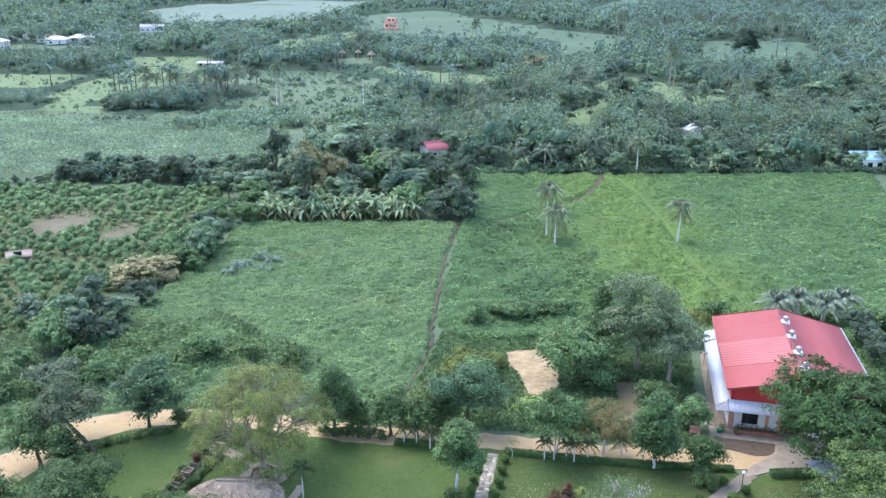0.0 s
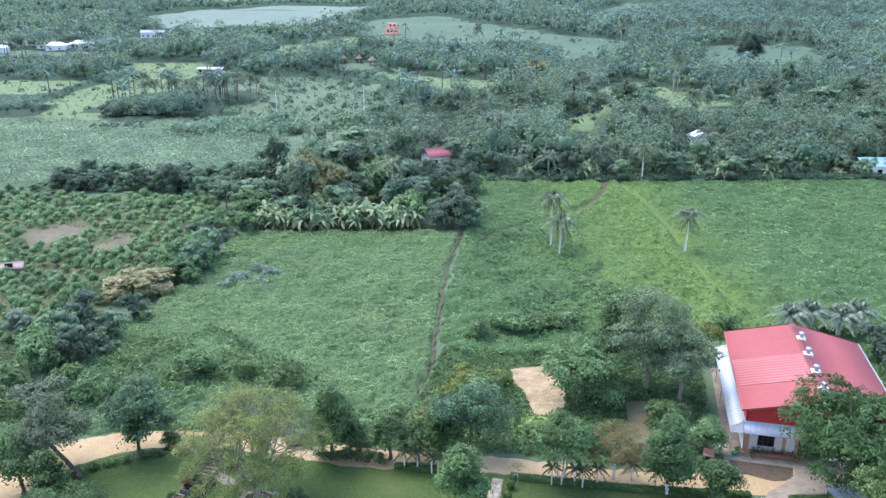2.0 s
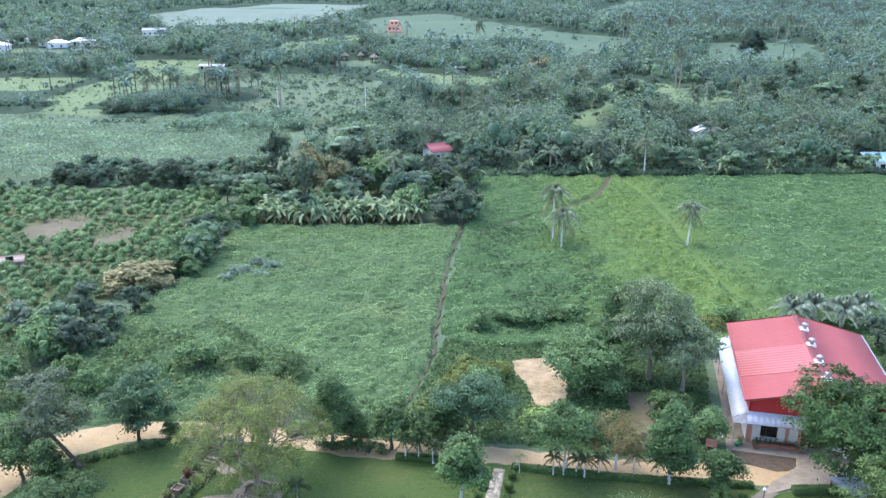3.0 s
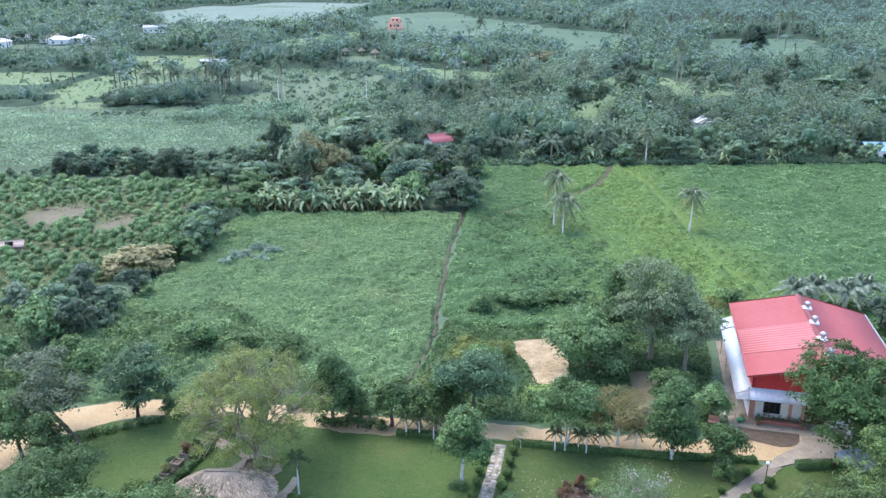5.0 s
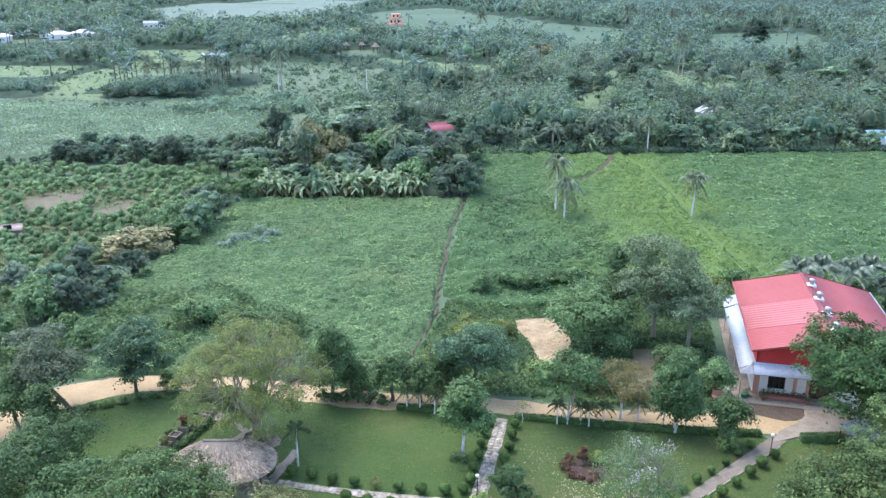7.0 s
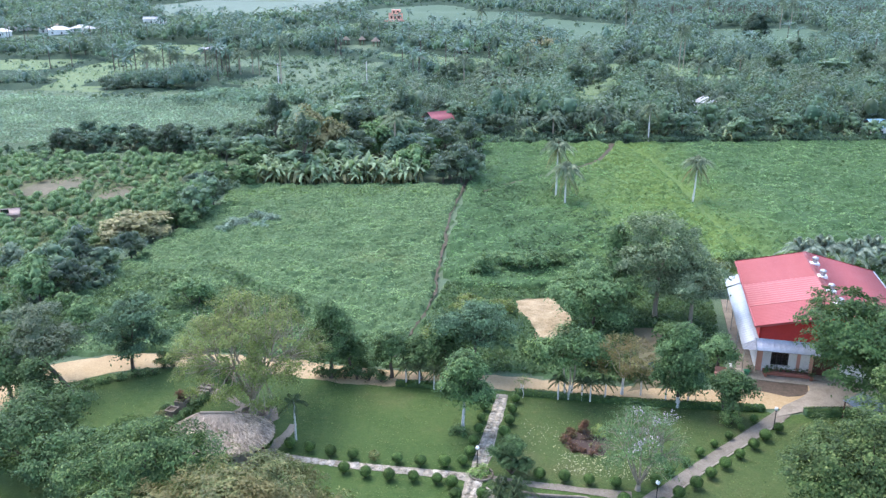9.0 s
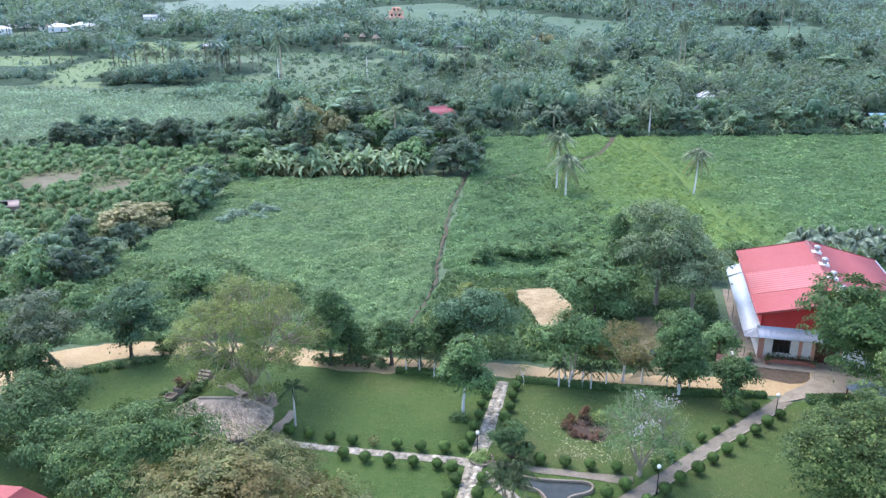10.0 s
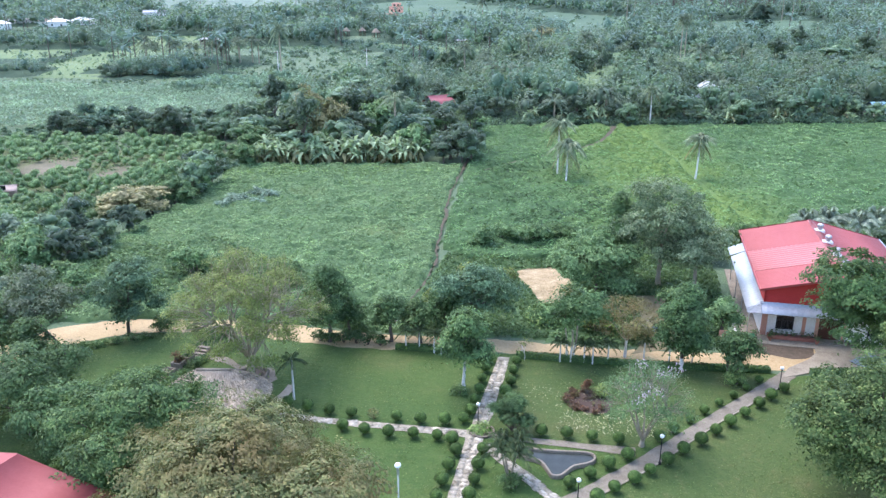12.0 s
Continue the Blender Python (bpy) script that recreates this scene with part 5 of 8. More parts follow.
def dome_tree(name, x, y, hw, z0, z1, fork, n, label, leaf_m, seed, r=0.2, per=120, clump_r=0.7, leaf=0.2, bark=M_PALEBARK, limbs=6, lime=0.0, flowers=0, inner=0.3):
    """A low-forked tree: crooked limbs spread out to a domed, open crown."""
    rng = rng_of(seed)
    root = tagged(new(name), label, "tree")
    root.location = (x, y, ground_z(x, y))
    k = np.arange(n)
    a, q = 2.39996 * k + rng.normal(0, 0.25, n), np.sqrt((k + 0.5) / n)
    zz = z0 + (z1 - z0) * np.sqrt(np.clip(1 - (q * 0.97) ** 2, 0, 1)) * rng.uniform(0.72, 1.03, n)
    T = np.c_[hw * q * np.cos(a), hw * q * np.sin(a), zz]
    low = rng.uniform(size=n) < inner
    T[low, 2] = z0 + (T[low, 2] - z0) * rng.uniform(0.35, 0.75, low.sum())
    top = np.array([0.05, 0, fork])
    pieces = [tube([(0, 0, 0), (0.03, 0.02, fork * 0.5), top], [r * 1.4, r * 1.05, r], 8)]
    group = ((a % (2 * np.pi)) / (2 * np.pi) * limbs).astype(int)
    for g in range(limbs):
        mine = T[group == g]
        if not len(mine):
            continue
        c = mine.mean(0)
        m1 = top + (c - top) * 0.35 + rng.normal(0, 0.12, 3) * hw / 4
        m2 = top + (c - top) * 0.72 + rng.normal(0, 0.16, 3) * hw / 4
        pieces.append(tube([top, (top + m1) / 2 + [0, 0, -0.1], m1, m2], [r * 0.62, r * 0.5, r * 0.42, r * 0.26], 6))
        for t in mine:
            s = m1 if np.linalg.norm(t - m1) < np.linalg.norm(t - m2) else m2
            b = (s + t) / 2 + rng.normal(0, 0.16, 3) * hw / 5
            pieces.append(tube([s, b, t], [r * 0.22, r * 0.13, r * 0.05], 4))
            for _ in range(3):
                e = t + rng.normal(0, 0.55, 3) * hw / 6
                pieces.append(tube([b, (b + e) / 2 + rng.normal(0, 0.08, 3), e], [r * 0.09, r * 0.07, r * 0.03], 3))
    V, Q = join(pieces)
    idx = (V[Q].mean(1)[:, 2] < lime).astype(int)
    child("trunk", mesh_np("trunk", V, [Q], [bark, M_LIME], idx, smooth=True), root)
    i = np.repeat(np.arange(n), per)
    off = rng.normal(size=(len(i), 3)) * clump_r * [0.62, 0.62, 0.3]
    off[:, 2] -= 0.25 * (off[:, 0] ** 2 + off[:, 1] ** 2) / clump_r
    P = T[i] + off
    D = T[i] - [0, 0, z0]
    V, Q = kites(P, leaf, rng, D / np.linalg.norm(D, axis=1, keepdims=True) + [0, 0, 0.5], 0.58, 0.55, 0.25)
    child("crown", mesh_np("crown", V, [Q], leaf_m), root)
    if flowers:
        high = np.flatnonzero(T[:, 2] > np.quantile(T[:, 2], 0.35))
        i = np.repeat(rng.choice(high, max(4, flowers // 40)), 40)
        P = T[i] + rng.normal(size=(len(i), 3)) * [0.26, 0.26, 0.13] + [0, 0, 0.36]
        V, Q = kites(P, 0.12, rng, None, 0, 0.8, 0)
        child("blossom", mesh_np("blossom", V, [Q], L_FLOWER), root, "lilac blossom")
    return root


FRONDS = {}


def frond_mesh(kind, L, start, fall, material, pairs=0, leaf=0.52, key=None):
    """A feather leaf along +x: arched midrib with two rows of leaflets."""
    if key in FRONDS:
        return FRONDS[key]
    rng = rng_of(len(FRONDS) + 700)
    pairs = pairs or (30 if L > 2 else 22)
    s = np.linspace(0, 1, 9)
    X = L * (math.cos(start) * s * (1 - 0.10 * s))
    Z = L * (math.sin(start) * s - fall * s**2.2)
    mid = np.c_[X, 0 * s, Z]
    V0, Q0 = tube(mid, 0.028 * L / 3 * (1.15 - s), 4)
    t = np.repeat(np.linspace(0.12, 0.99, pairs), 2)
    side = np.tile([1.0, -1.0], pairs)
    P = np.c_[np.interp(t, s, X), 0 * t, np.interp(t, s, Z)]
    ll = leaf * L / 3 * (1.15 - np.abs(t - 0.45) * 1.2) * rng.uniform(0.85, 1.15, len(t))
    d = np.c_[0.55 + 0 * t, side * 1.0, -0.45 - 0.5 * t]
    d /= np.linalg.norm(d, axis=1, keepdims=True)
    n = np.c_[0.9 + 0 * t, -0.4 * side, 0 * t] * (0.032 * L / 3 + (0.014 if L > 2 else 0.009))
    V = np.stack([P, P + d * ll[:, None] * 0.45 + n, P + d * ll[:, None] - [0, 0, 0.1], P + d * ll[:, None] * 0.45 - n], 1).reshape(-1, 3)
    Q = np.arange(len(V)).reshape(-1, 4)
    Vj, Qj = join([(V0, Q0), (V, Q)])
    FRONDS[key] = mesh_np("frond", Vj, [Qj], material)
    return FRONDS[key]


def palm(name, x, y, h, L, n, label, material, seed, r=0.12, group="", lime=False, stems=1, curve=0.0, nuts=False, whole=False, up=0.0, dead=0, sag=1.0):
    """A palm: ringed trunk and a head of arching fronds."""
    rng = rng_of(seed)
    root = tagged(new(name), label, "palm", group)
    root.location = (x, y, ground_z(x, y))
    joined = []
    tubes = []
    for s in range(stems):
        a = 2 * np.pi * s / max(1, stems) + seed
        foot = np.array([0.15 * math.cos(a), 0.15 * math.sin(a), 0]) * (stems > 1)
        hh = h * (1 - 0.12 * s / stems)
        head = foot * (5 if stems > 1 else 1) + [curve * hh, 0.3 * curve * hh, hh]
        ts = np.linspace(0, 1, 12)
        pts = foot + (head - foot) * ts[:, None]
        pts[:, 0] += curve * hh * 0.35 * np.sin(ts * np.pi)
        tubes.append(tube(pts, r * (1.25 - 0.45 * ts) * (1 + 0.06 * (np.arange(12) % 2)), 8))
        for k in range(n):
            tier = k / n
            start = radians(78 - 92 * tier + rng.uniform(-8, 8)) + up
            lean = "abc"[min(2, int(tier * 3))]
            fall = (0.55, 0.62, 0.50)[min(2, int(tier * 3))] * sag
            ang = math.degrees(2.39996 * k) + rng.uniform(-12, 12)
            base = {"a": radians(62), "b": radians(30), "c": radians(-2)}[lean] + up
            me = frond_mesh(name, L, base, fall, material, key=(name, round(L, 2), lean, material.name, round(up, 2), sag))
            m = Matrix.Translation(head) @ pose(0, 0, 0, 0, 0, ang) @ pose(0, 0, 0, 0, -math.degrees(start - base) * 0.5, 0)
            if whole:
                co = np.empty(len(me.vertices) * 3, np.float32)
                me.vertices.foreach_get("co", co)
                lo = np.empty(len(me.loops), np.int32)
                me.loops.foreach_get("vertex_index", lo)
                M = np.array(m)
                joined.append((co.reshape(-1, 3) @ M[:3, :3].T + M[:3, 3], lo.reshape(-1, 4)))
            else:
                f = child("frond", me, root)
                f.matrix_local = m
        for k in range(dead):
            f = child("frond", frond_mesh(name, L * 0.9, radians(-38), 0.42, L_DRY, key=(name, round(L, 2), "dead")), root, "withered brown frond")
            f.matrix_local = Matrix.Translation(head - np.array([0, 0, 0.2])) @ pose(0, 0, 0, 0, rng.uniform(-12, 12), 360 * k / dead + rng.uniform(-25, 25))
        if nuts:
            for k in range(7):
                a2 = k * 0.9
                bm = bmesh.new()
                bmesh.ops.create_icosphere(bm, subdivisions=1, radius=0.13)
                bmesh.ops.translate(bm, vec=Vector(head) + Vector((0.22 * math.cos(a2), 0.22 * math.sin(a2), -0.25)), verts=bm.verts)
                part("coconut", bm, L_YELLOW, root)
    V, Q = join(tubes)
    child("trunk", mesh_np("trunk", V, [Q], M_LIME if lime else M_PALEBARK, smooth=True), root)
    if whole:
        V, Q = join(joined)
        child("crown", mesh_np("crown", V, [Q], material), root)
    return root


BLADES = []


def banana_meshes():
    for start, fall, m in ((78, 0.35, L_BANANA), (62, 0.75, L_BANANA), (46, 0.95, L_BANANA), (-20, 0.45, L_DRY)):
        s = np.linspace(0, 1, 7)
        L = 2.1 if m is L_BANANA else 1.5
        X = L * math.cos(radians(start)) * s + L * 0.32 * s * s * (m is L_BANANA)
        Z = L * math.sin(radians(start)) * s - L * fall * s**2.4
        w = 0.25 * np.sin(np.pi * np.clip(s * 0.9 + 0.06, 0, 1)) ** 0.6 * np.array([1, 1, 1.06, 0.9, 1.05, 0.92, 1])
        w[0] = 0.04
        V = np.concatenate([np.c_[X, -w, Z - 0.22 * w], np.c_[X, 0 * w, Z], np.c_[X, w, Z - 0.22 * w]])
        Q = [(a * 7 + i, a * 7 + i + 1, (a + 1) * 7 + i + 1, (a + 1) * 7 + i) for a in (0, 1) for i in range(6)]
        BLADES.append(mesh_np("leaf", V, [np.array(Q)], m))


banana_meshes()


def banana(x, y, seed, scale=1.0, stems=5):
    rng = rng_of(seed)
    root = tagged(new("banana_plant"), "clump of banana plants with broad pale tattered leaves", "banana plant", "bananas at the field edge")
    root.location = (x, y, ground_z(x, y))
    tubes = []
    for s in range(stems):
        a = 2 * np.pi * s / stems + rng.uniform(0, 1)
        out = rng.uniform(0.5, 1.0)
        foot = np.array([out * math.cos(a), out * math.sin(a), 0]) * scale * 0.8
        turn = rng.uniform(0, 360)
        h = rng.uniform(1.0, 2.9) * scale
        head = foot * 1.5 + [0, 0, h]
        tubes.append(tube([foot, (foot + head) / 2, head], np.array([0.16, 0.13, 0.09]) * scale, 7))
        for k in range(9):
            f = child("leaf", BLADES[min(k // 2, 2) if k < 7 else 3], root)
            f.matrix_local = Matrix.Translation(head) @ pose(0, 0, 0, 0, rng.uniform(-14, 12), 137.5 * k + turn + rng.uniform(-30, 30)) @ Matrix.Scale(scale * rng.uniform(0.75, 1.15), 4)
    V, Q = join(tubes)
    child("stem", mesh_np("stem", V, [Q], L_BROWN, smooth=True), root)
    return root


# ---------------------------------------------------------------- clipped bushes, hedge, lamps
def topiary_mesh(seed, dead=False):
    rng = rng_of(seed)
    n = 1500 if not dead else 160
    d = rng.normal(size=(n, 3))
    d /= np.linalg.norm(d, axis=1, keepdims=True)
    r = 0.47 * (1 + 0.03 * np.sin(d[:, 0] * 5 + seed)) * rng.uniform(0.95, 1.03, n)
    P = d * r[:, None] * [1, 1, 1.0]
    P[:, 2] = P[:, 2] * np.where(P[:, 2] > 0, 0.88, 1.05) + 0.56
    taper = np.clip((P[:, 2] + 0.15) / 0.55, 0.45, 1)
    P[:, :2] *= taper[:, None]
    V, Q = kites(P, 0.17 if dead else 0.085, rng, d, 0.62, 0.65, 0)
    bm = bmesh.new()
    bmesh.ops.create_icosphere(bm, subdivisions=2, radius=0.445)
    core = np.array([v.co for v in bm.verts])
    tri = np.array([[v.index for v in f.verts] for f in bm.faces])
    bm.free()
    core[:, 2] = core[:, 2] * np.where(core[:, 2] > 0, 0.88, 1.05) + 0.56
    core[:, :2] *= np.clip((core[:, 2] + 0.15) / 0.55, 0.45, 1)[:, None]
    core[:, 2] += 0.01 * rng.normal(size=len(core))
    if dead:
        return mesh_np("foliage", V, [Q], L_BROWN)
    return mesh_np("foliage", np.concatenate([V, core]), [Q, tri + len(V)], L_TOPIARY)


TOPS = [topiary_mesh(k) for k in range(4)]
TOP_DEAD = topiary_mesh(9, True)
V, Q = tube([(0, 0, 0), (0.02, 0, 0.2), (0, 0, 0.4)], [0.05, 0.045, 0.04], 6)
STEM = mesh_np("stem", V, [Q], M_BARK)


def bush(x, y, k, size=1.0, dead=False):
    root = tagged(new("topiary_bush"), "thin withered garden bush on the lawn" if dead else "dark green clipped ball bush beside the garden path", "bush", "clipped bushes along the paths")
    root.matrix_world = pose(x, y, 0.02, 0, 0, 77 * k) @ Matrix.Scale(size, 4)
    child("stem", STEM, root)
    child("foliage", TOP_DEAD if dead else TOPS[k % 4], root)


ROWS = (
    ((-13.6, 54.1), (-10.2, 53.3), 3), ((-8.5, 52.7), (-6.9, 52.3), 2), ((-3.4, 51.7), (0.1, 51.2), 3), ((1.4, 51.4), (2.0, 52.6), 2), ((2.4, 54.2), (3.9, 61.2), 5),
    ((4.9, 55.4), (6.2, 60.7), 4), ((-7.3, 50.5), (-5.7, 50.0), 2), ((-3.9, 49.7), (-0.4, 49.2), 3), ((0.6, 48.7), (0.8, 47.4), 2), ((0.3, 45.6), (-0.8, 40.6), 4), ((2.7, 47.4), (1.2, 40.6), 5),
    ((7.0, 49.7), (12.2, 48.7), 4), ((15.2, 48.9), (16.5, 50.1), 2), ((18.1, 51.4), (25.3, 57.4), 6), ((26.8, 56.0), (15.0, 46.1), 9), ((13.6, 45.0), (6.8, 40.1), 6), ((12.4, 46.7), (8.1, 43.5), 4),
)
count = 0
for (ax, ay), (bx, by), n in ROWS:
    for k in range(n):
        q = k / max(1, n - 1)
        small = 0.78 if (n == 6 and ax > 18) else 1.0
        jx, jy, js = rng_of(count + 3000).uniform(-1, 1, 3)
        bush(ax + (bx - ax) * q + 0.07 * jx, ay + (by - ay) * q + 0.07 * jy, count, small * (0.92 + 0.11 * js))
        count += 1
bush(-5.2, 52.1, 1, 0.9, dead=True)


def hedge(line, w, h, seed):
    rng = rng_of(seed)
    a, b = np.array(line[0]), np.array(line[1])
    L = np.hypot(*(b - a))
    d, nrm = (b - a) / L, np.array([-(b - a)[1], (b - a)[0]]) / L
    root = tagged(new("hedge"), "low dark green clipped hedge along the road", "hedge", "hedges by the road")
    n = int(L * 170)
    s, u, z = rng.uniform(0, L, n), rng.uniform(-1, 1, n), rng.uniform(0, 1, n)
    face = rng.uniform(size=n)
    u = np.where(face < 0.5, u, np.sign(u))
    z = np.where(face < 0.5, 1.0, z)
    P = np.c_[a + d * s[:, None] + nrm * (u * w / 2)[:, None], 0.03 + z * h + 0.04 * wave(s, u, seed, 0.8)]
    V, Q = kites(P, 0.14, rng, np.c_[nrm * u[:, None], z], 0.35, 0.6, 0)
    child("foliage", mesh_np("foliage", V, [Q], L_TOPIARY), root)
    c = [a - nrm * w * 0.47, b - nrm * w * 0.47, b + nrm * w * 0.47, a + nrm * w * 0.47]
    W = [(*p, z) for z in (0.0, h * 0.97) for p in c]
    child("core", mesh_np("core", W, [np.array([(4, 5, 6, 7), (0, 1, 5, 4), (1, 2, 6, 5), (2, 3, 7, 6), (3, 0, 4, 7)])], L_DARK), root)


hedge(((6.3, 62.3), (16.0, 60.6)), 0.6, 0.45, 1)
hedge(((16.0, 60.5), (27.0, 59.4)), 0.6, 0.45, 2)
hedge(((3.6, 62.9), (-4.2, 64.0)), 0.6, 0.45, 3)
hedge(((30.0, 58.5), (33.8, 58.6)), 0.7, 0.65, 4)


def garden_lamp(x, y, h):
    root = tagged(new("garden_lamp"), "slim dark garden lamp post with a white globe", "lamp", "garden lamps")
    root.location = (x, y, 0.02)
    part("base", cyl_bm((0, 0, 0), (0, 0, 0.18), 0.11, 0.08), M_METAL, root)
    part("post", cyl_bm((0, 0, 0.18), (0, 0, h - 0.2), 0.04, 0.03), M_METAL, root)
    part("collar", cyl_bm((0, 0, h - 0.2), (0, 0, h - 0.12), 0.07, 0.09), M_METAL, root)
    bm = bmesh.new()
    bmesh.ops.create_uvsphere(bm, u_segments=16, v_segments=10, radius=0.15)
    bmesh.ops.translate(bm, vec=(0, 0, h), verts=bm.verts)
    part("globe", bm, M_GLOBE, root, "white glass globe", smooth=True)


for x, y, h in ((14.5, 46.2, 2.15), (2.5, 50.95, 1.85), (26.6, 56.4, 1.9), (8.2, 41.4, 2.1)):
    garden_lamp(x, y, h)


def street_lamp():
    root = tagged(new("street_lamp"), "tall white lamp post with a round white head", "lamp")
    root.location = (-2.15, 32.2, 0.02)
    part("base", box_bm(-0.18, 0.18, -0.18, 0.18, 0, 0.12, 0.02), M_CONC, root)
    part("pole", cyl_bm((0, 0, 0.12), (0, 0, 9.0), 0.055, 0.036), M_LIME, root, "white painted pole")
    part("bracket", box_bm(-0.06, 0.06, -0.08, 0.08, 8.85, 9.2, 0.015), M_STEEL, root)
    bm = bmesh.new()
    bmesh.ops.create_uvsphere(bm, u_segments=18, v_segments=10, radius=0.155)
    for v in bm.verts:
        v.co = Vector((v.co.x, v.co.y, v.co.z * 0.85 + 9.35))
    part("head", bm, M_GLOBE, root, "round white lamp head", smooth=True)


street_lamp()

# ---------------------------------------------------------------- thatched hut and stonework
def thatched_hut():
    root = tagged(new("thatched_hut"), "round-ended open hut with weathered grey thatched roof", "hut")
    root.location = (-16.85, 52.7, 0.02)
    rng = rng_of(5)
    n, rings = 40, 7
    V = []
    for k in range(rings):
        s = k / (rings - 1)
        for a in np.arange(n) * 2 * np.pi / n:
            ex, ey = 3.5 * s + 0.05, 2.9 * s + 0.05
            x = ex * math.cos(a) + math.copysign(1.15 * (1 - 0.55 * s), math.cos(a)) * min(1, abs(math.cos(a)) * 3)
            V.append((x, ey * math.sin(a), 3.75 - 1.75 * s**1.15 + rng.normal(0, 0.03)))
    V = np.array(V)
    low = V[-n:].copy() - [0, 0, 0.22]
    Q = [(a * n + k, (a + 1) * n + k, (a + 1) * n + (k + 1) % n, a * n + (k + 1) % n) for a in range(rings) for k in range(n)]
    roof = child("roof", mesh_np("roof", np.concatenate([V, low]), [np.array(Q)], M_THATCH, smooth=True), root, "weathered grey thatch")
    # straw bundles lying down the slope
    m = 7000
    s, a = np.sqrt(rng.uniform(0.02, 1, m)), rng.uniform(0, 2 * np.pi, m)
    ex, ey = 3.5 * s + 0.05, 2.9 * s + 0.05
    X = ex * np.cos(a) + np.copysign(1.15 * (1 - 0.55 * s), np.cos(a)) * np.minimum(1, np.abs(np.cos(a)) * 3)
    P = np.c_[X, ey * np.sin(a), 3.77 - 1.75 * s**1.15]
    out = np.c_[np.cos(a) * 1.3, np.sin(a), -0.55 + 0 * a]
    V, Q = kites(P, 0.42, rng, out, 0.88, 0.2, 0, along=True)
    child("straw", mesh_np("straw", V, [Q], leafy("thatch_straw", [(0.26, 0.21, 0.15), (0.38, 0.31, 0.23), (0.52, 0.43, 0.33)], rough=0.9, trans=0.0, gain=1.0, grey=0.0)), roof)
    for k in range(8):
        t = 2 * np.pi * (k + 0.5) / 8
        part("post", cyl_bm((3.2 * math.cos(t), 2.2 * math.sin(t), 0), (3.2 * math.cos(t), 2.2 * math.sin(t), 2.25), 0.08, 0.07, 8), M_WOOD, root)
    part("ridge", cyl_bm((-1.3, 0, 3.80), (1.3, 0, 3.78), 0.10, 0.10, 8), M_THATCH, root)
    part("floor", cyl_bm((0, 0, 0), (0, 0, 0.12), 3.2, 3.2, 24), M_CONC, root)


thatched_hut()


def block_ring(cx, cy, r, n, h, d, root, name="stone", seed=0):
    rng = rng_of(seed)
    for k in range(n):
        a = 2 * np.pi * k / n
        w = 2 * np.pi * r / n * (0.94 if n > 8 else 1.16)
        b = part(name, box_bm(-d / 2, d / 2, -w / 2, w / 2, 0, h * rng.uniform(0.9, 1.1), 0.03), M_STONE, root)
        b.matrix_local = pose(cx + r * math.cos(a), cy + r * math.sin(a), 0, 0, 0, math.degrees(a))


ring = tagged(new("tree_planter"), "low six-sided grey stone planter round the old tree", "planter")
ring.location = (-15.7, 58.8, 0.02)
block_ring(0, 0, 1.2, 6, 0.34, 0.14, ring)
sheet("paving", [(-18.0, 58.9), (-16.8, 60.7), (-14.2, 60.2), (-13.5, 58.2), (-15.0, 56.7), (-17.0, 57.2)], 0.045, M_STONE, "grey stone paving round the tree planter", "paving", jag=0.1)
sheet("planter_soil", [(-16.7, 58.8), (-16.2, 59.6), (-15.2, 59.7), (-14.7, 58.8), (-15.2, 57.9), (-16.3, 58.0)], 0.2, M_SOIL, "dark soil in the round planter", "soil", jag=0.05, kind="stuff")
PLANTERS = ((-23.35, 56.1, 0.6), (-22.95, 57.3, 0.65), (-22.5, 58.6, 0.75), (-22.05, 59.9, 0.85), (-21.65, 61.15, 0.8))
for x, y, h in PLANTERS:
    box = tagged(new("stone_planter"), "square grey concrete planter in a stepped row", "planter", "stepped stone planters")
    box.matrix_world = pose(x, y, 0.02, 0, 0, -18)
    for b in ((-0.45, 0.45, -0.45, -0.34), (-0.45, 0.45, 0.34, 0.45), (-0.45, -0.34, -0.34, 0.34), (0.34, 0.45, -0.34, 0.34)):
        part("side", box_bm(*b, 0, h, 0.012), M_STONE, box)
    part("soil", box_bm(-0.34, 0.34, -0.34, 0.34, 0.05, h - 0.12), M_SOIL, box)
for k in range(4):
    st = tagged(new("stone_step"), "long grey stone garden step", "step", "garden steps")
    part("slab", box_bm(-0.6, 0.6, -0.16, 0.16, 0, 0.15 + 0.14 * k, 0.02), M_STONE, st)
    st.matrix_world = pose(-21.25 + 0.13 * k, 62.2 + 0.36 * k, 0.02, 0, 0, -18)


def shrub(name, x, y, hw, h, m, label, seed, clumps=60, per=14, leaf=0.16, clump_r=0.22, group="", zlift=0.0, category="shrub"):
    rng = rng_of(seed)
    root = tagged(new(name), label, category, group)
    root.location = (x, y, ground_z(x, y) + zlift)
    lobes = lobes_of(rng, hw, 0.12 * h, h, 6, 0.9)
    V, Q = join(limbs_to(rng, (0, 0, 0.0), [l[:3] for l in lobes], 0.03 + 0.02 * hw, 4))
    child("stem", mesh_np("stem", V, [Q], M_BARK), root)
    V, Q = crown_leaves(rng, lobes, clumps, per, clump_r, leaf)
    child("foliage", mesh_np("foliage", V, [Q], m), root)


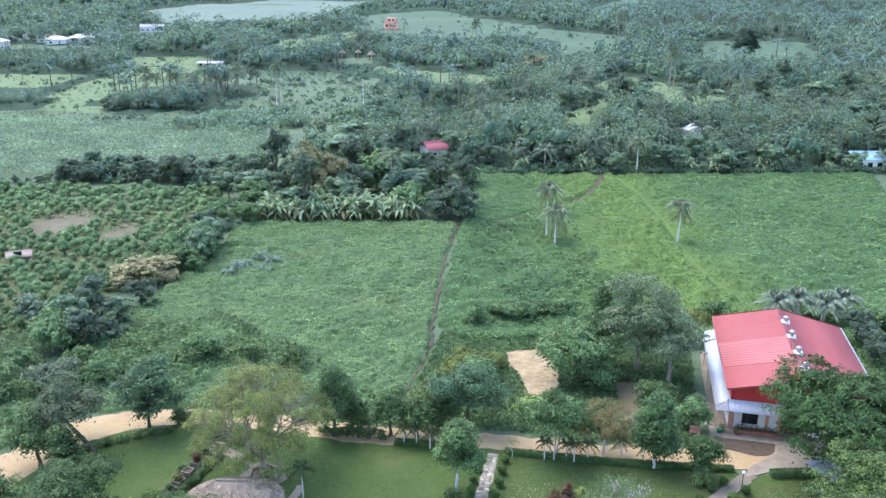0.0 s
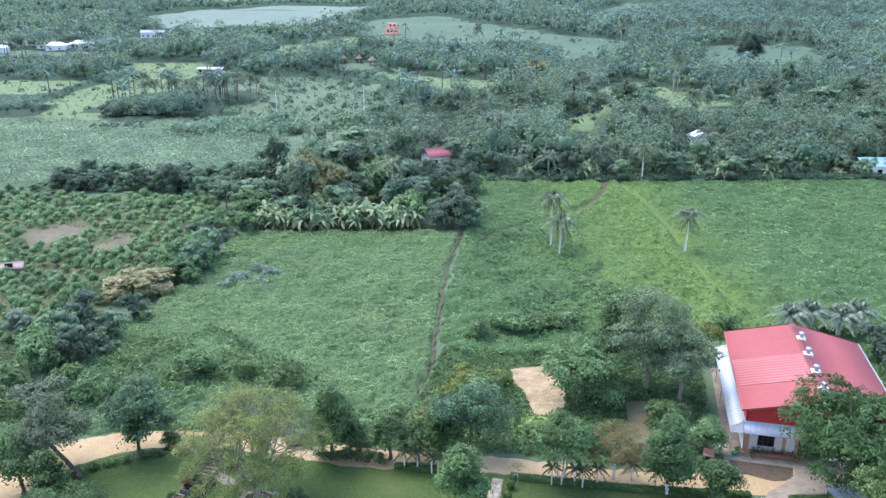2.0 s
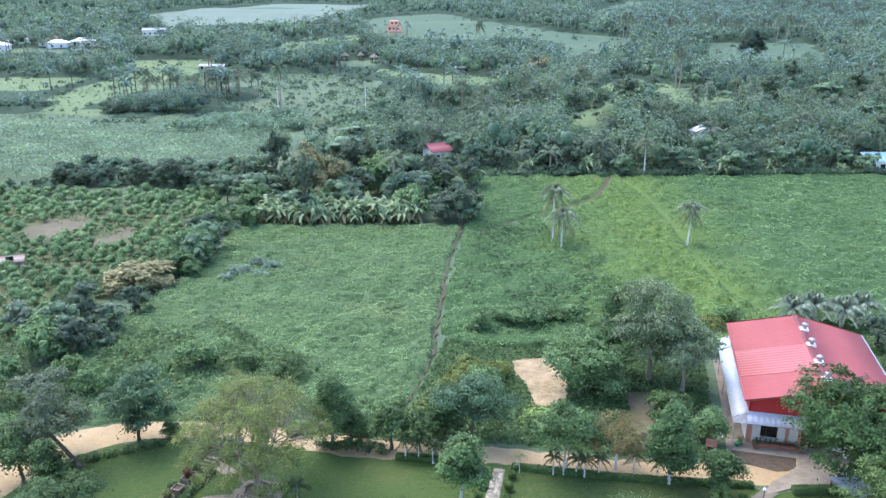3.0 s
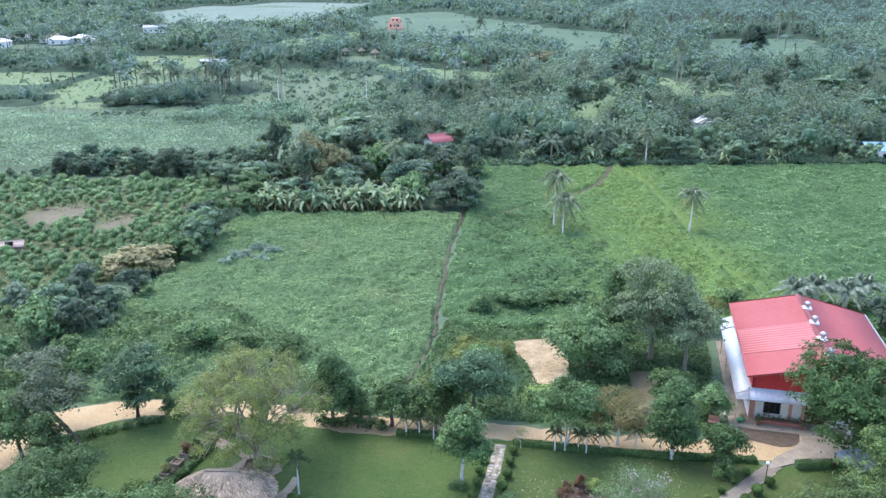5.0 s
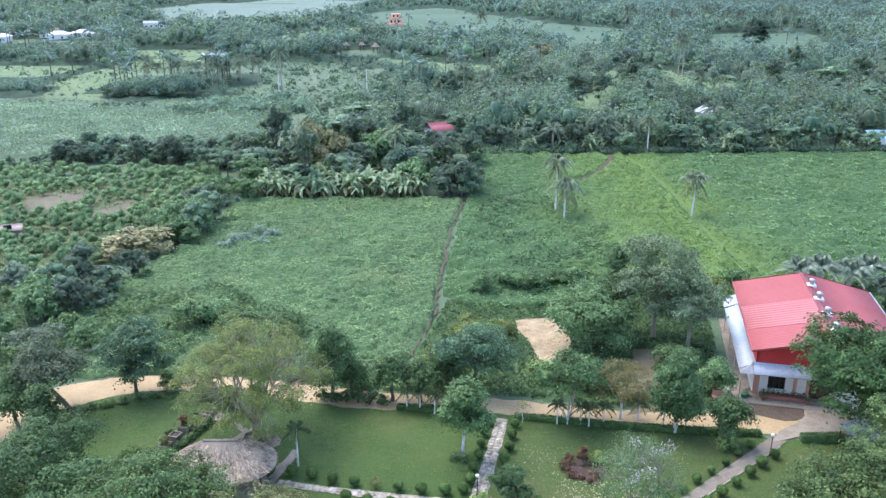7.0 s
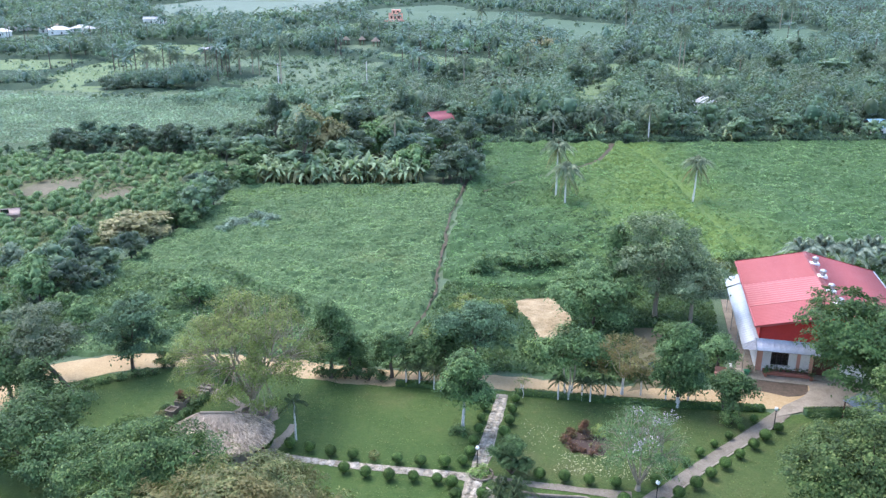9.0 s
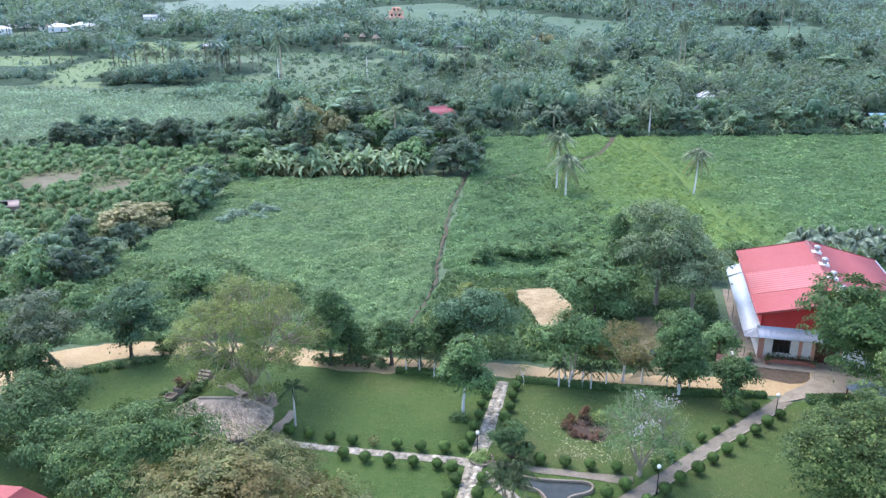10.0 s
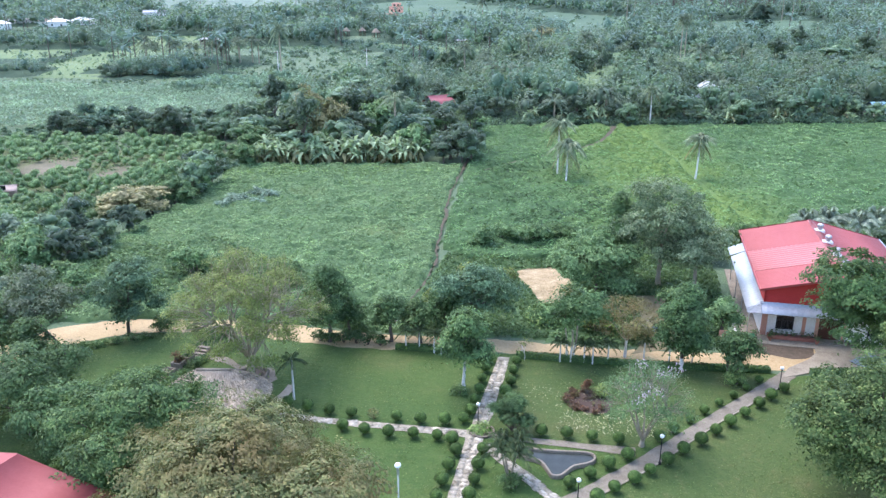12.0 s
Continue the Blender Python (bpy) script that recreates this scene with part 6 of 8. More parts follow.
shrub("shrub", -22.05, 59.9, 0.36, 1.0, L_RED, "small reddish conical shrub in a stone planter", 61, 50, zlift=0.72)
shrub("shrub", -21.65, 61.15, 0.32, 0.5, L_DARK, "dark small shrub in a stone planter", 62, 36, zlift=0.66)
shrub("shrub", -22.95, 57.3, 0.38, 0.7, L_BROWN, "thin brownish shrub in a stone planter", 63, 36, zlift=0.5)
shrub("shrub", -23.35, 56.1, 0.3, 0.5, L_DARK, "dark small shrub in a stone planter", 68, 30, zlift=0.45)
shrub("shrub", -23.2, 59.2, 0.4, 0.75, L_MID, "small green shrub behind the stone planters", 69, 40)
for k in range(7):
    shrub("shrub", -22.25 + 0.27 * k, 56.4 + 0.86 * k, 0.5, 0.55, L_DARK, "low dark green plants along the stone planters", 640 + k, 60, group="plants along the planters")
shrub("shrub", -19.6, 64.6, 1.6, 2.0, L_MID, "leafy shrub by the garden steps", 66, 160)
shrub("shrub", -21.8, 65.6, 1.3, 2.3, L_LIGHT, "light green shrub by the garden steps", 67, 130)
for k, (x, y) in enumerate(((-26.2, 67.6), (-25.2, 67.4))):
    shrub("shrub", x, y, 0.8, 1.8, L_DARK, "dark rounded shrub at the roadside", 70 + k, 120, group="roadside shrubs")
for k in range(7):
    shrub("shrub", -34.5 + 1.3 * k, 62.6 + 0.62 * k, 0.7, 0.55, L_MID, "low green plants along the lawn edge", 80 + k, 40, group="lawn edge plants")
shrub("shrub", 5.0, 50.4, 1.85, 2.9, L_DARK, "dense dark green shrub at the path crossing", 95, 420, 20)
shrub("shrub", 2.75, 50.2, 0.8, 0.55, L_LIGHT, "low round planting at the path crossing", 96, 60, 14)
shrub("shrub", 4.3, 43.6, 0.9, 1.0, L_MID, "leafy plant at the foot of the palms", 97, 80)
shrub("shrub", 12.3, 55.3, 0.6, 0.9, L_YELLOW, "yellow-green shrub beside the flower bed", 98, 60)
shrub("shrub", 11.2, 55.6, 0.3, 1.5, L_RED, "slim reddish shrub in the flower bed", 99, 36)
shrub("shrub", 23.4, 57.3, 1.0, 0.9, L_LIGHT, "light green shrub under a small tree", 100, 110)
shrub("shrub", 1.3, 56.0, 0.8, 0.5, L_MID, "low plants round the limewashed trunk", 101, 60)
sheet("flower_bed", [(9.5, 55.6), (9.7, 54.0), (10.6, 52.9), (12.1, 52.8), (13.0, 54.2), (12.8, 55.6), (11.4, 56.4)], 0.05, M_BEDSOIL, "dark maroon soil flower bed in the lawn", "flower bed", jag=0.2, seed=11)
for k in range(15):
    a = radians(80 + 15 * k)
    q = rng_of(1200 + k)
    shrub("shrub", 11.15 + 1.5 * math.cos(a) + q.uniform(-0.3, 0.3), 54.6 + 1.6 * math.sin(a) + q.uniform(-0.3, 0.3), q.uniform(0.2, 0.34), q.uniform(0.15, 0.3), L_RED, "low red-leaved plant edging the flower bed", 110 + k, 26, 10, 0.12, 0.12, group="red bed plants")
for k in range(10):
    q = rng_of(1300 + k)
    shrub("shrub", 11.1 + q.uniform(-1.0, 1.0), 54.5 + q.uniform(-1.0, 1.0), 0.22, 0.2, L_BROWN if k % 2 else L_RED, "tiny withered plant in the flower bed", 1310 + k, 12, 8, 0.1, 0.1, group="withered bed plants")
tufts("fallen_petals", [(6.5, 60.5), (20, 58.5), (20, 53), (14.5, 49.5), (7.5, 50.2), (5.5, 55)], 2400, 0.13, L_LITTER, "pale petals scattered over the lawn", 57, 0.02, clump=4.0, up=4.0)
tufts("fallen_petals", [(9, 53.2), (15, 52.5), (15.5, 49.2), (8, 50.4)], 550, 0.12, L_LITTER, "pale petals below the flowering tree", 48, 0.02, up=4.0)


# ---------------------------------------------------------------- small things by the hall and the crossing
for k in range(9):
    q = rng_of(900 + k)
    p = HALL @ Vector((1.2 + 0.42 * k, -0.2, 0.4))
    shrub("planter_plant", p.x, p.y, q.uniform(0.16, 0.3), q.uniform(0.3, 0.6), (L_DARK, L_MID, L_GREY)[k % 3], "small leafy plant in the brick planter", 910 + k, 14, 10, 0.11, 0.1, group="planter plants", zlift=0.36, category="plant")


def pot(x, y, r, h, m, label, z=0.12):
    root = tagged(new("plant_pot"), label, "pot", "pots by the hall")
    root.location = (x, y, z)
    bm = cyl_bm((0, 0, 0), (0, 0, h), r * 0.7, r, 14)
    part("pot_body", bm, m, root)
    part("pot_rim", cyl_bm((0, 0, h), (0, 0, h + 0.04), r * 1.08, r * 1.08, 14), m, root)
    rng = rng_of(int(x * 10))
    V, Q = kites(rng.normal(size=(90, 3)) * [r, r, 0.12] + [0, 0, h + 0.25], 0.16, rng, rng.normal(size=(90, 3)) + [0, 0, 0.6], 0.4, 0.4, 0)
    child("foliage", mesh_np("foliage", V, [Q], L_MID), root, "green leaves")


for u, v, r, m, label in ((1.05, -0.85, 0.16, M_BRICK, "small clay pot with a green plant"), (4.95, -0.75, 0.18, M_BRICK, "clay pot with a leafy plant"), (8.9, -0.6, 0.2, M_WHITE, "white pot with a leafy plant"), (-0.2, -0.4, 0.22, M_STONE, "grey pot with a leafy plant")):
    p = HALL @ Vector((u, v, 0))
    pot(p.x, p.y, r, 0.3, m, label)
basket = tagged(new("basket"), "green plastic basket at the hall corner", "basket")
basket.matrix_world = HALL @ pose(-0.55, -0.75, 0.12)
M_GREENP = surface("green_plastic", [(0.02, 0.16, 0.08), (0.03, 0.20, 0.10), (0.04, 0.24, 0.13)], 2.0, 8.0, rough=0.4, bump=0.0)
part("basket_body", cyl_bm((0, 0, 0), (0, 0, 0.32), 0.2, 0.27, 14), M_GREENP, basket)
part("basket_rim", cyl_bm((0, 0, 0.32), (0, 0, 0.36), 0.3, 0.3, 14), M_GREENP, basket)
for k in range(11):
    q = rng_of(940 + k)
    p = HALL @ Vector((-1.75 + q.uniform(-0.06, 0.06), 0.2 + 0.42 * k, 0))
    bm = bmesh.new()
    bmesh.ops.create_icosphere(bm, subdivisions=2, radius=0.13)
    for v in bm.verts:
        v.co = Vector((v.co.x * q.uniform(0.95, 1.1), v.co.y * q.uniform(0.95, 1.1), v.co.z * 0.75 + 0.08))
    me = bpy.data.meshes.new("edging_stone")
    bm.to_mesh(me)
    bm.free()
    me.materials.append(M_LIME if k % 3 else M_STONE)
    ob = tagged(new("edging_stone", me), "whitewashed stone edging the hall walkway" if k % 3 else "grey stone edging the hall walkway", "stone", "edging stones")
    ob.location = (p.x, p.y, 0.0)
sign = tagged(new("sign_board"), "small blue sign board on a short post", "sign")
sign.location = (19.2, 66.6, 0.05)
part("post", box_bm(-0.03, 0.03, -0.03, 0.03, 0, 0.5), M_STEEL, sign)
part("board", box_bm(-0.24, 0.24, -0.055, -0.035, 0.35, 0.85, 0.005), surface("blue_sign_paint", [(0.10, 0.18, 0.42), (0.13, 0.22, 0.48), (0.16, 0.26, 0.52)], 2.0, 9.0, rough=0.5, bump=0.0), sign)
for k in range(3):
    part("lettering_bar", box_bm(-0.16, 0.16, -0.062, -0.057, 0.45 + 0.13 * k, 0.50 + 0.13 * k), M_WHITE, sign)
# the bench form is made up; only a small pinkish object is known
pinkish_prop = tagged(new("garden_bench"), "small bench shape standing in for an unclear salmon object under the tree", "bench")
pinkish_prop.matrix_world = pose(25.2, 65.3, 0.05, 0, 0, -20)
part("seat", box_bm(-0.5, 0.5, -0.25, 0.25, 0.35, 0.45, 0.02), M_PINK, pinkish_prop)
for x in (-0.4, 0.3):
    part("leg", box_bm(x, x + 0.1, -0.2, 0.2, 0, 0.35, 0.01), M_PINK, pinkish_prop)
part("backrest", box_bm(-0.5, 0.5, 0.17, 0.25, 0.45, 0.95, 0.02), M_PINK, pinkish_prop)
bed = tagged(new("round_planter"), "low round brick planter at the path crossing", "planter")
bed.location = (2.75, 50.25, 0.05)
block_ring(0, 0, 0.85, 14, 0.16, 0.14, bed, "brick", 12)
open_tree("sapling", 35.0, 62.0, 1.7, "thin leafless sapling standing by the drive", L_YELLOW, 331, levels=2, r=0.035, first=0.6, per=2, clump_r=0.15, leaf=0.12)
# ---------------------------------------------------------------- garden and roadside trees
plant_tree("tree", -32.6, 62.6, 3.9, 2.2, 8.4, "tall dark tree with a leaning trunk by the road", L_GREY, 201, clumps=420, per=18, leaf=0.24, r=0.2, lean=(-1.6, 0.3), shift=(-2.2, 0.6), n_lobes=12)
plant_tree("tree", -36.5, 60.2, 2.8, 1.0, 6.4, "dark leafy tree on the road bend", L_DARK, 202, clumps=260, per=18, leaf=0.24)
plant_tree("tree", -33.2, 58.6, 2.0, 0.6, 5.6, "dark leafy tree beside the lawn", L_DARK, 203, clumps=200, per=18, leaf=0.24)
plant_tree("tree", -28.8, 66.9, 3.2, 1.3, 7.9, "spreading dark green tree at the road's edge", L_BLUE, 204, clumps=420, per=18, leaf=0.24, r=0.15, flat=0.45, n_lobes=14, shift=(0.4, 0))
dome_tree("tree", -15.8, 58.8, 6.2, 3.4, 11.0, 1.7, 135, "old open-crowned tree with thin yellow-green leaves", L_YELLOW, 205, r=0.29, per=250, clump_r=0.66, leaf=0.165, limbs=9)
plant_tree("tree", -10.2, 65.4, 2.1, 0.8, 8.2, "dark conical tree by the road", L_DARK, 206, clumps=360, per=18, leaf=0.22, n_lobes=12, flat=0.5)
plant_tree("tree", -8.6, 66.4, 1.7, 0.5, 4.6, "dark tree behind the hedge", L_DARK, 207, clumps=180, per=16, leaf=0.24)
plant_tree("tree", -4.7, 65.4, 1.5, 0.9, 4.8, "small dark green tree behind the hedge", L_DARK, 208, clumps=190, per=16, leaf=0.24)
plant_tree("tree", -2.1, 65.2, 1.9, 1.0, 4.5, "small spreading tree behind the hedge", L_MID, 209, clumps=220, per=16, leaf=0.24, flat=0.5)
plant_tree("tree", 0.3, 66.4, 1.9, 1.0, 5.0, "small green tree behind the hedge", L_MID, 210, clumps=220, per=16, leaf=0.24)
plant_tree("tree", 2.9, 66.8, 3.9, 1.4, 7.2, "broad blue-green spreading tree over the road", L_BLUE, 211, clumps=520, per=20, leaf=0.22, n_lobes=14, flat=0.5, r=0.15)
plant_tree("tree", 1.6, 56.5, 2.1, 2.1, 7.3, "round leafy tree with a limewashed trunk on the lawn", L_MID, 212, clumps=430, per=18, leaf=0.22, lime=2.4, r=0.12, n_lobes=12)
plant_tree("tree", 10.8, 61.6, 3.4, 2.9, 7.0, "dark green tree with several limewashed stems", L_DARK, 213, clumps=420, per=15, leaf=0.24, lime=1.6, stems=3, r=0.12, bark=M_PALEBARK)
dome_tree("tree", 15.6, 62.2, 2.5, 2.0, 6.0, 1.6, 34, "thin pale tree with sparse brownish leaves", L_BROWN, 214, r=0.11, per=110, clump_r=0.5, leaf=0.17, limbs=5, lime=1.3)
plant_tree("tree", 19.8, 60.0, 2.05, 0.9, 7.9, "dense dark green columnar tree by the hedge", L_DARK, 215, clumps=620, per=20, leaf=0.22, n_lobes=14, lime=1.0, flat=1.0)
plant_tree("tree", 25.2, 66.0, 1.7, 0.9, 4.2, "green rounded tree beside the hall", L_FRESH, 216, clumps=200, per=18, leaf=0.22, flat=0.5)
plant_tree("tree", 23.6, 58.3, 1.75, 1.0, 4.3, "small dark green tree at the end of the hedge", L_DARK, 217, clumps=230, per=18, leaf=0.22, stems=3)
plant_tree("tree", 22.6, 78.6, 5.2, 3.0, 12.4, "tall grey-green tree with pale limbs behind the hall", L_SAGE, 218, bark=M_PALEBARK, clumps=820, per=22, leaf=0.24, n_lobes=16, r=0.24, clump_r=0.6)
plant_tree("tree", 25.6, 76.0, 3.7, 2.4, 9.6, "grey-green tree overhanging the hall canopy", L_SAGE, 219, bark=M_PALEBARK, clumps=500, per=22, leaf=0.24, n_lobes=12, r=0.2, clump_r=0.6, shift=(-0.3, 0))
plant_tree("tree", 15.6, 76.4, 4.9, 0.9, 7.0, "broad leafy tree beside the sand patch", L_FRESH, 220, clumps=700, per=22, leaf=0.26, n_lobes=14, clump_r=0.6)
plant_tree("tree", 18.4, 80.5, 2.4, 2.0, 10.4, "slim dark tree behind the broad trees", L_DARK, 221, clumps=260, per=18, leaf=0.3)
plant_tree("tree", 22.5, 70.5, 2.0, 0.3, 3.4, "low dense green tree under the tall trees", L_MID, 222, clumps=200, per=16, leaf=0.28)
plant_tree("tree", 36.9, 57.6, 7.9, 3.3, 10.4, "wide flat-crowned rain tree in front of the hall", L_RAIN, 223, clumps=2300, per=22, leaf=0.27, n_lobes=30, flat=0.34, r=0.3, shift=(0.2, -0.2), lean=(-0.6, 0))
plant_tree("tree", 28.5, 36.5, 4.2, 0.1, 6.4, "bushy dark green tree beside the garden lawn", L_TIPS, 234, clumps=700, per=34, leaf=0.19, n_lobes=14, r=0.15)
plant_tree("tree", 26.6, 41.6, 5.9, 0.4, 9.8, "large leafy tree with pale green tips beside the lawn", L_TIPS, 224, clumps=1500, per=40, leaf=0.19, n_lobes=26, r=0.25, flat=0.7)
plant_tree("tree", 33.5, 48.5, 5.0, 1.0, 9.0, "large green tree near the drive", L_TIPS, 225, clumps=800, per=28, leaf=0.18, n_lobes=14, r=0.22, flat=0.6)
plant_tree("tree", -18.3, 42.6, 5.6, 1.5, 8.9, "big dark green spreading tree beside the thatched hut", L_DEEP, 226, clumps=1250, per=42, leaf=0.185, n_lobes=26, r=0.28, flat=0.5)
plant_tree("tree", -11.2, 35.0, 9.2, 2.0, 9.9, "big broad tree with olive and browning leaves", L_BROWN, 227, clumps=4600, per=22, leaf=0.18, clump_r=0.40, n_lobes=20, r=0.3, flat=0.7)
plant_tree("tree", -29.5, 50.0, 4.4, 0.8, 7.0, "dark green tree on the garden's west side", L_DARK, 228, clumps=700, per=18, leaf=0.22, n_lobes=14)
plant_tree("tree", -24.6, 47.0, 3.4, 0.8, 6.0, "dark green tree behind the low red roof", L_DARK, 229, clumps=480, per=18, leaf=0.22, n_lobes=10)
plant_tree("tree", -36.5, 51.5, 3.6, 0.5, 6.0, "dense tree by the road's lower bend", L_DARK, 230, clumps=420, per=18, leaf=0.24)
dome_tree("tree", 13.8, 48.4, 3.0, 2.5, 6.6, 0.5, 70, "flowering tree with lilac blossom and pale stems", L_FRESH, 231, r=0.17, per=80, clump_r=0.62, leaf=0.15, limbs=7, flowers=420, inner=0.4)
for k, (x, y, h) in enumerate(((9.9, 61.3, 1.9), (11.9, 61.1, 1.8), (12.6, 60.9, 1.9), (13.9, 61.0, 1.9), (17.2, 62.0, 1.7), (19.0, 60.7, 1.8), (20.9, 60.6, 1.8), (-3.3, 63.7, 1.9), (-2.1, 63.5, 2.0), (-0.8, 63.1, 1.9), (-0.2, 62.9, 1.9))):
    palm("small_palm", x, y, h, 1.15, 15, "small palm with a limewashed stem along the hedge", L_PALM, 300 + k, r=0.06, group="small palms along the hedge", lime=True)
open_tree("sapling", 6.9, 61.6, 1.9, "thin pale sapling beside the hedge", L_YELLOW, 330, levels=3, r=0.05, first=0.5, per=6, clump_r=0.2, leaf=0.14, lime=1.2)
palm("palm", -11.6, 55.0, 3.4, 1.5, 13, "slim garden palm with a pale trunk on the lawn", L_PALM, 320, r=0.07, lime=True)
palm("palm", 4.3, 44.9, 2.4, 1.7, 15, "clump of feathery palms with several stems", L_PALM, 321, r=0.06, stems=4, up=0.25)
palm("coconut_palm", 19.6, 124.0, 5.8, 3.7, 52, "tall coconut palm standing in the field", L_COCO, 322, r=0.12, sag=1.3, lime=True, nuts=True, up=0.34, dead=7, group="field palms")
palm("coconut_palm", 18.7, 128.0, 8.8, 3.5, 48, "tall coconut palm standing in the field", L_COCO, 323, r=0.12, sag=1.3, lime=True, nuts=True, up=0.34, dead=6, group="field palms")
palm("coconut_palm", 40.6, 125.5, 6.6, 3.2, 50, "slender leaning coconut palm in the field", L_COCO, 324, r=0.12, sag=1.3, lime=True, curve=0.03, up=0.45, dead=8, group="field palms")
palm("coconut_palm", 45.0, 173.5, 7.6, 2.7, 24, "coconut palm at the far field edge", L_COCO, 325, r=0.13, sag=1.3, lime=True, dead=6, group="field palms")
palm("coconut_palm", -9.0, 150.0, 9.6, 3.9, 20, "coconut palm with yellowing fronds among trees", L_COCO, 326, r=0.2, group="field palms")
for k, (x, y) in enumerate(((47.0, 93.5), (50.0, 92.0), (53.0, 93.5), (44.0, 92.5))):
    palm("oil_palm", x, y, 2.9, 3.6, 30, "short stout palm with long grey-green fronds behind the hall", L_OILPALM, 340 + k, r=0.25, up=0.2, sag=0.95, group="palms behind the hall")

for k in range(6):
    shrub("shrub", -5.6 - 1.1 * k, 64.6 + 0.2 * k, 0.75, 1.2, L_DARK, "dark shrub under the roadside trees", 350 + k, 40, 16, 0.2, 0.25, group="roadside shrubs")
# ---------------------------------------------------------------- scrub in the near field
for k, (x, y, hw, h, m) in enumerate((
    (4.7, 91.5, 1.7, 2.9, L_FRESH), (8.0, 94.5, 2.0, 2.2, L_FRESH), (11.0, 93.0, 2.2, 2.6, L_FRESH), (14.0, 94.0, 2.2, 2.4, L_MID), (16.8, 95.2, 1.8, 2.4, L_FRESH),
    (1.5, 76.5, 2.4, 2.4, L_YELLOW), (4.6, 76.8, 2.2, 2.7, L_FRESH), (-0.6, 72.0, 2.2, 2.2, L_YELLOW), (6.2, 80.0, 1.9, 1.5, L_YELLOW), (3.0, 81.0, 2.3, 1.2, L_YELLOW),
    (9.8, 69.5, 2.2, 1.8, L_LIGHT), (14.0, 67.5, 2.0, 1.9, L_YELLOW), (17.5, 66.0, 1.6, 1.6, L_BROWN), (-27.2, 81.5, 2.6, 3.6, L_FRESH), (-22.5, 80.5, 2.0, 2.6, L_MID), (-16.8, 79.0, 1.8, 2.8, L_MID),
    (27.5, 92.5, 0.9, 2.2, L_MID), (36.5, 93.5, 2.2, 2.6, L_MID), (33.5, 92.0, 1.8, 1.9, L_YELLOW), (-4.8, 71.0, 1.2, 2.2, L_MID), (30.5, 86.5, 2.2, 2.8, L_FRESH), (54.5, 86.0, 2.6, 4.6, L_MID), (58, 83, 3, 5, L_GREY),
    (-37.0, 76.0, 2.6, 3.4, L_FRESH), (-41.5, 74.0, 2.8, 3.6, L_GREY), (-47, 72, 3, 4, L_FRESH), (-40.5, 79.5, 2.2, 2.8, L_MID),
)):
    shrub("shrub", x, y, hw, h, m, "bushy green scrub growing in the field" if y > 80 else "overgrown shrub beside the road", 400 + k, int(34 * hw * hw), 16, 0.33, 0.45, group="field scrub")
for k in range(9):
    rr = rng_of(500 + k)
    shrub("shrub", -28.5 + rr.uniform(-3, 3), 113.5 + rr.uniform(-4, 4), 1.3, 1.3, L_PALE, "pale silvery bush in the fallow field", 440 + k, 60, 14, 0.3, 0.4, group="silvery field bushes")

# ---------------------------------------------------------------- stock of trees for the woods


def stock_tree(seed, hw, z0, z1, m, clumps, per, leaf, flat=0.7, n=8, name="tree", core=0.68):
    ob = plant_tree(name, 0, -300 - seed, hw, z0, z1, "", m, seed, n_lobes=n, core=core, clumps=int(clumps * 0.6), per=int(per * 0.75), clump_r=0.6 if hw > 1.5 else 0.36, leaf=leaf * (1.05 if hw > 1.5 else 0.85), flat=flat)
    return ob


def place(ob, x, y, turn, sx, sz, label, group, sink=0.1):
    m = pose(x, y, ground_z(x, y) - sink, 0, 0, turn) @ Matrix.Diagonal((sx, sx, sz, 1))
    c = copy_thing(ob, m)
    return tagged(c, label, "tree", group)


L_ORCH = leafy("fruit_tree_leaves", [(0.045, 0.085, 0.03), (0.066, 0.115, 0.04), (0.092, 0.14, 0.05)], gain=2.6, grey=0.12, haze_sheen=0.2)
L_ORCH2 = leafy("pale_fruit_tree_leaves", [(0.055, 0.10, 0.035), (0.08, 0.13, 0.045), (0.105, 0.15, 0.055)], gain=2.4, grey=0.12, haze_sheen=0.2)


def ball_tree(seed, hw, h, m, n, leaf):
    """A small fruit tree with a rounded, lumpy crown close over the ground."""
    rng = rng_of(seed)
    root = tagged(new("fruit_tree"), "", "tree")
    root.location = (0, -300 - seed, 0)
    zc = h * 0.58
    lobes = [(0.42 * hw * math.cos(2.1 * k), 0.42 * hw * math.sin(2.1 * k), zc + (0.25 if k % 2 else -0.18) * hw, hw * 0.62, hw * 0.62, h * 0.27) for k in range(3)] + [(0, 0, zc + 0.2 * h, hw * 0.55, hw * 0.55, h * 0.24)]
    pick = rng.integers(len(lobes), size=n)
    d = rng.normal(size=(n, 3))
    d[:, 2] = d[:, 2] * 0.8 + 0.25
    d /= np.linalg.norm(d, axis=1, keepdims=True)
    l = np.array(lobes)[pick]
    leaves = kites(l[:, :3] + d * l[:, 3:] * rng.uniform(0.85, 1.15, n)[:, None], leaf * 1.2, rng, d + [0, 0, 0.2], 0.42, 0.55, 0.15)
    V, Q = join([leaves, inner_mass(lobes, 0.8)])
    child("crown", mesh_np("crown", V, [Q], m), root)
    V, Q = tube([(0, 0, 0), (0.02, 0, h * 0.5)], [0.09, 0.06], 6)
    child("trunk", mesh_np("trunk", V, [Q], M_BARK, smooth=True), root)
    return root


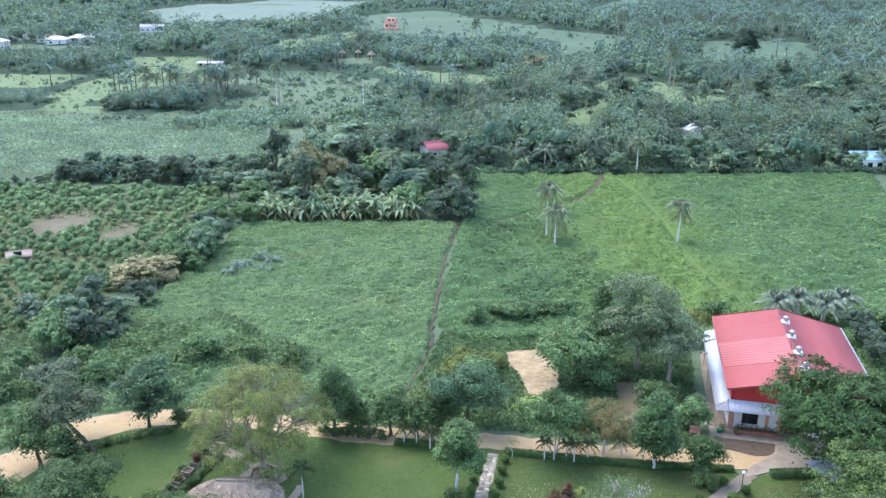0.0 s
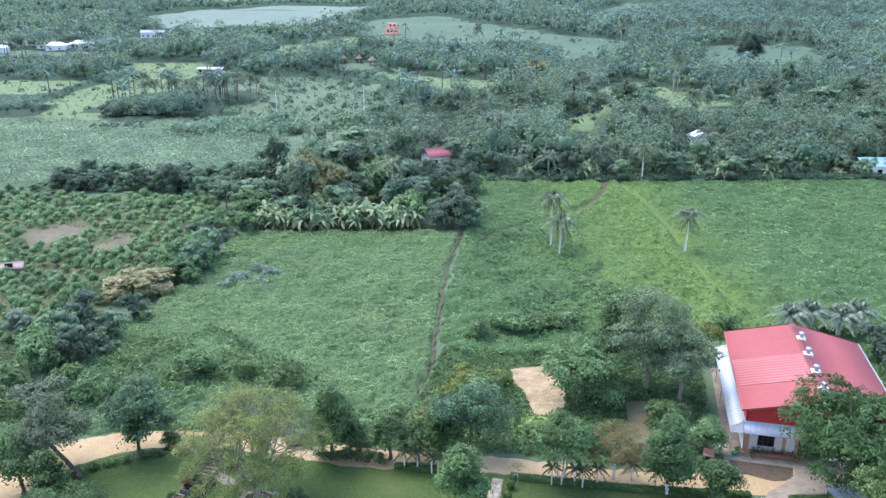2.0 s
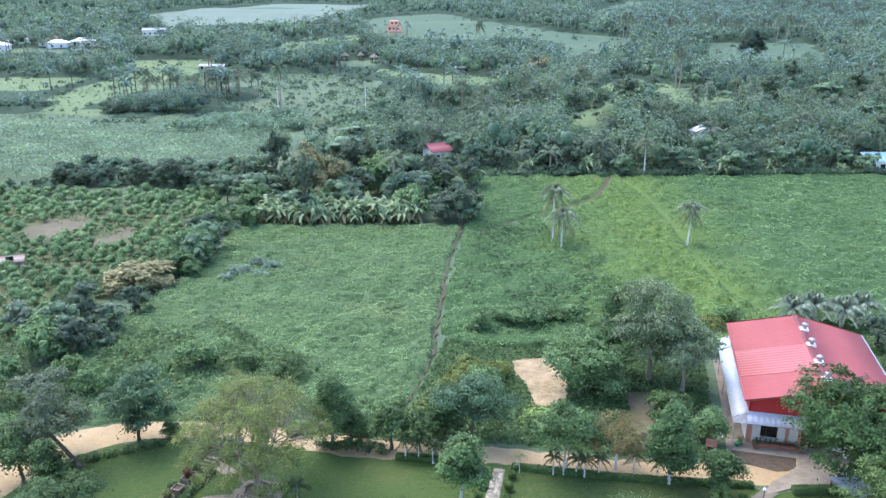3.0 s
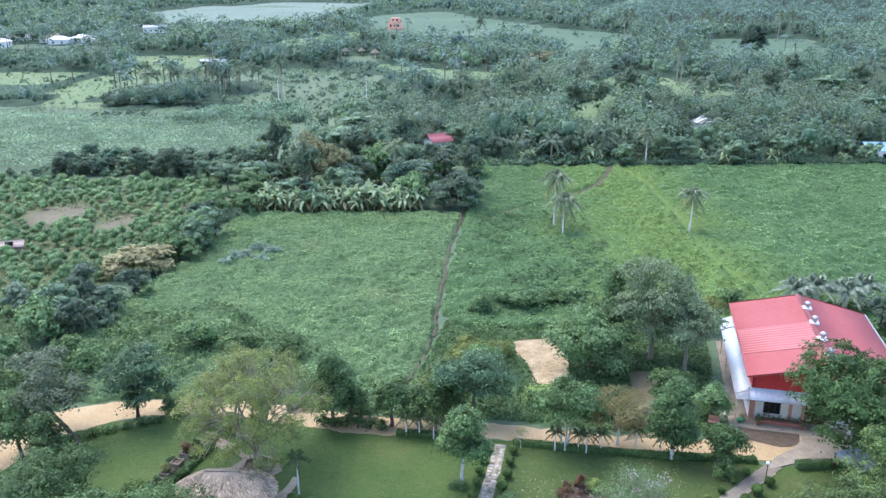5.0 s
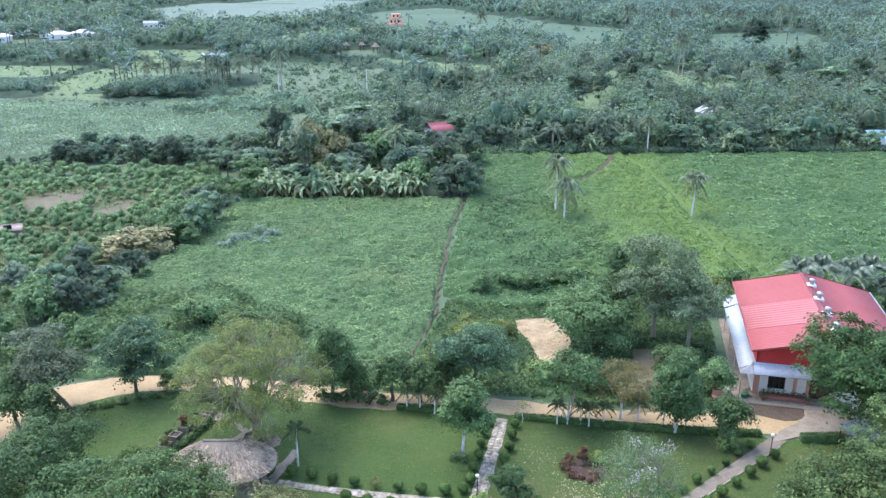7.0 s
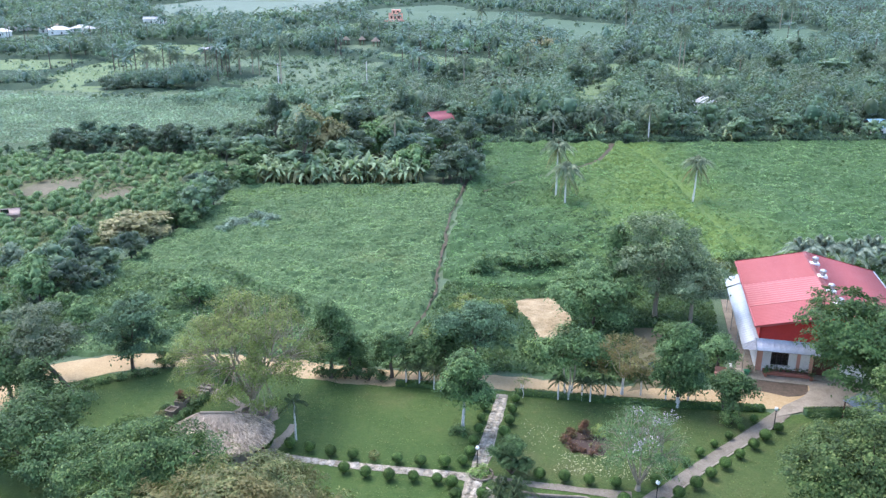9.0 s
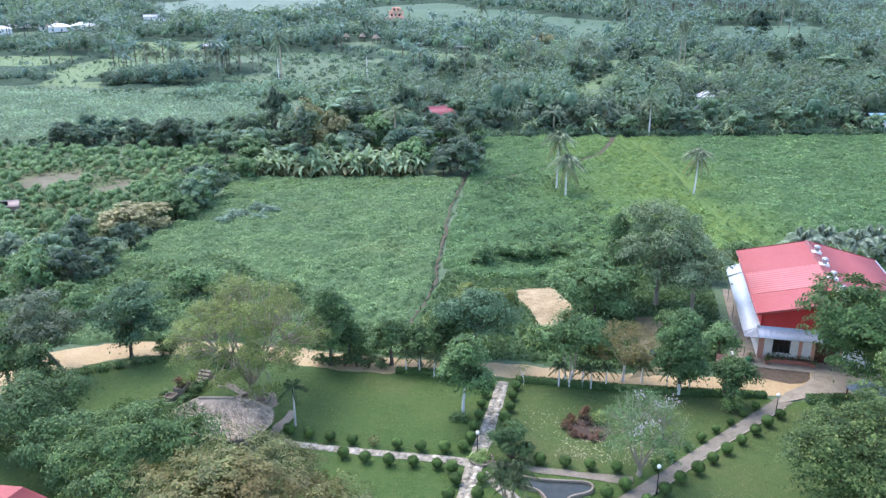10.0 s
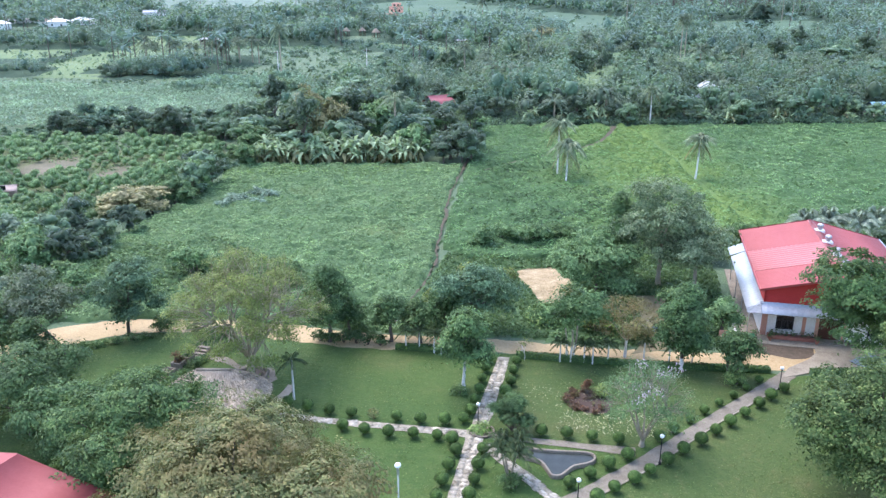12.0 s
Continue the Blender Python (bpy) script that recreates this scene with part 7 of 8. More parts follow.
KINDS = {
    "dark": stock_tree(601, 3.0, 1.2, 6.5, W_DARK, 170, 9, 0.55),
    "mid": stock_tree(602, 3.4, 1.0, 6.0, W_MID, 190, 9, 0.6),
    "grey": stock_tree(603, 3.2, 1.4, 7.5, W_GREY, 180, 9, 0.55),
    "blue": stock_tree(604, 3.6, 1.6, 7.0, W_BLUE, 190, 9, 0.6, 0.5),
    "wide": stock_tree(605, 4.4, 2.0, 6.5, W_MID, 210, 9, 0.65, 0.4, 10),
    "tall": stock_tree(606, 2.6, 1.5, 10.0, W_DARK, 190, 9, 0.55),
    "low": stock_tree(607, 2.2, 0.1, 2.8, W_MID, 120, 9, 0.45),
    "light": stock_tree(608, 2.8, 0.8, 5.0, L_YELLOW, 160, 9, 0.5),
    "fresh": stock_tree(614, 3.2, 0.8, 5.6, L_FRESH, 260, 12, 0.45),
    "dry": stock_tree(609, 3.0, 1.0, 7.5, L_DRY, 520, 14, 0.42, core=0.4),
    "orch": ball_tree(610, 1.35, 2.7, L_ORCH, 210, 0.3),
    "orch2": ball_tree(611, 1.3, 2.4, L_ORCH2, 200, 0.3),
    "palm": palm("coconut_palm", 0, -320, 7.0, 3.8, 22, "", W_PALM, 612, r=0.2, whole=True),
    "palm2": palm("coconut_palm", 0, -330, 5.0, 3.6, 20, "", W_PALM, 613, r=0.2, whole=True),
}
KNAME = {"dark": "dark green broadleaved tree", "mid": "leafy green tree", "grey": "grey-green tree", "blue": "blue-green spreading tree", "wide": "wide-crowned green tree", "tall": "tall slim dark tree", "low": "low bushy green tree", "light": "yellow-green tree", "fresh": "bright green leafy tree", "dry": "dry straw-coloured tree", "orch": "small rounded fruit tree", "orch2": "small light green fruit tree", "palm": "coconut palm", "palm2": "short coconut palm"}


def mesh_arrays(me):
    co = np.empty(len(me.vertices) * 3, np.float32)
    me.vertices.foreach_get("co", co)
    lo = np.empty(len(me.loops), np.int32)
    me.loops.foreach_get("vertex_index", lo)
    return co.reshape(-1, 3), lo.reshape(-1, 4)


def woodland(poly, n, mix, label, seed, smin, smax, gap, holes=()):
    """A dense wood as one growth for each leaf material."""
    rng = rng_of(seed)
    kinds, weights = list(mix), np.array(list(mix.values()), float)
    P = scatter(poly, n * 3, rng)
    for (cx, cy), r in holes:
        P = P[np.hypot(P[:, 0] - cx, P[:, 1] - cy) > r]
    done, bags = np.zeros((0, 2)), {}
    for x, y in P:
        if len(done) >= n:
            break
        if len(done) and (((done - (x, y)) ** 2).sum(1) < gap * gap).any():
            continue
        done = np.r_[done, [(x, y)]]
        ob = KINDS[kinds[rng.choice(len(kinds), p=weights / weights.sum())]]
        s = rng.uniform(smin, smax)
        m = np.array(pose(x, y, ground_z(x, y) - 0.1, 0, 0, rng.uniform(0, 360)) @ Matrix.Diagonal((s, s, s * rng.uniform(0.85, 1.2), 1)))
        for o in ob.children:
            if o.name.startswith("trunk") and y > 190 and "palm" not in ob.name:
                continue
            V, Q = mesh_arrays(o.data)
            bags.setdefault(o.data.materials[0], []).append((V @ m[:3, :3].T + m[:3, 3], Q))
    for mat, pieces in bags.items():
        V, Q = join(pieces)
        tagged(new("woodland", mesh_np("woodland", V, [Q], mat)), label, "woodland", kind="stuff")


def many(poly, n, mix, where, group, seed, smin=0.75, smax=1.3, gap=2.5, scale=1.0, free=None):
    """Trees of a mix of kinds over a stretch of land, none too close to the next."""
    rng = rng_of(seed)
    kinds, weights = list(mix), np.array(list(mix.values()), float)
    done = []
    for x, y in scatter(poly, n * 3, rng):
        if len(done) >= n:
            break
        if free and math.hypot(x - free[0], y - free[1]) < free[2]:
            continue
        if any((x - a) ** 2 + (y - b) ** 2 < gap * gap for a, b in done):
            continue
        done.append((x, y))
        k = kinds[rng.choice(len(kinds), p=weights / weights.sum())]
        s = rng.uniform(smin, smax) * scale
        place(KINDS[k], x, y, rng.uniform(0, 360), s, s * rng.uniform(0.85, 1.2), f"{KNAME[k]} {where}", group)


# tree line between the fallow field and the orchard
many([(-46, 82), (-41, 84), (-40, 98), (-36, 110), (-36, 122), (-40, 122), (-43, 110), (-47, 98)], 40, {"dark": 2, "fresh": 5, "mid": 2, "low": 3}, "in the line beside the orchard", "orchard tree line", 700, 0.6, 0.95, 1.7, free=(-41.5, 104.5, 7.0))
many([(-40, 122), (-36, 122), (-34, 138), (-38, 142), (-42, 138)], 16, {"dark": 2, "fresh": 4, "low": 4}, "in the line beside the orchard", "orchard tree line", 701, 0.55, 0.85, 1.7)
place(KINDS["dry"], -43.4, 105.6, 30, 1.25, 0.6, "broad straw-coloured tree at the orchard edge", "orchard tree line")
place(KINDS["dry"], -40.6, 107.2, 130, 1.05, 0.55, "broad straw-coloured tree at the orchard edge", "orchard tree line")
many([(-75, 62), (-48, 70), (-46, 84), (-52, 92), (-80, 84)], 24, {"fresh": 4, "grey": 1, "low": 3, "light": 1}, "beyond the dirt road", "roadside trees", 702, 0.5, 0.85)
many([(47, 72), (60, 68), (68, 86), (52, 90), (47, 84)], 12, {"mid": 3, "dark": 3, "low": 3}, "behind the hall", "trees behind the hall", 714, 0.6, 0.95, 2.6)
# orchard in rows
ORCH = [(-95, 100), (-53, 90), (-47, 100), (-44, 112), (-42, 124), (-42, 138), (-44, 160), (-92, 160)]
BARE = (((-68, 136), 5.5, 7.5), ((-56, 130), 3.2, 6.5), ((-60, 146), 2.4, 3.0), ((-51, 148), 2.0, 3.5))
rr = rng_of(77)
fruit = []
for a in np.arange(-98, -36, 2.45):
    for b in np.arange(88, 166, 2.6):
        x, y = a + (b - 88) * 0.12 + rr.uniform(-0.35, 0.35), b + rr.uniform(-0.35, 0.35)
        if not inside(ORCH, np.array([x]), np.array([y]))[0] or any(((x - c[0]) / p) ** 2 + ((y - c[1]) / q) ** 2 < rr.uniform(0.6, 1.1) for c, p, q in BARE) or rr.uniform() < 0.07:
            continue
        k, s = "orch" if rr.uniform() < 0.6 else "orch2", rr.uniform(0.5, 0.92)
        fruit.append((x, y, k, s, s * rr.uniform(0.8, 1.15), rr.uniform(0, 360)))
near = [f for f in fruit if f[1] < 128][:290]
for x, y, k, s, h, turn in near:
    place(KINDS[k], x, y, turn, s, h, f"{KNAME[k]} in the orchard", "orchard trees")
bags = {}
for x, y, k, s, h, turn in fruit:
    if (x, y, k, s, h, turn) not in near:
        m = np.array(pose(x, y, ground_z(x, y) - 0.1, 0, 0, turn) @ Matrix.Diagonal((s, s, h, 1)))
        for o in KINDS[k].children:
            V, Q = mesh_arrays(o.data)
            bags.setdefault(o.data.materials[0], []).append((V @ m[:3, :3].T + m[:3, 3], Q))
for mat, pieces in bags.items():
    tagged(new("orchard_rows", mesh_np("orchard_rows", *(lambda v, q: (v, [q]))(*join(pieces)), mat)), "small rounded fruit trees in rows at the back of the orchard", "fruit trees", kind="stuff")
sheet("bare_earth", [(-73, 131), (-64, 128), (-63, 138), (-66, 144), (-72, 142)], 0.05, M_CLAY, "bare pinkish earth in the orchard", "bare earth", jag=0.8, seed=31)
sheet("bare_earth", [(-58.5, 124), (-54, 124), (-53.5, 136), (-57, 137)], 0.05, M_CLAY, "bare pinkish earth in the orchard", "bare earth", jag=0.6, seed=32)
# bananas at the far end of the fallow field
for k, x in enumerate((-32.6, -30.6, -28.9, -26.4, -24.6, -22.2, -20.6, -16.8, -15.2, -12.6, -10.9, -8.6, -6.9, -5.2)):
    q = rng_of(800 + k)
    banana(x, 138.2 + 0.9 * (k % 2) + q.uniform(-0.5, 0.5), 800 + k, q.uniform(1.0, 1.3))
    banana(x + q.uniform(-0.6, 0.8), 141.0 + q.uniform(-0.6, 0.8), 860 + k, q.uniform(1.0, 1.35), 3)
for k in range(14):
    q = rng_of(830 + k)
    banana(20 + 5.2 * k + q.uniform(-2, 2), 175.5 + q.uniform(-1.0, 3.0), 830 + k, q.uniform(0.8, 1.1))
many([(-42, 142), (-35, 141), (4, 141), (6, 148), (8, 170), (-10, 175), (-42, 168)], 60, {"dark": 2, "mid": 3, "fresh": 3, "blue": 1, "tall": 1, "low": 2, "wide": 2}, "in the thicket behind the bananas", "thicket trees", 703, 0.75, 1.25)
many([(-1, 138), (5, 137.5), (6, 146), (0, 146)], 7, {"dark": 3, "mid": 4, "wide": 2}, "in the thicket behind the bananas", "thicket trees", 713, 0.8, 1.2, 1.8)
place(KINDS["dry"], -26, 153, 10, 1.2, 1.65, "dry straw-coloured tree in the thicket", "thicket trees")
place(KINDS["dry"], -21, 151.5, 80, 1.0, 1.35, "dry straw-coloured tree in the thicket", "thicket trees")
place(KINDS["dry"], 40, 330, 80, 2.2, 1.4, "pale dry bamboo clump", "thicket trees")
many([(6, 172), (150, 174), (150, 184), (6, 182)], 62, {"dark": 3, "mid": 4, "blue": 2, "low": 4, "wide": 1, "palm2": 1}, "at the edge of the woods", "wood edge trees", 704, 0.7, 1.1, 1.8)
HOLES = (((-1.1, 184), 4.6), ((67, 203.5), 4.2), ((99, 174), 6), ((-37, 222), 14), ((94, 284), 12))
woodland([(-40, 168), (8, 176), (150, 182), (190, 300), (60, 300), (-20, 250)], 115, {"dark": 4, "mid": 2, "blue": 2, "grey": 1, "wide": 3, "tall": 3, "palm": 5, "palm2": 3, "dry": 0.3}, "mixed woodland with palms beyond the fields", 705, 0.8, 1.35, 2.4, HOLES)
many([(-82, 163), (-56, 165), (-54, 173), (-82, 171)], 44, {"dark": 4, "mid": 2, "blue": 2, "low": 1}, "along the back of the orchard", "orchard back row", 706, 0.5, 0.8, 1.5)
many([(-56, 162), (-42, 158), (-40, 170), (-56, 172)], 26, {"dark": 3, "mid": 3, "low": 2}, "along the back of the orchard", "orchard back row", 707, 0.5, 0.9, 1.6)
many([(-104, 158), (-80, 158), (-80, 168), (-104, 164)], 30, {"mid": 2, "low": 4}, "along the back of the orchard", "orchard back row", 708, 0.4, 0.6, 1.6)
for k in range(16):
    q = rng_of(960 + k)
    place(KINDS["palm"], -102 + 2.6 * k + q.uniform(-1, 1), 279 + q.uniform(-4, 5), 40 * k, 1.0, q.uniform(0.85, 1.2), "coconut palm in a far row", "far palm row")
for x, y in ((-5.2, 183.6), (-2.2, 181.8), (1.8, 182.8), (4.0, 185.5)):
    place(KINDS["low"], x, y, x * 40, 0.95, 0.85, "low bushy green tree before the red-roofed house", "wood edge trees")
plant_tree("tree", 147, 388, 6.4, 2.6, 15.0, "large lone dark tree on the far hillside", L_LONE, 991, n_lobes=14, clumps=420, per=14, clump_r=1.1, leaf=0.9, r=0.5, core=0.75)
place(KINDS["tall"], 23.5, 236, 0, 1.3, 1.0, "dark conical tree in the woods", "lone trees")
for x, y in ((190, 452), (186, 456), (150, 470), (87, 300), (90, 305), (-50, 252), (104, 470), (109, 474), (20, 420)):
    place(KINDS["palm"], x, y, x * 7, 1.0, 1.9, "very tall coconut palm far off", "lone trees")

# ---------------------------------------------------------------- maize field and far land
CORN = [(-175, 168), (-100, 170), (-42, 172), (-41, 196), (-45, 222), (-100, 230), (-160, 238), (-190, 238)]


def maize():
    rng = rng_of(90)
    rows = []
    for v in np.arange(0, 150, 3.6):
        u = np.arange(0, 170, 0.3)
        x = -190 + u + rng.normal(0, 0.08, len(u)) + 0.15 * v
        y = 165 + v * 0.55 + 0.10 * u * 0 + rng.normal(0, 0.08, len(u)) + 1.5 * wave(u, u * 0 + v, 91, 25)
        rows.append(np.c_[x, y])
    p = np.concatenate(rows)
    p = p[inside(CORN, p[:, 0], p[:, 1])]
    z = land(p[:, 0], p[:, 1])
    idx = np.repeat(np.arange(len(p)), 2)
    P = np.c_[p[idx] + rng.normal(0, 0.15, (len(idx), 2)), z[idx] + rng.uniform(0.7, 1.5, len(idx))]
    V, Q = kites(P, 0.95, rng, rng.normal(size=(len(idx), 3)) * [1, 1, 0.2] + [0, 0, 0.5], 0.6, 0.3, 0, along=True)
    tagged(new("maize_crop", mesh_np("maize_crop", V, [Q], L_CORN)), "pale green maize crop in long rows", "maize", kind="stuff")


maize()


def cane():
    """Tall reedy growth behind the maize."""
    rng = rng_of(88)
    p = scatter([(-78, 222), (-45, 220), (-36, 226), (-44, 246), (-60, 243), (-70, 236)], 7000, rng)
    p = p[wave(p[:, 0], p[:, 1], 89, 5) > rng.uniform(-1.0, 0.3, len(p))]
    z = land(p[:, 0], p[:, 1]) + rng.uniform(0.5, 2.2, len(p)) * (1 + 0.3 * wave(p[:, 0], p[:, 1], 87, 6))
    V, Q = kites(np.c_[p, z], 1.5, rng, rng.normal(size=(len(p), 3)) * [1, 1, 0.3] + [0, 0, 0.9], 0.6, 0.3, 0.2, along=True)
    tagged(new("cane_thicket", mesh_np("cane_thicket", V, [Q], L_CANE)), "grey-green cane thicket behind the maize", "cane", kind="stuff")


cane()
for k in range(11):
    q = rng_of(980 + k)
    kind = ("grey", "low", "grey")[k % 3]
    place(KINDS[kind], -104 + 2.1 * k + q.uniform(-0.8, 0.8), 251 + q.uniform(-2.5, 2.5), 50 * k, q.uniform(0.6, 0.8), q.uniform(0.55, 0.7), f"{KNAME[kind]} in the scrub behind the maize", "scrub behind the maize")
# low growth under the woods
WOODS = [(6, 173), (150, 175), (188, 298), (107, 292), (94, 257), (78, 260), (60, 266), (56, 294), (-18, 248), (-40, 168)]
lumpy("undergrowth", WOODS, 1.3, "dense green undergrowth between the woodland trees", 70, M_SCRUB, 1.6, "undergrowth", 3.0)
tufts("undergrowth", WOODS, 7000, 0.9, W_DARK, "leafy undergrowth between the woodland trees", 71, 1.2, up=0.7, mat=(1.3, 70, 3.0))
tufts("undergrowth", [(6, 171.5), (150, 173), (150, 178), (6, 177)], 9000, 0.6, W_MID, "low scrub along the woods' edge", 72, 0.9, up=0.8, mat=(1.3, 70, 3.0))
sheet("orchard_soil", [(-98, 98), (-54, 88), (-47, 98), (-42, 112), (-40, 124), (-40, 138), (-43, 162), (-98, 162)], 0.03, M_ORCH, "weedy brownish soil under the fruit trees", "soil", jag=0.8, seed=33)


SWATH = [(-128, 250), (-104, 247), (-112, 268), (-114, 292), (-100, 300), (-96, 338), (-112, 405), (-152, 398), (-133, 351), (-136, 297)]
WEST_BAND = [(-152, 283), (-140, 300), (-140, 330), (-150, 337), (-200, 332), (-200, 296)]
BEHIND_MAIZE = [(-195, 239), (-100, 232), (-42, 224), (-30, 232), (-42, 258), (-74, 251), (-100, 246), (-195, 248)]
SCRUBLAND = [(-72, 256), (-40, 254), (-25, 232), (-14, 262), (-20, 312), (-45, 350), (-92, 350), (-92, 300), (-66, 292)]
PALE_BAND = [(-32, 376), (4, 346), (32, 337), (25, 299), (-5, 312), (-24, 344)]
TERRACES = [(-67, 690), (-1, 735), (70, 571), (76, 500), (6, 466), (-44, 532)]
HILL_FIELD = [(150, 470), (203, 454), (186, 386), (130, 386)]
TOP_FIELD = [(107, 606), (222, 785), (210, 928), (138, 756)]
GLADE = [(58, 306), (79, 340), (94, 310), (104, 278), (93, 258), (78, 262), (62, 268)]
MID_FIELD = [(36, 585), (81, 528), (112, 494), (111, 460), (64, 405), (62, 441), (69, 456), (35, 509)]
STRIPE = [(-99, 483), (-52, 548), (-45, 503), (-86, 431)]
SLOPE = [(33, 217), (50, 264), (57, 252), (42, 214)]
HAZED_FIELDS = [(-262, 740), (-175, 920), (-70, 930), (-100, 650), (-200, 606)]
VILLAGE = [(-262, 425), (-178, 418), (-180, 452), (-262, 462)]
HOUSE_PLOTS = [(-210, 528), (-176, 528), (-176, 556), (-210, 556)]
SHED_PLOT = [(-112, 346), (-90, 346), (-90, 370), (-112, 370)]
HUT_PLOT = [(-50, 372), (-26, 366), (-26, 398), (-50, 402)]
GROVE = [(120, 522), (152, 500), (210, 484), (268, 498), (480, 640), (480, 980), (232, 980), (224, 785), (107, 606)]


def draped(name, poly, z, step, material, label, category):
    """A field that follows the lie of the land, with an uneven edge."""
    P = np.asarray(poly, float)
    (x0, y0), (x1, y1) = P.min(0) - step, P.max(0) + step
    X, Y = np.meshgrid(np.arange(x0, x1, step), np.arange(y0, y1, step), indexing="ij")
    x, y = X.ravel(), Y.ravel()
    ok = inside(poly, x + 3 * wave(x, y, 9, 9.0), y + 3 * wave(x, y, 8, 9.0)).reshape(X.shape)
    V = np.stack([X, Y, np.where(ok, land(X, Y) + z, land(X, Y) - 0.3)], -1).reshape(-1, 3)
    n = X.shape[1]
    i, j = np.meshgrid(np.arange(X.shape[0] - 1), np.arange(n - 1), indexing="ij")
    keep = (ok[:-1, :-1] | ok[1:, :-1] | ok[1:, 1:] | ok[:-1, 1:]).ravel()
    Q = np.stack([i * n + j, (i + 1) * n + j, (i + 1) * n + j + 1, i * n + j + 1], -1).reshape(-1, 4)[keep]
    tagged(new(name, mesh_np(name, V, [Q], material, smooth=True)), label, category, kind="structure")


for poly in (SWATH, WEST_BAND, PALE_BAND, GLADE, STRIPE):
    draped("meadow", poly, 0.15, 3.0, M_MEADOW, "light green grazed meadow among the far trees", "meadow")
draped("meadow", SLOPE, 2.0, 2.0, M_MEADOW, "light green grassy slope among the woods", "meadow")
for poly in (HILL_FIELD, TOP_FIELD, TERRACES, MID_FIELD):
    draped("far_field", poly, 0.15, 5.0, M_FARFIELD, "smooth green field on the far slope", "field")
# no paddies known here: plain far fields with haze painted in as paleness
draped("paddy", HAZED_FIELDS, 0.15, 8.0, M_HAZEFIELD, "far fields across the plain, paled to imitate haze", "paddy")


def far_meadow():
    """Tussocks and scattered bushes over the far grassland."""
    rng = rng_of(64)
    p = np.concatenate([scatter(poly, n, rng) for poly, n in ((SWATH, 1500), (WEST_BAND, 500), (BEHIND_MAIZE, 3000), (SCRUBLAND, 6000), (PALE_BAND, 600), (GLADE, 800))])
    p = p[wave(p[:, 0], p[:, 1], 65, 12) + 0.6 * wave(p[:, 0], p[:, 1], 66, 40) > rng.uniform(-0.8, 0.5, len(p))]
    V, Q = kites(np.c_[p, land(p[:, 0], p[:, 1]) + 0.25], rng.uniform(0.5, 1.3, len(p)), rng, rng.normal(size=(len(p), 3)) * [1, 1, 0.2] + [0, 0, 2.0], 0.6, 0.6, 0)
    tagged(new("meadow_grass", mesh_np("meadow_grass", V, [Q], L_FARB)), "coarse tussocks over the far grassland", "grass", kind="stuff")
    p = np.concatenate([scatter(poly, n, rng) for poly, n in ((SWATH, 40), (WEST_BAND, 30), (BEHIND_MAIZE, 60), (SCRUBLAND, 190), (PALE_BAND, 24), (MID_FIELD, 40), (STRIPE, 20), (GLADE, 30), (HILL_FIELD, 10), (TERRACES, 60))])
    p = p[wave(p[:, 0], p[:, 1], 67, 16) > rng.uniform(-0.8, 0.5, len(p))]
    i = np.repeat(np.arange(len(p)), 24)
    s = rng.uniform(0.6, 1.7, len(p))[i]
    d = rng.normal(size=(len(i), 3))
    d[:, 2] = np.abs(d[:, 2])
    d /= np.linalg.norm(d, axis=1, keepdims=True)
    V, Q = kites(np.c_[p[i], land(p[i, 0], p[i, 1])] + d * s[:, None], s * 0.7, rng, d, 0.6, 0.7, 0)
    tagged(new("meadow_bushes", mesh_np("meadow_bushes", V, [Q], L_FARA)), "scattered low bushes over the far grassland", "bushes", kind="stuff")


far_meadow()


FAR_OPEN = (SWATH, WEST_BAND, BEHIND_MAIZE, SCRUBLAND, PALE_BAND, TERRACES, HILL_FIELD, TOP_FIELD, GLADE, MID_FIELD, STRIPE, SLOPE, HAZED_FIELDS, VILLAGE, HOUSE_PLOTS, SHED_PLOT, HUT_PLOT)


def wooded(X, Y, behind=0.0):
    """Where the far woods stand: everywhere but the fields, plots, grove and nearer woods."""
    x, y = X + 2.5 * wave(X, Y, 96, 8) + 2 * wave(X, Y, 94, 20), Y + 2.5 * wave(X, Y, 93, 8)
    x, y = x * (1 + behind / Y), y + behind
    ok = Y > 240
    for poly in FAR_OPEN + (() if np.any(behind) else (GROVE,)):
        ok &= ~inside(poly, x, y)
    return ok & ~inside(WOODS, X, Y)


def far_floor():
    """The dark low growth under the far woods and the grove."""
    X, Y = np.meshgrid(np.arange(-600, 600, 7.0), np.arange(240, 1000, 7.0), indexing="ij")
    x, y = X.ravel(), Y.ravel()
    ok = ((wooded(x, y) | inside(GROVE, x, y)) & (np.abs(x) < 0.62 * y + 20)).reshape(X.shape)
    V = np.stack([X, Y, np.where(ok, land(X, Y) + 1.2 + 0.9 * wave(X, Y, 92, 9), land(X, Y) - 0.5)], -1).reshape(-1, 3)
    n = X.shape[1]
    i, j = np.meshgrid(np.arange(X.shape[0] - 1), np.arange(n - 1), indexing="ij")
    keep = (ok[:-1, :-1] | ok[1:, :-1] | ok[1:, 1:] | ok[:-1, 1:]).ravel()
    Q = np.stack([i * n + j, (i + 1) * n + j, (i + 1) * n + j + 1, i * n + j + 1], -1).reshape(-1, 4)[keep]
    tagged(new("undergrowth", mesh_np("undergrowth", V, [Q], M_SCRUB, smooth=True)), "dark scrub under the far woods", "undergrowth", kind="stuff")


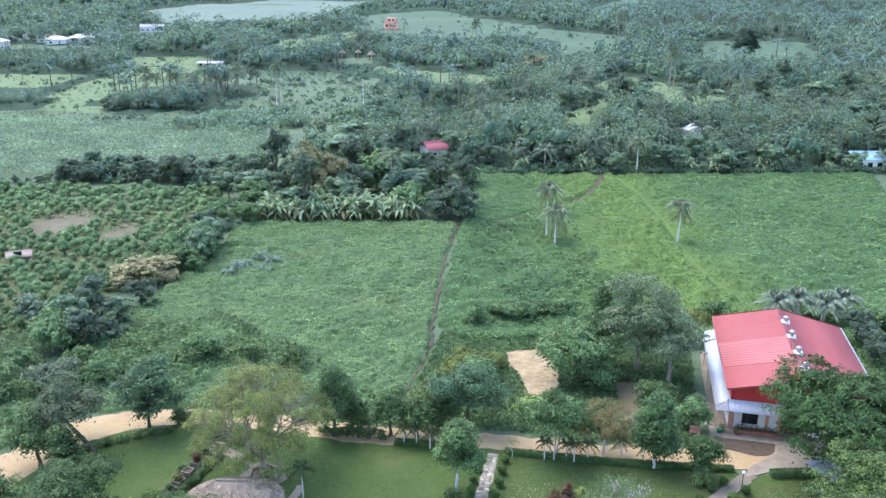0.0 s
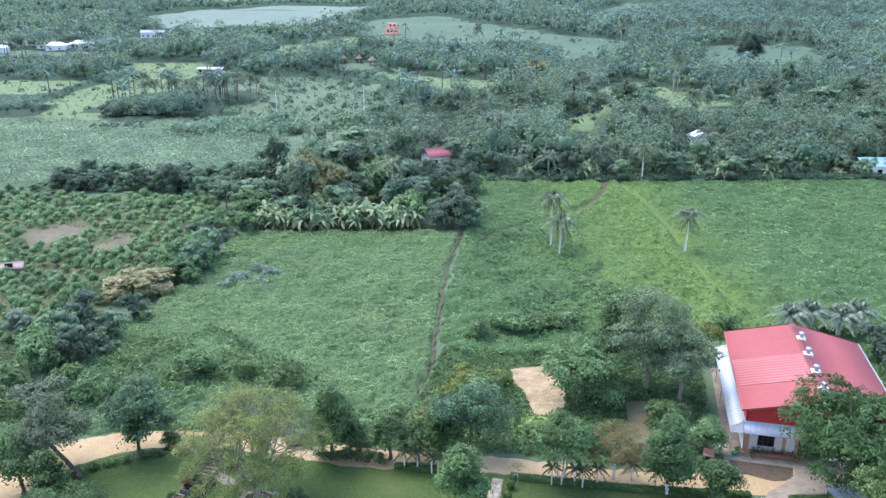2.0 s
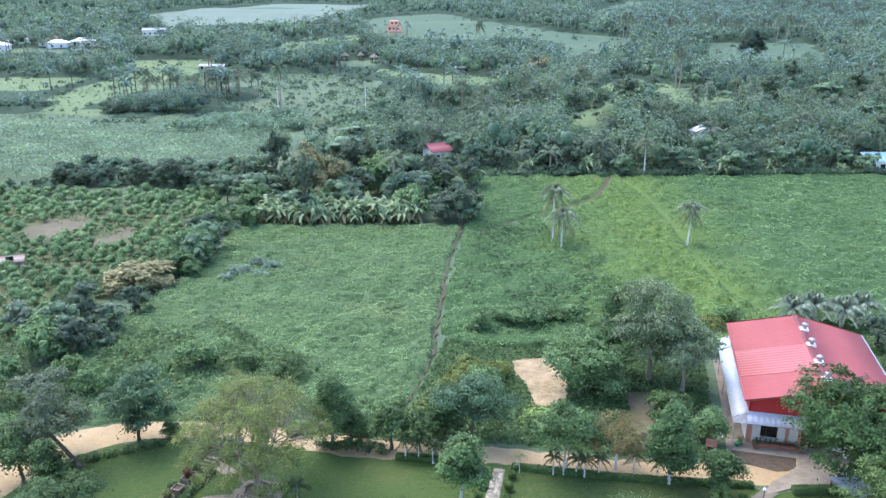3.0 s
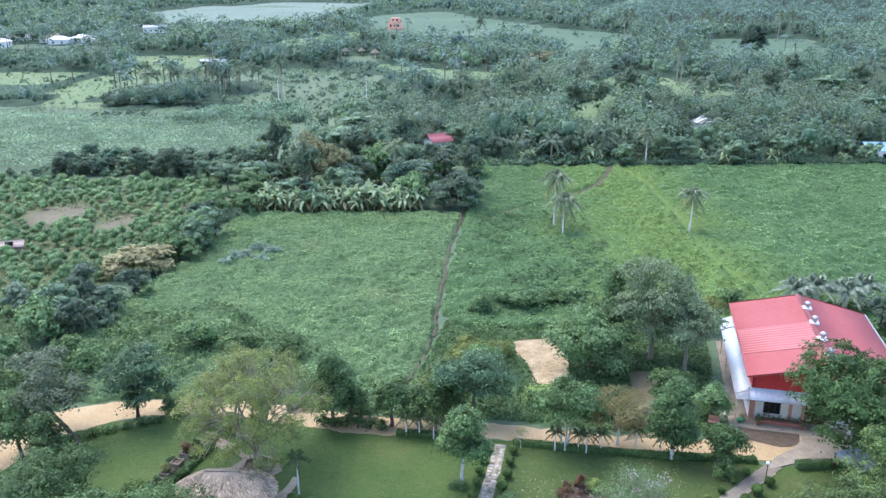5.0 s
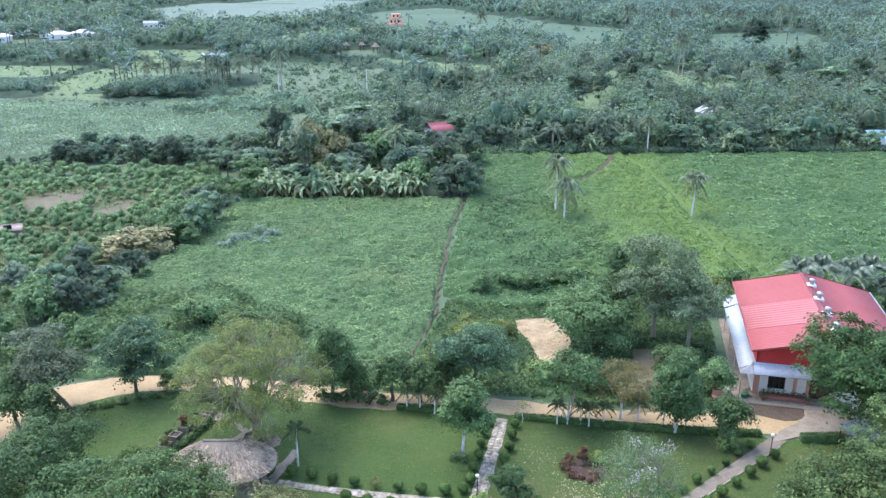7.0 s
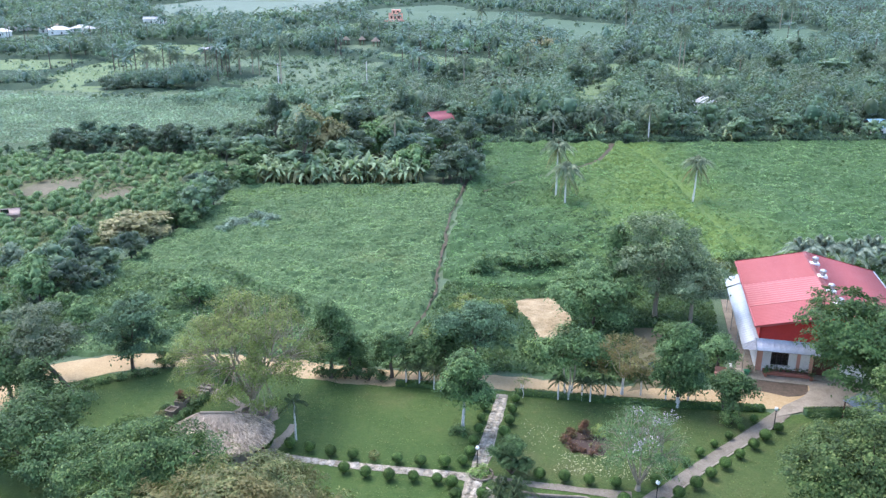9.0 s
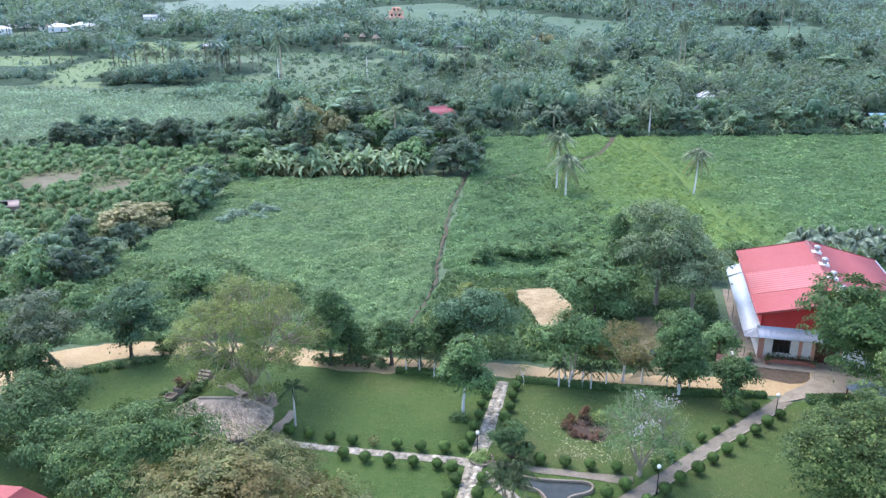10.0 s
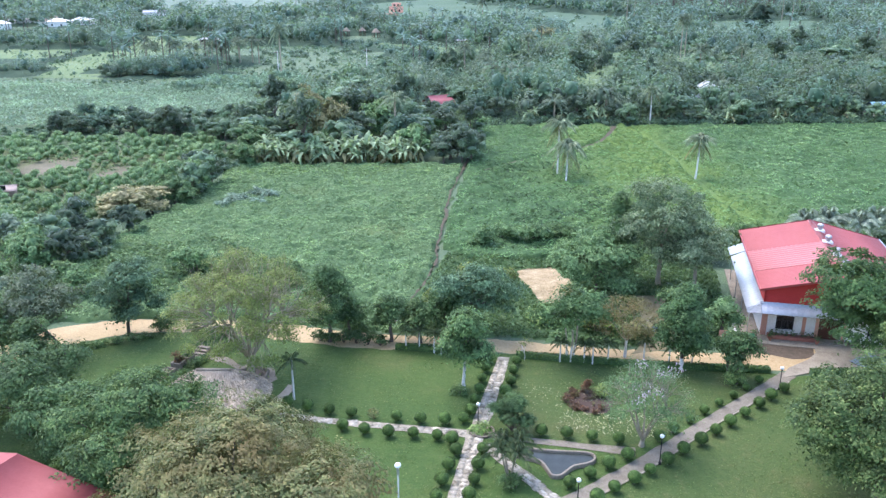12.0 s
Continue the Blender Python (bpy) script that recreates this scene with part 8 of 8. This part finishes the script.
far_floor()
ROWS_FAR = (((-103, 252), (-78, 252), 3.0, 40), ((-104, 262), (-84, 268), 5.0, 40), ((-150, 255), (-128, 262), 3.5, 40), ((-60, 300), (-30, 330), 14.0, 22), ((-50, 262), (-24, 290), 12.0, 20), ((-44, 405), (30, 405), 4.0, 36))


def far_woods():
    """Countless distant trees, crown to crown outside the fields."""
    rng = rng_of(95)
    P, y = [], 177.0
    while y < 1000:
        gap = 3.9 + max(0, y - 246) / 115
        x = np.arange(-0.60 * y - 20, 0.60 * y + 20, gap)
        P.append(np.c_[x + rng.uniform(-0.45, 0.45, len(x)) * gap, y + rng.uniform(-0.5, 0.5, len(x)) * gap, np.full(len(x), gap)])
        y += gap * 0.95
    P = np.concatenate(P)
    close = inside(WOODS, P[:, 0], P[:, 1])
    for (cx, cy), r in HOLES:
        close &= np.hypot(P[:, 0] - cx, P[:, 1] - cy) > r
    P = P[(wooded(P[:, 0], P[:, 1]) | close) & ~inside(GLADE, P[:, 0], P[:, 1]) & ~inside(SLOPE, P[:, 0], P[:, 1])]
    dense = wave(P[:, 0], P[:, 1], 97, 26) + 0.6 * wave(P[:, 0], P[:, 1], 98, 70) + np.clip(P[:, 0] / 200, -0.3, 0.4)
    P = P[(dense > rng.uniform(-1.9, -0.3, len(P))) & ~(inside(WOODS, P[:, 0], P[:, 1]) & (rng.uniform(size=len(P)) < 0.22))]
    for (ax, ay), (bx, by), w, m in ROWS_FAR:
        q = rng.uniform(size=m)
        P = np.r_[P, np.c_[ax + (bx - ax) * q + rng.normal(0, w * 0.4, m), ay + (by - ay) * q + rng.normal(0, w * 0.4, m), np.full(m, 3.4)]]
    x, y = P[:, 0], P[:, 1]
    n = len(x)
    z = land(x, y)
    size = np.minimum(P[:, 2], 5.6) * rng.uniform(0.38, 0.95, n) * (1 + 0.28 * wave(x, y, 91, 30))
    size = np.where(inside(WOODS, x, y), size * 1.02, size)
    # low growth along the near side of the fields
    for step, low in ((0.14, 0.62), (0.09, 0.5), (0.045, 0.4)):
        size = np.where(wooded(x, y, step * y) | inside(WOODS, x, y), size, np.minimum(size, low * np.minimum(P[:, 2], 5.0) * 0.62))
        size = np.where(inside(GLADE, x * (1 + step), y * (1 + step)) | inside(SLOPE, x * (1 + step), y * (1 + step)), np.minimum(size, 2.2 * low), size)
    tall = rng.uniform(0.75, 1.3, n) * (1 + 0.25 * wave(x, y, 90, 24))
    # low bushes before the houses in the wood
    for (cx, cy), r in HOLES[:3]:
        size = np.where((np.abs(x - cx * y / cy) < 5.5) & (y < cy) & (y > cy - 30), np.minimum(size, 1.0), size)
    lift = size * tall * np.where(inside(WOODS, x, y), 1.2, 1.05) + np.where(inside(WOODS, x, y), 0.6, 0.2)
    v = wave(x, y, 89, 18) + 0.5 * wave(x, y, 88, 6) + rng.normal(0, 0.55, n)
    kind = np.digitize(v, [-0.35, 0.12, 0.55]) + 4 * inside(WOODS, x, y)
    for k, (m, label) in enumerate(((L_FARA, "distant dark green woodland trees"), (L_FARC, "distant woodland trees with haze-blue leaves"), (L_FARB, "distant green woodland trees"), (L_FARD, "distant woodland trees with haze-grey leaves"), (W_DARK, "dark green trees of the wood"), (W_BLUE, "blue-green trees of the wood"), (W_MID, "green trees of the wood"), (W_GREY, "grey-green trees of the wood"))):
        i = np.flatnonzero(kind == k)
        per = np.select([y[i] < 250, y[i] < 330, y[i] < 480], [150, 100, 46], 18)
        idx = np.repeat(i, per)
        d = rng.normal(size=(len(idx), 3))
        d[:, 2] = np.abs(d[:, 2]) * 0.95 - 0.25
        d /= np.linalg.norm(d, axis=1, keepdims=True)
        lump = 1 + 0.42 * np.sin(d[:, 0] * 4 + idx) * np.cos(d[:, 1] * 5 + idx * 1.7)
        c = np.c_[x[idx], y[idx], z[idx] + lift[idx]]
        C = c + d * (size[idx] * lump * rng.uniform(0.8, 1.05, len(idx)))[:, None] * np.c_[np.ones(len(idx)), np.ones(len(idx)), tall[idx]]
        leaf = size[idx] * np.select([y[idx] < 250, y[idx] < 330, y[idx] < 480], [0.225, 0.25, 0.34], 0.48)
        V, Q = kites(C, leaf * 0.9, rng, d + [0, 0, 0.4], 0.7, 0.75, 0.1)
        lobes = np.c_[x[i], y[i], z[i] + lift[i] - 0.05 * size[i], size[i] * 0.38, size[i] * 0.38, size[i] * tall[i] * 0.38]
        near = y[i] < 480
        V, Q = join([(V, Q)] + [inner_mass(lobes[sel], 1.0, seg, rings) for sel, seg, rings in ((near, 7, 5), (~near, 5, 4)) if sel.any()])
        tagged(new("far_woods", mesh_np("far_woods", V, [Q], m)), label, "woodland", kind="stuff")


far_woods()


def far_palms():
    """The coconut grove on the far slope, planted in rough rows."""
    rng = rng_of(99)
    X, Y = np.meshgrid(np.arange(100, 490, 7.6), np.arange(450, 990, 8.2), indexing="ij")
    x, y = X.ravel() + rng.uniform(-2.2, 2.2, X.size), Y.ravel() + rng.uniform(-2.2, 2.2, X.size)
    ok = inside(GROVE, x, y) & (x < 0.62 * y + 10)
    x, y = x[ok], y[ok]
    q = np.c_[rng.uniform(-0.58, 0.58, 900), 262 + 330 * rng.uniform(0, 1, 900) ** 1.3]
    q[:, 0] *= q[:, 1]
    q = q[wooded(q[:, 0], q[:, 1]) & (wave(q[:, 0], q[:, 1], 86, 22) > rng.uniform(-0.4, 0.8, 900))]
    x, y = np.r_[x, q[:, 0]], np.r_[y, q[:, 1]]
    z = land(x, y) + rng.uniform(7, 11, len(x))
    per = 24
    idx = np.repeat(np.arange(len(x)), per)
    a = rng.uniform(0, 2 * np.pi, len(idx))
    el = rng.uniform(-0.6, 0.7, len(idx))
    d = np.c_[np.cos(a) * np.cos(el), np.sin(a) * np.cos(el), np.sin(el)]
    P = np.c_[x[idx], y[idx], z[idx]] + d * 1.9
    V, Q = kites(P, 3.7, rng, d, 0.95, 0.15, 0.15, along=True)
    t = [tube([(px, py, pz - 12), (px, py, pz)], [0.22, 0.16], 4) for px, py, pz in zip(x, y, z)]
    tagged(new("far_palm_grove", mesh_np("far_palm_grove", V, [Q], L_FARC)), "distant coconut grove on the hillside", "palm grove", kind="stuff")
    V, Q = join(t)
    tagged(new("far_palm_trunks", mesh_np("far_palm_trunks", V, [Q], M_BARK)), "trunks of the distant coconut grove", "palm grove", kind="stuff")


far_palms()


for ob in KINDS.values():
    for o in (*ob.children_recursive, ob):
        bpy.data.objects.remove(o)
